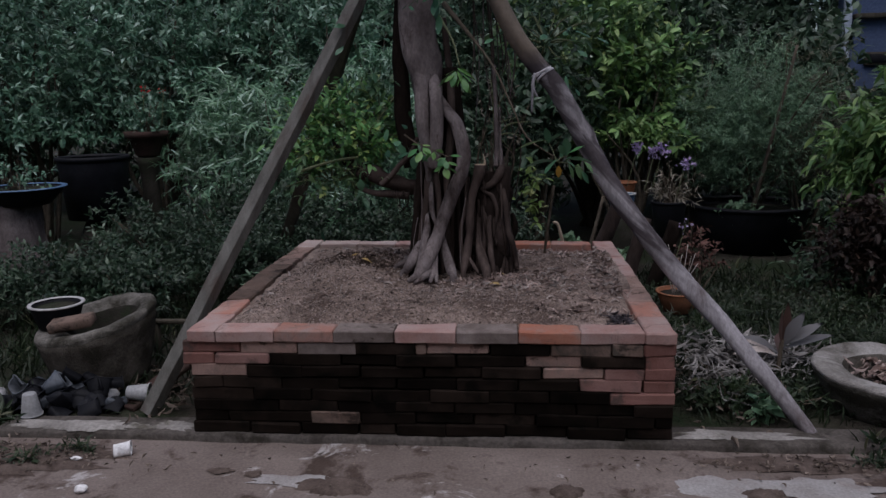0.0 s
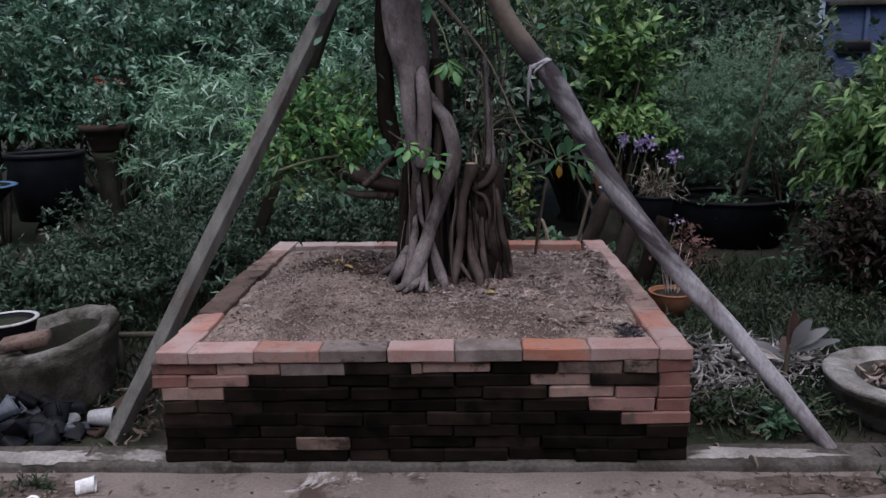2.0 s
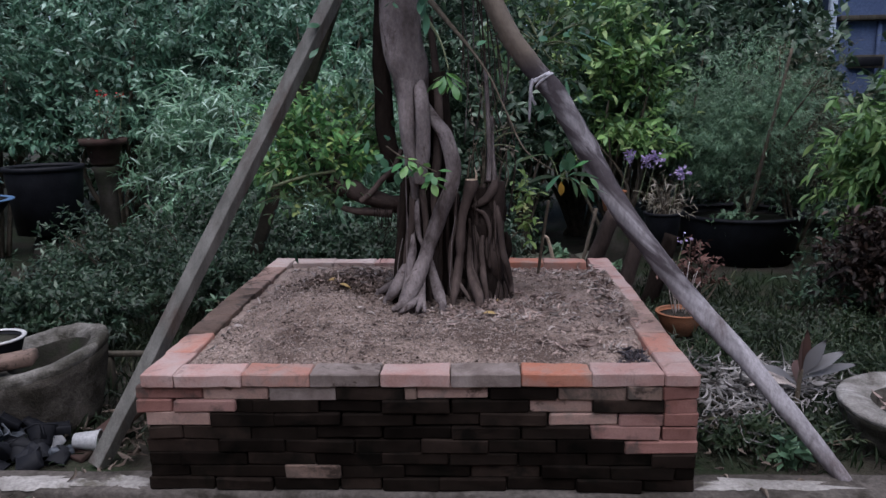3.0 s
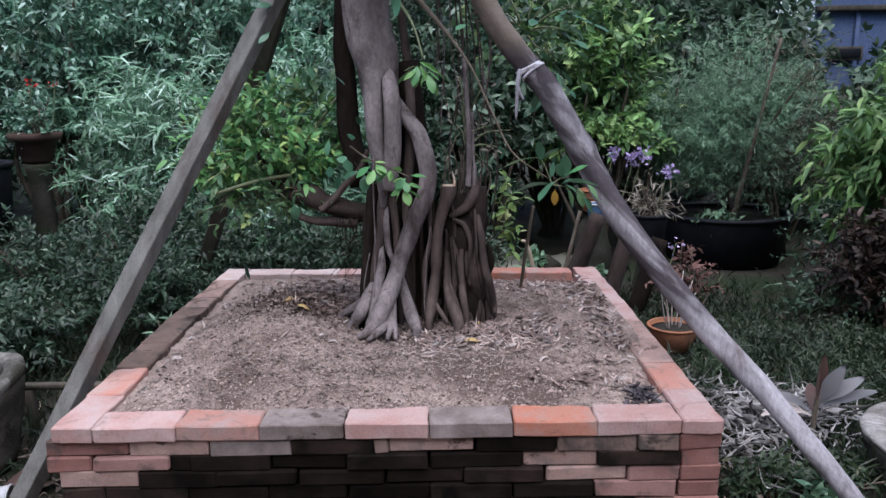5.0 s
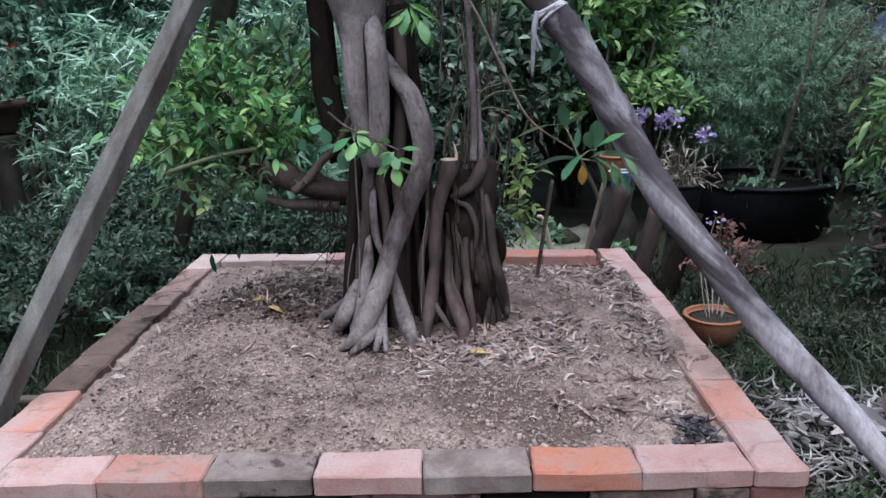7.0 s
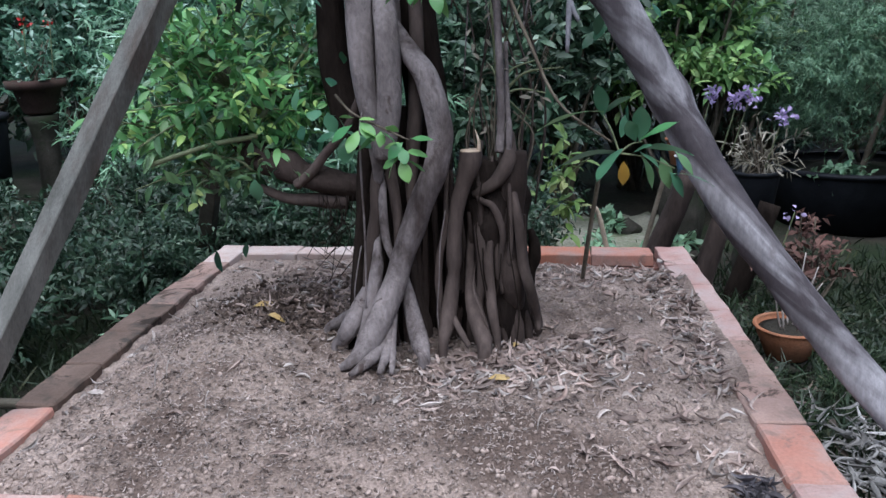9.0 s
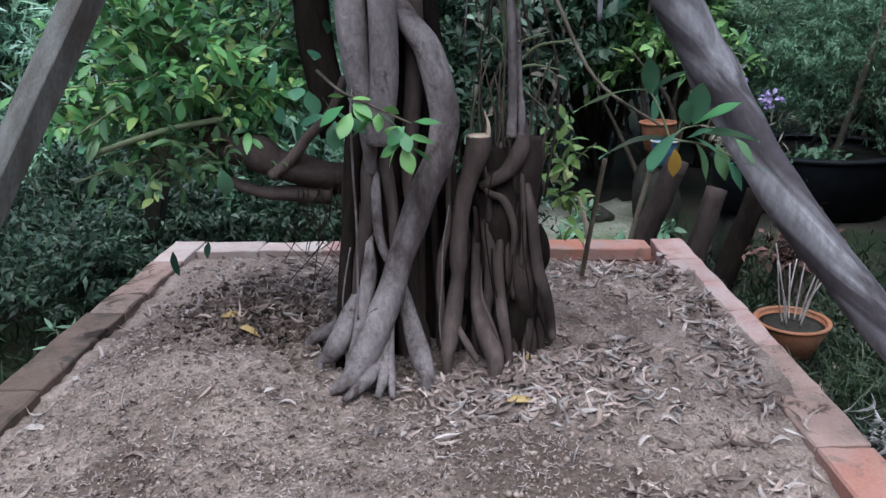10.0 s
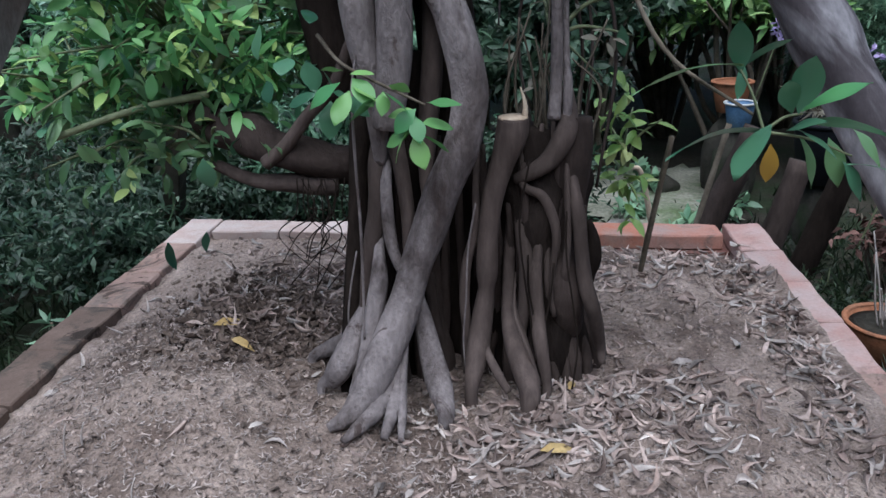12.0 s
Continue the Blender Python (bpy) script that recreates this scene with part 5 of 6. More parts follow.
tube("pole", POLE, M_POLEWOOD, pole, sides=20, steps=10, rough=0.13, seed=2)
_t, _dir = Vector((-0.885, 0.545, 1.235)), Vector((-0.62, 0.07, 0.8))
for k in range(3):
    c = _t + _dir.normalized() * (0.011 * k - 0.012)
    ring = []
    q1 = _dir.normalized().cross(Vector((0, 1, 0))).normalized()
    q2 = _dir.normalized().cross(q1)
    for a in range(11):
        w = a * 2 * math.pi / 10 + 0.02
        p = c + (q1 * math.cos(w) + q2 * math.sin(w)) * (0.0375 + 0.003 * math.sin(3 * w + k)) + _dir.normalized() * 0.008 * math.sin(w + k)
        ring.append((*p, 0.0042))
    tube("cloth_tie", ring, M_CLOTH, pole, "strip of white cloth knotted round the pole", sides=6, steps=3, rough=0.15, seed=k)
for k, (dx, dz) in enumerate(((-0.012, -0.15), (0.010, -0.09))):
    p = _t + Vector((-0.035, -0.02, 0))
    tube("tie_end", [(*p, 0.005), (p.x - 0.008, p.y - 0.012, p.z - 0.05, 0.0065), (p.x + dx, p.y - 0.008, p.z + dz, 0.004)], M_OLDCLOTH, pole, "hanging end of the white cloth tie", sides=6, rough=0.2, seed=k)

for x, y, h in ((-0.505, 2.72, 0.055), (-0.485, 2.735, 0.04), (-0.36, 2.64, 0.035), (0.30, 2.62, 0.03)):
    stalk = tube("dry_stalk", [(x, y, soil_height(x, y) - 0.01, 0.0016), (x + 0.004, y, soil_height(x, y) + h * 0.5, 0.0015), (x + 0.01, y + 0.004, soil_height(x, y) + h, 0.001)], M_DRYPALE, sides=5, rough=0)
    tagged(stalk, "dry pale grass stalk standing in the soil", "dry stalk")

# ---- things round the planter ----


def stone_mortar(at, radius, height, tilt, hole, label, seed, material, rim_material, hollow_material, fill):
    """A round stone basin: uneven body, paler rim, and a hollow shaded by dark colours."""
    ob = thing("stone_mortar", label, "stone mortar", at)

    def weathered(bm):
        for v in bm.verts:
            x, y, z = v.co
            if z > height * 0.15 and math.hypot(x, y) < radius * (hole + 0.12):
                v.co.x += tilt[2]
                v.co.y += tilt[3]
            f = 1 + 0.05 * noise.noise(Vector((x * 5 + seed, y * 5, z * 5))) + 0.014 * noise.noise(Vector((x * 22, y * 22, z * 22 + seed)))
            v.co.x *= f
            v.co.y *= f
            v.co.z += (tilt[0] * x + tilt[1] * y) * soft(0, height, z) + 0.006 * noise.noise(Vector((x * 15, y * 15, 5)))
        return bm

    part("body", weathered(lathe([(radius * 0.78, 0), (radius * 0.84, height * 0.15), (radius * 0.89, height * 0.35), (radius * 0.95, height * 0.58), (radius * 0.985, height * 0.76), (radius * 1.0, height * 0.88), (radius * 0.9, height * 0.90)], 64, top=False)), material, ob)
    lip = [(radius * 0.99, height * 0.86), (radius * 1.012, height * 0.92), (radius * 1.0, height * 0.965), (radius * 0.96, height), (radius * 0.89, height), (radius * (hole + 0.20), height * 0.965), (radius * (hole + 0.07), height * 0.90)]
    bowl = [(radius * (hole + 0.07), height * 0.90), (radius * hole, height * 0.80), (radius * hole * 0.95, height * 0.55), (radius * hole * 0.80, height * 0.24), (radius * 0.08, height * 0.16)]
    part("rim", weathered(lathe(lip, 64, bottom=False, top=False)), rim_material, ob, "paler rim")
    # dark hollow colour and a dark disc imitate the shade inside
    part("hollow", weathered(lathe(bowl, 64, bottom=False)), hollow_material, ob, "hollow coloured dark for its shade")
    part("sediment", weathered(lathe([(radius * 0.02, height * fill - 0.01), (radius * hole * 0.94, height * fill - 0.01), (radius * hole * 0.94, height * fill), (radius * hole * 0.5, height * fill + 0.004), (radius * 0.02, height * fill + 0.002)], 40)), M_DAMPSHADE, ob, "dark disc for the shade deep in the hollow")
    return ob


stone_mortar((-1.455, 2.84, GROUND - 0.01), 0.235, 0.29, (0.17, 0.13, 0.02, 0.02), 0.56, "old grey stone mortar with a slanting paler rim", 2, M_MORTAR, M_STONE, M_DAMPSHADE, 0.60)
stone_mortar((1.68, 2.68, GROUND - 0.02), 0.265, 0.165, (0.0, 0.03, 0.0, 0.0), 0.56, "low round stone basin filled with dry leaves", 7, M_STONE, M_PALESTONE, M_MORTAR, 0.55)
litter("basin_leaves", "dry leaves lying in the stone basin", [(1.68, 2.68, 0.07, 0.07, 90)], M_DRY, 9, 0.06, 0.02, height=lambda x, y: 0.11, lift=0.03)


def pot(name, label, at, r0, r1, h, material, rim=0.006, rot=(0, 0, 0), soil_mat=None, category="pot", rim_mat=None, group="", crush=0):
    """A tapered pot with a rim and a hollow."""
    ob = thing(name, label, category, at, group)
    ob.rotation_euler = [radians(a) for a in rot]
    part("body", lathe([(r0 * 0.9, 0), (r0, 0.003), (r1, h * 0.94), (r1, h * 0.97), (r1 * 0.93, h * 0.97), (r0 * 0.92, h * 0.25), (r0 * 0.3, h * 0.24)], 28), material, ob)
    if rim:
        bm = lathe([(r1 * 0.92, h * 0.94), (r1 + rim, h * 0.935), (r1 + rim * 1.2, h * 0.97), (r1 + rim, h), (r1 * 0.92, h), (r1 * 0.90, h * 0.97)], 28)
        bm.faces.ensure_lookup_table()
        caps = [f for f in bm.faces if len(f.verts) > 4]
        bmesh.ops.delete(bm, geom=caps, context="FACES_ONLY")
        part("rim", bm, rim_mat or material, ob)
    if crush:
        for p in ob.children:
            for v in p.data.vertices:
                q = v.co * 22 + Vector((crush * 3.1, 0, 0))
                v.co = v.co + Vector((noise.noise(q), noise.noise(q + Vector((9, 0, 0))) - 0.5 * v.co.y / r1, 0)) * r1 * 0.5
    if soil_mat:
        part("potting_soil", lathe([(0.001, h * 0.80), (r1 * 0.80, h * 0.80), (r1 * 0.88, h * 0.84), (r1 * 0.5, h * 0.86), (0.002, h * 0.85)], 20), soil_mat, ob)
    return ob


pot("plant_pot", "dark white-rimmed bowl of soil standing on the stone mortar", (-1.60, 2.80, 0.272), 0.075, 0.104, 0.105, M_BLACKPOT, 0.005, (0, 0, 0), M_EARTH, rim_mat=M_RIM)
bk = finish(box(0.17, 0.08, 0.04, 0.006), "brick", M_BROWN)
bk.location, bk.rotation_euler = (-1.47, 2.685, 0.325), (radians(6), radians(-8), radians(12))
tagged(bk, "loose dull brown brick lying on the mortar's rim", "brick")

# heap of nursery pots
_r = random.Random(12)
for k in range(46):
    x, y = _r.uniform(-1.72, -1.22), _r.uniform(2.46, 2.66)
    lvl = _r.random()
    m = _r.choice([M_BLACKPOT, M_BLACKPOT, M_BLACKPOT, M_GREYPOT, M_GREYPOT, M_LIGHTPOT if k % 4 == 0 else M_GREYPOT])
    pot("nursery_pot", "small black plastic nursery pot in a heap" if m is M_BLACKPOT else "small dusty grey plastic nursery pot in a heap", (x, y, 0.05 + 0.075 * lvl * soft(0.3, 0.0, abs(x + 1.45))),
        0.026, 0.037 + 0.008 * _r.random(), 0.07, m, 0.003, (_r.uniform(40, 140), _r.uniform(-30, 30), _r.uniform(0, 360)), group="heap of nursery pots", crush=k + 1)
pot("nursery_pot", "upturned pale grey plastic pot on the kerb", (-1.50, 2.415, 0.135), 0.024, 0.036, 0.085, M_LIGHTPOT, 0.003, (180, 0, 0), group="heap of nursery pots")
pot("nursery_pot", "pale grey plastic pot lying on its side", (-1.20, 2.56, 0.085), 0.025, 0.036, 0.085, M_LIGHTPOT, 0.003, (0, 95, 10), group="heap of nursery pots")
pot("plastic_cup", "crushed white plastic cup lying in the yard", (-1.045, 2.16, 0.043), 0.018, 0.024, 0.055, M_WHITE, 0.002, (0, 88, 18), category="cup", crush=3)


def lump(name, label, at, size, material, seed, category="stone"):
    bm = bmesh.new()
    bmesh.ops.create_icosphere(bm, subdivisions=3, radius=1)
    for v in bm.verts:
        f = 1 + 0.35 * noise.noise(v.co * 1.3 + Vector((seed, 0, 0))) + 0.12 * noise.noise(v.co * 4 + Vector((0, seed, 0)))
        v.co = Vector((v.co.x * size[0], v.co.y * size[1], v.co.z * size[2])) * f
    ob = finish(bm, name, material)
    ob.location = at
    return tagged(ob, label, category)


lump("rubble", "white chip of plaster lying in the yard", (-1.03, 1.93, 0.03), (0.020, 0.014, 0.013), M_WHITE, 1, "rubble")
lump("rubble", "small white chip of plaster in the dirt", (-1.155, 2.12, 0.032), (0.019, 0.007, 0.007), M_WHITE, 2, "rubble")
patch("pale_patch", "pale worn cement patch in the yard", 0.92, 2.045, 0.17, 0.075, 0.002, M_PALE, 3, "cement patch", jag=0.35)
patch("pale_patch", "pale worn cement patch in the yard", -0.40, 2.03, 0.13, 0.035, 0.002, M_PALE, 8, "cement patch", jag=0.6)
patch("pale_patch", "pale worn cement patch in the yard", 1.20, 2.05, 0.17, 0.065, 0.002, M_PALE, 5, "cement patch", jag=0.35)
for x, y, rx, ry, h, sd in ((-0.25, 1.995, 0.12, 0.05, 0.012, 1), (0.445, 2.0, 0.045, 0.035, 0.012, 2), (1.02, 2.0, 0.055, 0.04, 0.014, 3), (-0.53, 2.065, 0.030, 0.016, 0.004, 4), (-0.65, 2.08, 0.045, 0.016, 0.003, 5)):
    patch("mud", "dark dried mud on the cement yard", x, y, rx, ry, h, M_MUD, sd, "mud")
patch("dirt_bed", "heap of dirt and litter against the kerb", -1.45, 2.13, 0.45, 0.11, 0.006, M_MUD, 21, "dirt")
patch("dirt_bed", "heap of dirt and litter against the kerb", 1.28, 2.21, 0.42, 0.05, 0.006, M_MUD, 22, "dirt")
patch("kerb_crust", "pale broken cement crust on top of the kerb", -1.26, 2.345, 0.24, 0.045, 0.004, M_KERBTOP, 31, "cement patch", 0.044)
patch("kerb_crust", "pale broken cement crust on top of the kerb", -0.92, 2.35, 0.09, 0.035, 0.004, M_KERBTOP, 32, "cement patch", 0.044)
patch("kerb_crust", "pale broken cement crust on top of the kerb", 1.02, 2.355, 0.22, 0.035, 0.004, M_KERBTOP, 33, "cement patch", 0.044)
flat = lambda x, y: FLOOR + 0.012
earth = lambda x, y: GROUND + 0.01
litter("yard_litter", "dry leaf scraps on the dirt along the kerb", [(-1.4, 2.14, 0.22, 0.06, 260), (1.25, 2.19, 0.25, 0.035, 160), (0, 2.1, 0.8, 0.1, 60)], M_DULLLEAF, 14, 0.022, 0.006, height=flat)
litter("coir_litter", "bleached strips of palm litter heaped beside the planter", [(1.17, 3.05, 0.10, 0.16, 230), (1.35, 3.12, 0.12, 0.12, 240), (1.05, 2.75, 0.06, 0.1, 40), (1.5, 3.05, 0.1, 0.1, 50)], M_COIR, 15, 0.095, 0.008, height=earth, lift=0.03)
litter("ground_litter", "brown dry leaves on the earth beside the planter", [(1.0, 2.8, 0.1, 0.2, 90), (1.1, 3.5, 0.2, 0.3, 60), (-1.0, 2.6, 0.08, 0.1, 40), (-1.2, 3.0, 0.2, 0.3, 40)], M_DULLLEAF, 16, 0.05, 0.012, height=earth, lift=0.012)
plank = finish(box(0.30, 0.09, 0.022, 0.003), "plank", M_TERRADARK)
plank.location, plank.rotation_euler = (-1.13, 2.66, 0.075), (0, radians(-18), radians(62))
tagged(plank, "short brown plank lying beside the planter", "plank")
slabp = finish(box(0.55, 0.03, 0.02, 0.003), "plank", M_BEAMDARK)
slabp.location = (-1.12, 3.12, 0.20)
part("post", box(0.03, 0.03, 0.17, 0.003, (0.2, 0, -0.095)), M_BEAMDARK, slabp)
part("post", box(0.03, 0.03, 0.17, 0.003, (-0.22, 0, -0.095)), M_BEAMDARK, slabp)
tagged(slabp, "dark weathered board on low posts behind the prop", "bench")

# terracotta bowl with dry canes
pot("terracotta_bowl", "orange terracotta bowl with dry canes beside the planter", (1.145, 3.79, 0.066), 0.07, 0.112, 0.112, M_TERRA, 0.003, soil_mat=M_EARTH)
lump("stone", "flat dark stone under the terracotta bowl", (1.145, 3.79, 0.045), (0.085, 0.08, 0.03), M_DAMPSHADE, 13)
_r = random.Random(3)
canes = thing("dry_canes", "dry pale canes standing in the terracotta bowl", "dry plant", (1.145, 3.79, 0.164))
for k in range(9):
    a = _r.uniform(0, 6.28)
    tube("cane", [(0.03 * math.cos(a), 0.03 * math.sin(a), 0, 0.003), (0.05 * math.cos(a), 0.05 * math.sin(a), 0.08, 0.0026), (0.08 * math.cos(a) + _r.uniform(-.02, .02), 0.08 * math.sin(a), _r.uniform(0.12, 0.26), 0.002)], M_DRYPALE, canes, sides=5, rough=0)

# cordyline
cord = thing("cordyline", "young cordyline with maroon and grey-lilac leaves growing in litter", "plant", (1.375, 2.97, GROUND))
tube("stem", [(0, 0, -0.01, 0.010), (0.004, 0, 0.07, 0.009), (0.01, 0, 0.15, 0.008)], M_STEM, cord, sides=8)
_uu = np.linspace(0, 1, 8)
_half = np.array([0.12, 0.3, 0.7, 1.0, 1.0, 0.8, 0.45, 0.0])


def blade(parent, at, way, length, width, bend, material, roll=0.0, upv=(0, 0, 1)):
    x = Vector(way).normalized()
    side = Vector(upv).cross(x).normalized()
    up3 = x.cross(side)
    side, up3 = side * math.cos(roll) + up3 * math.sin(roll), up3 * math.cos(roll) - side * math.sin(roll)
    co = []
    for u, h in zip(_uu, _half):
        c = Vector(at) + x * (u * length) - Vector((0, 0, 1)) * (bend * length * u * u)
        co += [c - side * (h * width / 2) + up3 * (h * width * 0.13), c, c + side * (h * width / 2) + up3 * (h * width * 0.13)]
    tri = [t for i in range(7) for c in (0, 1) for t in ((3 * i + c, 3 * i + c + 1, 3 * i + c + 4), (3 * i + c, 3 * i + c + 4, 3 * i + c + 3))]
    return from_mesh(quick_mesh("leaf", [tuple(c) for c in co], tri), "leaf", material, parent)


for at, way, ln, wd, bd, m, ro in (((0.01, 0, 0.12), (-0.12, -0.25, 1), 0.19, 0.062, 0.02, L_MAROON, 1.5), ((0.01, 0, 0.12), (0.10, 0.1, 1), 0.19, 0.055, 0.02, L_MAROON, 1.3),
                                   ((0.01, 0, 0.12), (0.42, -0.1, 0.9), 0.18, 0.05, 0.05, L_LILAC, 1.0), ((0.01, 0, 0.12), (0.85, -0.1, 0.75), 0.20, 0.048, 0.12, L_LILAC, 0.7),
                                   ((0.01, 0, 0.11), (1, -0.15, 0.5), 0.22, 0.045, 0.12, L_LILAC, 0.4), ((0.0, 0, 0.09), (-0.8, 0.2, 0.7), 0.20, 0.04, 0.35, L_LILAC, -0.5),
                                   ((0.0, 0, 0.08), (-0.9, -0.1, 0.5), 0.23, 0.04, 0.45, M_DRYPALE, -0.4), ((0.0, 0, 0.07), (-0.6, 0.5, 0.5), 0.24, 0.04, 0.4, M_DRYPALE, 0), ((0.0, 0, 0.08), (0.3, 0.8, 0.6), 0.2, 0.045, 0.3, L_MAROON, 0)):
    blade(cord, at, way, ln, wd, bd, m, ro)

# herbs by the right-hand kerb and beside the coping
shrub("herb", "low green weeds beside the planter", (1.08, 2.64, GROUND), (0.17, 0.12, 0.11), 90, 7, 0.026, 0.011, L_WEED, 101, 0.2, category="weed", fine=True, stems=10, twig_len=0.08, low=-0.3)
shrub("herb", "low green weeds beside the planter", (1.28, 2.62, GROUND), (0.16, 0.12, 0.10), 80, 7, 0.026, 0.011, L_WEED, 102, 0.2, category="weed", fine=True, stems=10, twig_len=0.08, low=-0.3)
shrub("herb", "broad-leaved green weed beside the planter", (1.17, 2.52, GROUND), (0.07, 0.05, 0.09), 12, 5, 0.05, 0.03, L_FERN, 103, 0.3, category="weed", fine=True, stems=6, twig_len=0.05)
shrub("herb", "small green weed at the kerb's end", (1.47, 2.30, GROUND - 0.03), (0.07, 0.06, 0.06), 18, 5, 0.06, 0.014, L_WEED, 104, 0.3, category="weed", fine=True, stems=0, twig_len=0.05)
shrub("herb", "small green weed at the kerb's end", (-1.60, 2.36, GROUND - 0.03), (0.10, 0.08, 0.08), 40, 6, 0.05, 0.012, L_WEED, 105, 0.3, category="weed", fine=True, stems=0, twig_len=0.06)
shrub("herb", "pale green weed growing beside the brick coping", (-0.925, 3.34, GROUND), (0.045, 0.04, 0.41), 8, 5, 0.05, 0.013, L_FERN, 106, 0.5, category="weed", fine=True, stems=6, twig_len=0.05, low=0.5)
for k, (x, y) in enumerate(((1.0, 3.3), (1.25, 3.55), (1.0, 3.6), (1.35, 3.75), (1.6, 3.4), (1.45, 2.7), (1.75, 3.7), (1.9, 3.3), (2.2, 3.2))):
    shrub("grass_tuft", "tuft of green grass on the damp earth", (x, y, GROUND), (0.16, 0.14, 0.08), 60, 7, 0.055, 0.0045, L_WEED, 110 + k, 0.1, category="grass", stems=0, twig_len=0.06, low=-0.2, up=0.9, group="grass tufts")

# walls out of view, added to hold back low light
def blocking_wall(name, size, at, label):
    wall = finish(box(*size, 0.02), name, M_PLASTER, smooth=False)
    wall.location = at
    return tagged(wall, label, "wall", kind="structure")


blocking_wall("wall_south", (18, 0.25, 4.6), (0, -3.4, 2.3), "unseen plaster wall added to cut light from behind the yard")
blocking_wall("wall_west", (0.25, 16, 3.4), (-8.9, 4.7, 1.7), "unseen plaster wall added to cut light from the garden's side")
blocking_wall("wall_east", (0.25, 16, 3.4), (8.9, 4.7, 1.7), "unseen plaster wall added to cut light from the garden's side")

# mossy earth paled in its colour to stand for lit ground
patch("moss_patch", "grey-green mossy earth behind the planter, paled for the light on it", 0.74, 5.15, 0.40, 0.85, 0.012, M_LITMOSS, 41, "earth patch", GROUND)

def ground_grass(name, label, spots, length, width, material, seed):
    """Short grass: spots are (x, y, spread x, spread y, count)."""
    rng = np.random.default_rng(seed)
    at = np.vstack([rng.normal(size=(n, 2)) * (sx, sy) + (x, y) for x, y, sx, sy, n in spots])
    inside = (at[:, 0] > -0.88) & (at[:, 0] < 0.86) & (at[:, 1] < 3.98)
    at = at[~inside & (at[:, 1] > KERB_Y + 0.18)]
    n = len(at)
    pos = np.column_stack([at, np.full(n, GROUND - 0.015)])
    ax = np.column_stack([rng.normal(size=(n, 2)) * 0.55, np.ones(n)])
    upv = unit(np.column_stack([rng.normal(size=(n, 2)), np.full(n, 0.3)]))
    sc = 0.5 + rng.random(n)
    ob = from_mesh(leaf_mesh(name, pos, ax, upv, length * sc, width * sc, 0.35 + 0.3 * rng.random(n), shape=LONG_LEAF), name, material)
    return tagged(ob, label, "grass", kind="stuff")


ground_grass("ground_grass", "short dark green grass on the damp earth beside the planter", [(1.5, 3.7, 0.40, 0.45, 5200), (1.2, 2.85, 0.20, 0.22, 1500), (2.1, 3.2, 0.4, 0.45, 2600), (1.5, 4.6, 0.35, 0.3, 1500)], 0.055, 0.006, L_GRASS, 81)
ground_grass("ground_grass", "long dark grass and ferny weeds beyond the planter", [(-1.35, 3.35, 0.35, 0.40, 1100), (-2.0, 3.3, 0.5, 0.5, 3000), (-0.4, 4.35, 0.6, 0.2, 2000), (0.7, 4.3, 0.3, 0.25, 700)], 0.09, 0.006, L_GRASS, 82)

shrub("herb", "small leafy plant growing in the black tub", (1.93, 5.47, 0.26), (0.16, 0.10, 0.16), 40, 7, 0.045, 0.024, L_FERN, 141, 0.3, category="plant", fine=True, stems=6, twig_len=0.07)
for k, (x, y) in enumerate(((-1.52, 2.16), (-1.32, 2.12), (-1.66, 2.2), (-1.18, 2.19), (1.42, 2.2))):
    shrub("grass_tuft", "small tuft of weeds in the dirt along the kerb", (x, y, FLOOR), (0.07, 0.045, 0.045), 26, 6, 0.028, 0.006, L_WEED, 150 + k, 0.1, category="grass", stems=0, twig_len=0.04, low=-0.2, up=0.8, group="grass tufts")

for k, (x, y, h) in enumerate(((0.80, 4.75, 0.12), (0.98, 4.95, 0.14), (0.62, 5.05, 0.10), (0.72, 5.45, 0.12))):
    shrub("herb", "small grey-green weed on the mossy earth", (x, y, GROUND), (0.09, 0.08, h), 16, 5, 0.055, 0.026, L_FERN, 161 + k, 0.3, category="weed", fine=True, stems=5, twig_len=0.06)

# stick in the planter
tube_stick = thing("stick", "thin brown stick standing in the planter's soil", "stick", (0.44, 3.56, 0.36))
tube("stick_shaft", [(0, 0, 0, 0.007), (0.02, -0.05, 0.2, 0.007), (0.045, -0.09, 0.405, 0.006)], M_STEM, tube_stick, sides=7)

# logs and small pots behind the planter
for k, (a, b, r) in enumerate((((0.70, 4.40, -0.02), (0.925, 4.40, 0.57), 0.045), ((0.93, 4.32, -0.02), (1.06, 4.35, 0.47), 0.042), ((1.12, 4.45, -0.02), (1.27, 4.5, 0.42), 0.045), ((0.66, 4.28, -0.02), (0.82, 4.34, 0.60), 0.010))):
    a, b = Vector(a), Vector(b)
    lg = tube("log", [(*a, r * 1.1), (*(a.lerp(b, 0.5)), r), (*b, r * 0.92)], (M_FLUTE, M_FLUTE, M_DARKBARK, M_STEM)[k], sides=14, steps=6, rough=0.12, seed=40 + k)
    tagged(lg, "weathered dark brown log leaning behind the planter" if k < 3 else "thin pale stake leaning on the logs", "log" if k < 3 else "stake", "logs behind the planter" if k < 3 else "")
lump("boulder", "grey field stone behind the planter", (0.82, 5.45, 0.04), (0.075, 0.08, 0.07), M_DAMPSHADE, 4)
lump("boulder", "grey field stone behind the planter", (0.55, 4.75, 0.05), (0.1, 0.09, 0.08), M_STONE, 5)
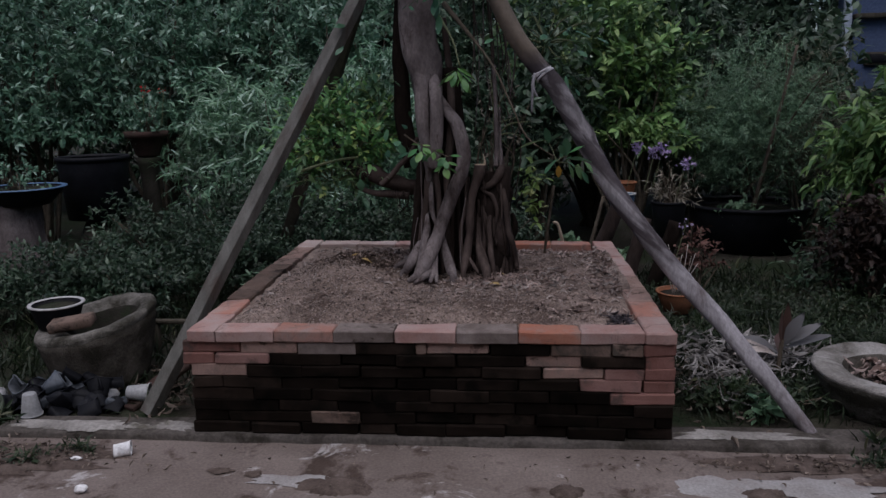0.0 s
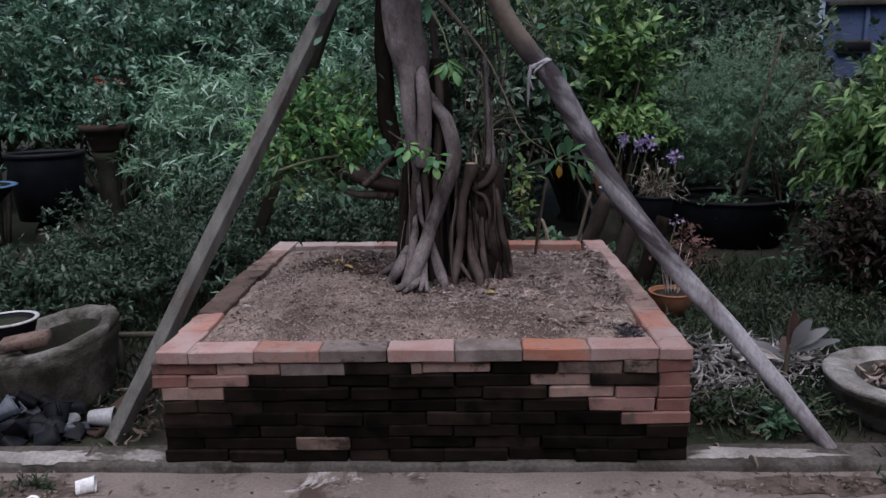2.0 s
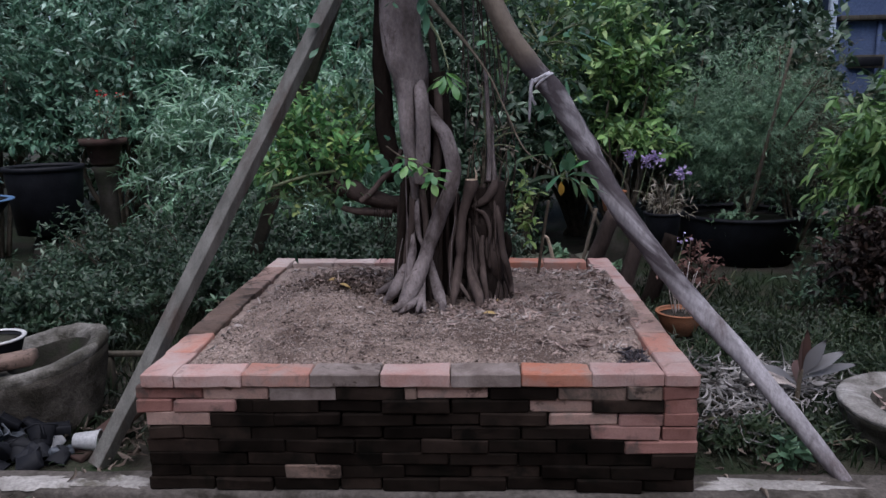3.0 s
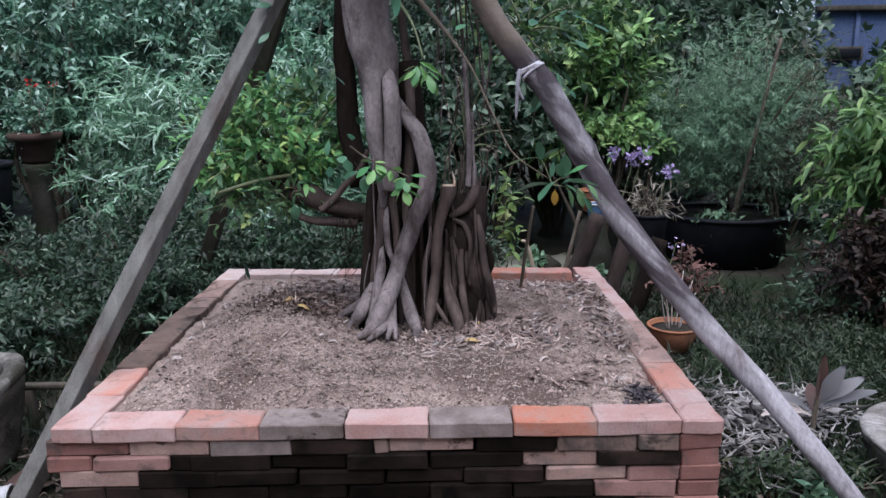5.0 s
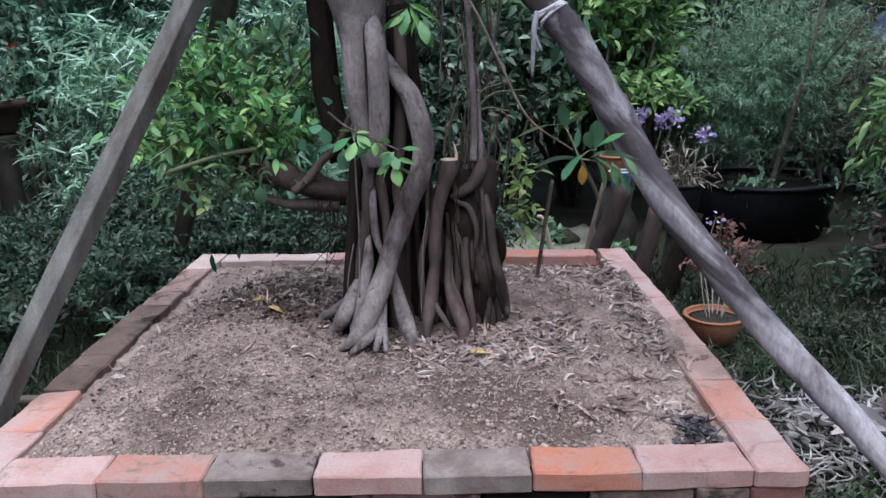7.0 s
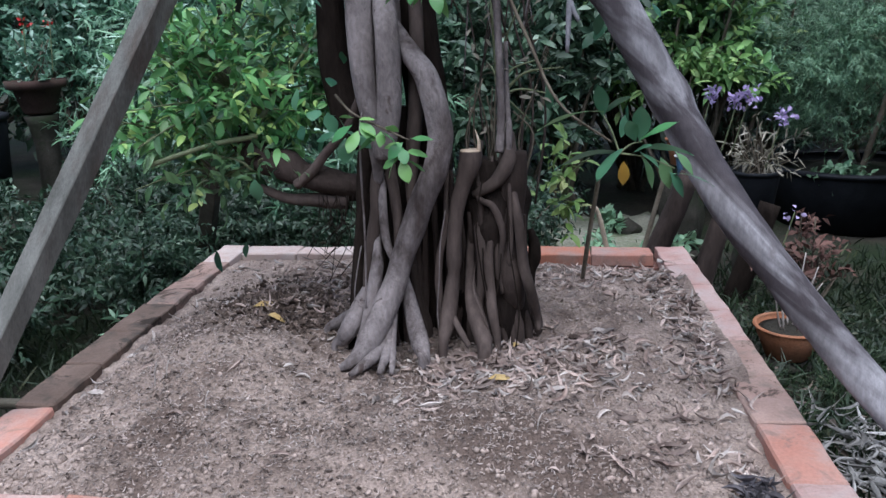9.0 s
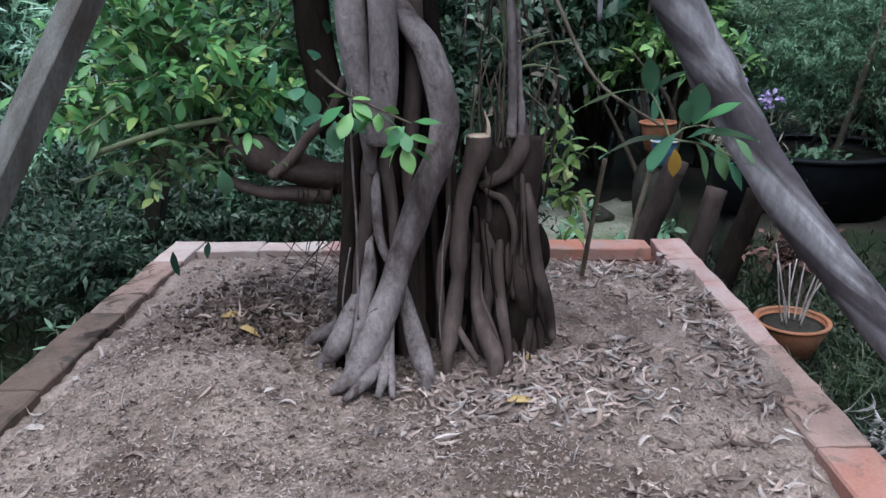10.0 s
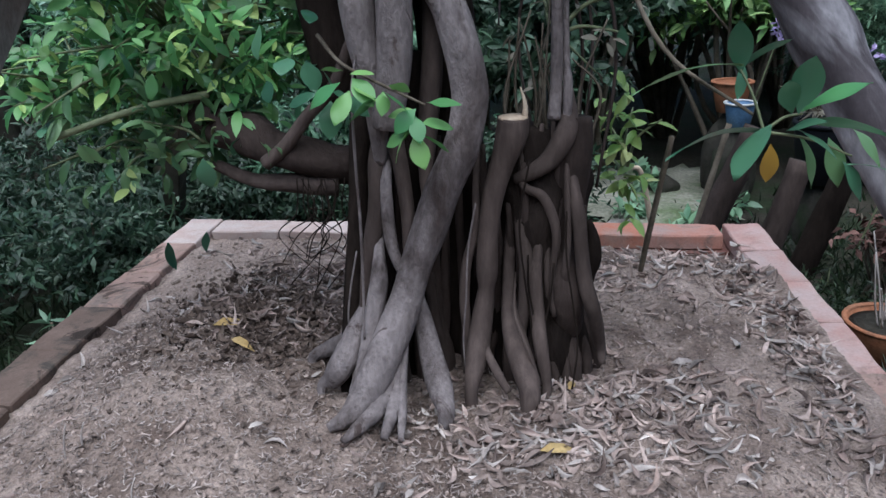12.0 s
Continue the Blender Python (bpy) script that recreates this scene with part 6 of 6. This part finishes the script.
litter("husk_heap", "broad bleached dry husks heaped beside the pole", [(1.19, 3.05, 0.08, 0.09, 40), (1.32, 3.10, 0.08, 0.07, 36)], M_COIR, 17, 0.11, 0.017, height=earth, lift=0.05)
tube_branch = tube("dead_branch", [(0.66, 4.5, 0.02, 0.012), (0.62, 4.48, 0.2, 0.012), (0.57, 4.46, 0.40, 0.010), (0.54, 4.45, 0.43, 0.008)], M_CUT, sides=7, seed=3)
tagged(tube_branch, "bare pale dead branch stuck in the earth", "branch")

lump("boulder", "dark stone under the black flower pot", (1.29, 4.82, 0.1), (0.075, 0.08, 0.19), M_DAMPSHADE, 9)
pot("flower_pot", "black plastic pot with purple flowers on a stone", (1.285, 4.8, 0.27), 0.08, 0.108, 0.235, M_BLACKPOT, 0.006, soil_mat=M_EARTH)
shrub("flowering_plant", "thin pale-stemmed plant in the black pot", (1.285, 4.8, 0.46), (0.17, 0.14, 0.27), 44, 6, 0.055, 0.007, L_PALE, 120, 0.3, category="plant", stems=30, twig_len=0.12, up=0.8)


def flower(at, material, seed, size=0.028, n=14, label="", name="purple_flower", dx=-0.05):
    """A flower head of loose petals on a thin stalk."""
    rng = np.random.default_rng(seed)
    ob = thing(name, label, "flower", at)
    d = unit(rng.normal(size=(n, 3)) + (0, -0.5, 0.3))
    from_mesh(leaf_mesh("petals", d * 0.012 + rng.normal(size=(n, 3)) * 0.014, d, unit(rng.normal(size=(n, 3)) + (0, 0, 1)), size, size * 0.8, 0.2, shape=FINE_LEAF), "petals", material, ob)
    tube("stalk", [(dx, 0.03, -0.24, 0.003), (dx * 0.4, 0.01, -0.1, 0.003), (0, 0, 0, 0.0025)], M_GREENSTEM, ob, sides=5, rough=0)
    return ob


for k, p in enumerate(((1.368, 4.75, 0.742), (1.225, 4.75, 0.832), (1.067, 4.75, 0.842), (1.175, 4.75, 0.81))):
    flower(p, M_PETAL, 50 + k, 0.024, 40, "cluster of pale purple flowers on a thin stalk")
flower((1.25, 4.15, 0.47), M_PETAL, 58, 0.022, 8, "small mauve flower on a thin stalk")
shrub("dry_plant", "dry reddish-brown plant behind the planter", (1.31, 4.2, GROUND), (0.15, 0.13, 0.43), 58, 7, 0.036, 0.016, M_DRYRED, 121, 0.4, category="plant", stems=26, twig_len=0.1, low=-0.1)
pot("flower_pot", "small blue glazed pot with a white rim in the garden", (1.075, 5.2, 0.385), 0.045, 0.062, 0.12, M_BLUEGLAZE, 0.006, rim_mat=M_RIM)
lump("boulder", "dark stone under the small white-rimmed pot", (1.075, 5.22, 0.14), (0.09, 0.10, 0.25), M_DAMPSHADE, 10)
pot("flower_pot", "orange terracotta pot in the garden", (1.09, 5.42, 0.42), 0.06, 0.085, 0.14, M_TERRA, 0.008)
lump("boulder", "dark stone under the terracotta pot", (1.09, 5.44, 0.16), (0.10, 0.10, 0.27), M_DAMPSHADE, 11)
pot("planting_tub", "wide black planting tub with a feathery tree", (2.06, 5.75, GROUND - 0.01), 0.37, 0.43, 0.33, M_BLACKPOT, 0.012, soil_mat=M_DAMPSHADE)

# pots at the left of the garden
ped = thing("pedestal_pot", "old dark terracotta pot on a pedestal with a red-flowered plant", "pot", (-2.325, 5.2, GROUND))
part("pedestal", lathe([(0.10, -0.03), (0.105, 0.03), (0.08, 0.08), (0.065, 0.35), (0.06, 0.60), (0.075, 0.72), (0.09, 0.76), (0.03, 0.77)], 28), M_DAMPSHADE, ped, "turned dark pedestal")
part("bowl", lathe([(0.07, 0.77), (0.085, 0.785), (0.118, 0.90), (0.148, 0.91), (0.152, 0.95), (0.132, 0.95), (0.11, 0.88), (0.02, 0.86)], 32), M_TERRADARK, ped)
shrub("red_flower_plant", "leafy potted plant with red flowers on the pedestal", (-2.32, 5.2, 0.90), (0.20, 0.18, 0.38), 45, 7, 0.05, 0.02, L_HEDGE, 130, 0.4, category="plant", stems=12, twig_len=0.1, up=0.7)
for k, p in enumerate(((-2.25, 5.08, 1.265), (-2.12, 5.1, 1.26))):
    flower(p, M_REDPETAL, 60 + k, 0.024 if k == 0 else 0.014, 9, "red flower of the potted plant", "red_flower")
pot("square_tub", "large black planting tub among the shrubs", (-2.53, 4.82, 0.42), 0.19, 0.225, 0.42, M_BLACKPOT, 0.01, soil_mat=M_EARTH)
lump("boulder", "dark stone block under the black tub", (-2.50, 4.82, 0.18), (0.20, 0.18, 0.27), M_DAMPSHADE, 15)
lg = tube("tree_stump", [(-2.75, 4.25, 0.0, 0.20), (-2.75, 4.25, 0.3, 0.165), (-2.76, 4.25, 0.60, 0.15)], M_BARK, sides=20, steps=8, rough=0.14, seed=50)
tagged(lg, "weathered tree stump carrying a blue bowl", "stump")
pot("blue_bowl", "wide blue-rimmed bowl with a small plant on the stump", (-2.67, 4.25, 0.59), 0.15, 0.24, 0.11, M_BLACKPOT, 0.010, soil_mat=M_EARTH, rim_mat=M_BLUEGLAZE)
shrub("bonsai", "small leafy plant in the blue bowl", (-2.72, 4.25, 0.66), (0.26, 0.2, 0.24), 50, 7, 0.03, 0.014, L_HEDGE, 131, 0.4, category="plant", stems=10, twig_len=0.1)

# ---- shrubs and hedges ----
GR = "garden shrubs"
lb_weed = "low feathery green undergrowth on the damp earth"
for k, (x, y, rx, ry, h, tw) in enumerate(((-1.72, 3.68, 0.38, 0.33, 0.42, 300), (-2.1, 3.7, 0.40, 0.35, 0.45, 330), (-1.25, 4.05, 0.40, 0.35, 0.55, 380), (-1.85, 4.25, 0.45, 0.35, 0.62, 420),
                                           (-0.95, 4.6, 0.45, 0.35, 0.62, 420), (-0.35, 4.65, 0.45, 0.35, 0.58, 380), (-2.5, 3.6, 0.4, 0.4, 0.4, 280), (-1.45, 4.65, 0.45, 0.4, 0.72, 420), (0.15, 4.8, 0.4, 0.35, 0.5, 300))):
    shrub("undergrowth", lb_weed, (x, y, GROUND), (rx, ry, h), tw, 14, 0.036, 0.0125, L_LOW, 200 + k, 0.25, category="undergrowth", twig_len=0.16, low=-0.5, up=0.5, group="undergrowth")
lb_curl = "shrub with narrow pale curling leaves"
for k, (x, y, rx, ry, h, tw) in enumerate(((-1.35, 5.3, 0.55, 0.45, 1.42, 800), (-0.65, 5.35, 0.50, 0.45, 1.45, 700), (-1.85, 5.5, 0.45, 0.4, 1.35, 550), (-0.85, 5.0, 0.4, 0.35, 1.1, 420))):
    shrub("curly_shrub", lb_curl, (x, y, GROUND), (rx, ry, h), tw, 14, 0.042, 0.0115, L_CURL, 230 + k, 0.45, droop=0.4, curl=1.5, fine="long", group=GR, twig_len=0.22, wild=0.6, rise=0.3)
lb_hedge = "tall dark green hedge shrub with small glossy leaves"
for k, (x, y, rx, ry, h, tw) in enumerate(((-3.6, 5.9, 0.75, 0.6, 2.3, 1150), (-2.7, 6.2, 0.8, 0.6, 2.5, 1250), (-1.7, 6.5, 0.8, 0.6, 2.6, 1250), (-0.8, 6.4, 0.7, 0.6, 2.5, 1100), (0.1, 6.3, 0.7, 0.55, 2.4, 1050),
                                           (-4.5, 5.5, 0.75, 0.6, 2.2, 800))):
    shrub("hedge_shrub", lb_hedge, (x, y, GROUND), (rx, ry, h), tw, 13, 0.062, 0.022, L_DARK if x > 0 else L_HEDGE, 250 + k, 0.5, group=GR, fine=False, twig_len=0.24, whorl=0.35, wild=0.9, low=-0.24 if x < -2.4 else -0.75)
lb_right = "dense broad-leaved green shrub behind the planter"
for k, (x, y, rx, ry, h, tw, m) in enumerate(((0.5, 5.8, 0.5, 0.4, 1.9, 330, L_DARK), (1.3, 6.1, 0.55, 0.4, 2.1, 620, L_FIG), (1.2, 5.75, 0.4, 0.3, 1.95, 150, L_BRIGHT), (0.2, 5.5, 0.35, 0.3, 1.4, 130, L_DARK), (1.0, 6.6, 0.7, 0.5, 2.5, 700, L_BRIGHT), (1.75, 6.8, 0.7, 0.5, 2.3, 800, L_DARK))):
    shrub("broadleaf_shrub", lb_right, (x, y, GROUND), (rx, ry, h), tw, 11, 0.075, 0.032, m, 270 + k, 0.45, group=GR, fine=True, twig_len=0.26, low=-0.22, stems=12)
for k, (x, y, z, rx, ry, h, tw, m) in enumerate(((2.08, 5.70, 0.36, 0.62, 0.42, 1.16, 1500, L_FERN), (2.45, 5.7, GROUND, 0.45, 0.4, 1.55, 480, L_RUST), (1.72, 6.1, GROUND, 0.35, 0.3, 1.45, 360, L_FERN))):
    shrub("feathery_tree", ("soft feathery grey-green tree with fine needles in a tub", "soft feathery brownish shrub with fine needles", "soft feathery grey-green shrub with fine needles")[k], (x, y, z), (rx, ry, h), tw, 26, 0.036, 0.0042, m, 290 + k, 0.2, group="feathery trees", twig_len=0.26, up=0.35, low=-0.75 if k == 0 else -0.35, category="small tree", stems=3, wild=0.55)
tube("trunk", [(-0.06, -0.16, -0.10, 0.016), (-0.03, -0.22, 0.15, 0.014), (0.04, -0.28, 0.60, 0.012), (0.16, -0.24, 1.12, 0.009)], M_STEM, bpy.data.objects["feathery_tree"], sides=8)
for k, (x, y, rx, ry, h, tw) in enumerate(((2.66, 4.55, 0.52, 0.4, 0.95, 620), (3.05, 4.8, 0.5, 0.4, 1.1, 460))):
    shrub("bright_shrub", "bright yellow-green shrub with drooping pointed leaves", (x, y, 0.42), (rx, ry, h), tw, 12, 0.075, 0.025, L_BRIGHT, 300 + k, 0.5, droop=0.8, curl=0.4, fine=True, group=GR, low=-0.6, stems=12)
    tube("trunk", [(0, 0, -0.42, 0.025), (0.02, 0, 0.1, 0.02), (0, 0.02, 0.4, 0.014)], M_STEM, [o for o in bpy.data.objects if o.name.startswith("bright_shrub")][-1], sides=8)
for k, (x, y, rx, ry, h, tw) in enumerate(((2.15, 4.35, 0.3, 0.3, 0.3, 80), (2.5, 4.1, 0.4, 0.3, 0.45, 130), (2.55, 5.0, 0.35, 0.3, 0.6, 200), (3.0, 4.0, 0.4, 0.4, 0.6, 200))):
    shrub("undergrowth", "dark low undergrowth below the shrubs", (x, y, GROUND), (rx, ry, h), tw, 9, 0.045, 0.016, L_DARK, 310 + k, 0.3, category="undergrowth", low=-0.4, group="undergrowth")
for k, (x, y, rx, ry, h, tw) in enumerate(((1.55, 3.9, 0.3, 0.25, 0.10, 150), (1.95, 3.85, 0.3, 0.3, 0.14, 170), (2.35, 3.6, 0.35, 0.3, 0.16, 170), (1.85, 3.35, 0.25, 0.22, 0.09, 120), (1.2, 4.05, 0.2, 0.15, 0.10, 80), (2.3, 3.0, 0.3, 0.3, 0.14, 150))):
    shrub("undergrowth", "low mossy weeds on the damp earth", (x, y, GROUND), (rx, ry, h), tw, 9, 0.026, 0.008, L_WEED, 360 + k, 0.2, category="undergrowth", low=-0.4, group="undergrowth", stems=0)
for k, (x, y, rx, ry, h, tw) in enumerate(((-5.2, 7.6, 1.2, 0.8, 3.4, 1100), (-6.2, 9.5, 1.6, 0.8, 5.0, 900), (-3.4, 9.8, 1.6, 0.8, 5.0, 900), (-3.4, 8.0, 1.3, 0.8, 3.6, 1300), (-1.6, 8.1, 1.2, 0.8, 3.6, 1300), (0.2, 8.0, 1.2, 0.8, 3.5, 1300), (1.9, 8.0, 1.0, 0.8, 3.2, 1100), (2.9, 7.1, 0.6, 0.6, 1.75, 500), (3.7, 6.2, 0.7, 0.6, 1.45, 450), (4.4, 7.4, 0.8, 0.6, 1.6, 400), (5.2, 9.5, 1.2, 0.9, 4, 500), (3.2, 10.5, 1.6, 0.9, 5.0, 1700))):
    shrub("tall_hedge", "tall dark trees closing the garden at the back", (x, y, GROUND), (rx, ry, h), tw, 14, 0.11, 0.045, L_DARK, 330 + k, 0.45, group="trees at the back", twig_len=0.4)

L_COPPER = leaf_material("copper_brown_leaf", (0.012, 0.008, 0.006), (0.042, 0.026, 0.019), (0.12, 0.08, 0.06), 0.07, rough=0.55)
shrub("copper_shrub", "dark reddish-brown leafy shrub on the damp earth", (2.27, 4.12, GROUND), (0.34, 0.28, 0.66), 330, 11, 0.045, 0.018, L_COPPER, 341, 0.25, group=GR, fine=True, stems=16, twig_len=0.16, low=-0.6, up=0.4)
shrub("copper_shrub", "dark reddish-brown leafy shrub on the damp earth", (2.75, 4.0, GROUND), (0.34, 0.28, 0.66), 260, 11, 0.045, 0.018, L_COPPER, 342, 0.25, group=GR, fine=True, stems=16, twig_len=0.16, low=-0.6, up=0.4)
shrub("tall_hedge", "tall dark trees closing the garden at the back", (2.75, 8.6, GROUND), (0.75, 0.6, 3.6), 900, 14, 0.11, 0.045, L_DARK, 351, 0.4, group="trees at the back", twig_len=0.4)

# tree out of view, added so its crown shades the right-hand corner
shade_tree = thing("garden_tree", "unseen leafy tree added to shade the corner beside the planter", "tree", (3.15, 3.3, GROUND))
tube("trunk", [(0, 0, -0.02, 0.07), (-0.03, 0, 1.0, 0.055), (-0.15, 0.02, 1.9, 0.045), (-0.45, 0.05, 2.6, 0.03)], M_DARKBARK, shade_tree, sides=12)
for k, (bx, by, bz) in enumerate(((-1.3, 0.3, 3.0), (-0.9, -0.5, 3.2), (-0.3, 0.6, 3.3), (-0.7, 0.8, 3.0), (0.2, -0.2, 3.3))):
    tube("limb", [(-0.15, 0.02, 1.9, 0.035), ((bx - 0.3) / 2, by / 2, 2.45, 0.022), (bx, by, bz, 0.008)], M_DARKBARK, shade_tree, sides=8, seed=k)
_g = np.random.default_rng(77)
_d = unit(_g.normal(size=(520, 3)))
_c = (_d * (0.35 + 0.65 * _g.random((520, 1)) ** 0.5)) * (0.85, 0.72, 0.40) + (-1.15, -0.05, 3.0)
_c = np.repeat(_c, 10, 0) + _g.normal(size=(5200, 3)) * 0.07
from_mesh(leaf_mesh("crown", _c, _g.normal(size=(5200, 3)), unit(_g.normal(size=(5200, 3)) * 0.5 + (0, 0, 1)), 0.10, 0.05, 0.25, shape=FINE_LEAF), "crown", L_DARK, shade_tree)

# house far behind
house = thing("house", "blue-grey house wall with a pale post beyond the garden", "house", (3.70, 8.4, GROUND))
part("wall", box(3.2, 0.25, 3.2, 0.01, (1.6, 0, 1.6)), M_HOUSE, house)
part("post", box(0.07, 0.06, 3.2, 0.006, (-0.01, -0.155, 1.6)), M_FRAME, house, "pale corner post")
part("ledge", box(3.1, 0.10, 0.05, 0.006, (1.60, -0.175, 1.86)), M_BEAMDARK, house, "dark ledge across the wall")
part("post", box(0.04, 0.04, 0.62, 0.004, (0.46, -0.147, 1.52)), M_HOUSE, house, "plain mullion")
wf = part("window", box(0.34, 0.05, 0.13, 0.004, (0.36, -0.15, 1.44)), M_BEAMDARK, house, "dark window frame")
part("pane", box(0.29, 0.02, 0.09, 0.002, (0.36, -0.175, 1.44)), M_BLACKPOT, wf, "dark pane")
part("roof", box(3.8, 1.4, 0.08, 0.01, (1.6, -0.1, 3.24)), M_BEAMDARK, house)

# ---- the planter's bricks ----
planter = thing("brick_planter", "square planter of dry-stacked old red bricks, many front bricks near-black", "planter", (0, 0, 0))
BRICKS = {}


def brick_mesh(length, width, height, variant, worn=False):
    key = (round(length, 3), round(width, 3), variant, worn)
    if key not in BRICKS:
        bm = box(length, width, height * (1 - 0.012 * (variant % 4)), 0.0028 + 0.0010 * (variant % 3))
        if worn:
            bmesh.ops.subdivide_edges(bm, edges=[e for e in bm.edges if e.calc_length() > 0.06], cuts=3, use_grid_fill=True)
        for v in bm.verts:
            if worn:
                v.co += Vector([0.0026 * noise.noise(v.co * 45 + Vector((variant * 11 + a * 5, length * 70, a))) for a in range(3)])
            v.co += Vector([(0.0032 if worn else 0.006) * noise.noise(v.co * 14 + Vector((variant * 7 + a * 3, length * 50, a))) for a in range(3)])
        me = bpy.data.meshes.new("brick")
        bm.to_mesh(me)
        bm.free()
        me.materials.append(M_PINK)
        BRICKS[key] = me
    return BRICKS[key]


_b = random.Random(8)


def lay(x, y, z, length, along_y, material, jitter=1.0, turn=0.0):
    ob = new("brick", brick_mesh(length - 0.003, BW, BH, _b.randrange(7), z > TOP - BH))
    ob.parent = planter
    ob.location = (x + _b.uniform(-.002, .002) * jitter, y + _b.uniform(-.003, .003) * jitter, z + _b.uniform(-.001, .001) * jitter)
    ob.rotation_euler = (_b.uniform(-.008, .008) * jitter, _b.uniform(-.006, .006) * jitter, (math.pi / 2 if along_y else 0) + turn + _b.uniform(-.012, .012) * jitter)
    ob.material_slots[0].link = "OBJECT"
    ob.material_slots[0].material = material
    return ob


def left_edge(y):
    return -0.822 - 0.025 * soft(2.35, 3.1, y)


def right_edge(y):
    return 0.818 - 0.008 * soft(3.4, 3.9, y)


def back_edge(x):
    return 3.948 - 0.036 * (x + 0.845)


XL, XR = -0.822, 0.818
# coping
cz = TOP - BH / 2
xs = [XL + 0.10 + (XR - XL - 0.2) * k / 7 for k in range(8)]
for k, m in enumerate((M_PINK, M_SALMON, M_GREY, M_PINK, M_GREY, M_ORANGE, M_PINK)):
    lay((xs[k] + xs[k + 1]) / 2, PY0 + BW / 2, cz, xs[k + 1] - xs[k], False, m)
for k, m in enumerate((M_BLEACHED, M_BLEACHED, M_PINK, M_TAN, M_ORANGE, M_ORANGE, M_SALMON)):
    x = (xs[k] + xs[k + 1]) / 2 - 0.02
    lay(x, back_edge(x) - BW / 2, cz, xs[k + 1] - xs[k], False, m, turn=-0.036)
for side, mats in ((-1, (M_PINK, M_SALMON, M_BROWN, M_BROWN, M_BROWN, M_TAN, M_TAN, M_BLEACHED)), (1, (M_PINK, M_SALMON, M_TAN, M_TAN, M_PINK, M_PINK, M_PINK, M_PINK))):
    step = ((3.948 if side < 0 else 3.89) - PY0) / 8
    for k, m in enumerate(mats):
        y = PY0 + (k + 0.5) * step
        x = left_edge(y) + BW / 2 if side < 0 else right_edge(y) - BW / 2
        lay(x, y, cz + (0.003 if side < 0 and k > 1 else 0), step, True, m, turn=(0.025 if side < 0 and 0 < k < 4 else 0))
# courses below
OUT = (0.024, 0.026, 0.0, -0.004, 0.0, 0.0, 0.004, 0.004)
# the front's old bricks, course by course from the top: where each begins, and of what kind it is
_A, _B, _C, _D, _E, _F, _G = M_RED, M_TAN, M_GREY, M_HALFBLACK, M_BLACK, M_BROWN, M_DULLPINK
FRONT = (
    ((-0.640, -0.440, -0.240, -0.034, 0.006, 0.214, 0.414, 0.614, 0.716), (_A, _B, _C, _D, _F, _B, _E, _F, _F, _A)),
    ((-0.735, -0.541, -0.490, -0.291, -0.10, 0.10, 0.330, 0.516, 0.723), (_A, _G, _D, _D, _E, _D, _E, _B, _D, _A)),
    ((-0.623, -0.427, -0.224, -0.008, 0.188, 0.388, 0.590, 0.722), (_B, _D, _D, _E, _D, _D, _B, _G, _A)),
    ((-0.707, -0.500, -0.300, -0.100, 0.105, 0.310, 0.512, 0.714), (_D, _D, _E, _E, _E, _D, _E, _G, _A)),
    ((-0.600, -0.400, -0.190, 0.010, 0.210, 0.410, 0.607), (_D, _E, _D, _E, _D, _E, _E, _A)),
    ((-0.720, -0.515, -0.310, -0.110, 0.095, 0.300, 0.500, 0.690), (_E, _E, _D, _E, _D, _E, _E, _E, _D)),
    ((-0.700, -0.403, -0.231, -0.040, 0.160, 0.365, 0.570, 0.760), (_E, _E, _F, _E, _E, _D, _E, _E, _E)),
    ((-0.620, -0.440, -0.240, -0.110, 0.060, 0.265, 0.470, 0.665), (_E, _D, _E, _D, _E, _D, _E, _E, _D)),
)

for c in range(8):
    z = TOP - COURSE * (c + 1.5)
    x0, x1 = XL - OUT[c], XR + 0.004 - 0.004 * (c % 2)
    cuts = (x0, *FRONT[c][0], x1)
    for a, b, m in zip(cuts, cuts[1:], FRONT[c][1]):
        lay((a + b) / 2, PY0 + 0.009 + BW / 2 + _b.uniform(-.006, .006), z, b - a, False, m, 1.4)
    for k in range(8):
        step = (3.9 - PY0 - 0.20) / 8
        yy = PY0 + 0.115 + (k + 0.5) * step
        lay(right_edge(yy) - BW / 2 - 0.002, yy, z, step, True, (M_RED, M_BROWN, M_TAN)[_b.randrange(3)] if c < 4 else M_HALFBLACK)
        lay(left_edge(yy) + BW / 2 + 0.002, yy, z, step, True, (M_RED, M_BROWN, M_HALFBLACK)[_b.randrange(3)])
        if c < 3:
            x = -0.72 + (k + 0.5) * 1.44 / 8
            lay(x, back_edge(x) - 0.008 - BW / 2, z, 0.18, False, M_RED if k > 3 else M_BROWN, turn=-0.036)
part("backing", box(1.50, 1.47, TOP - 0.1, 0.0, (-0.005, 3.10, (TOP - 0.06) / 2)), M_EARTH, planter, "dark earth packed behind the bricks", smooth=False)
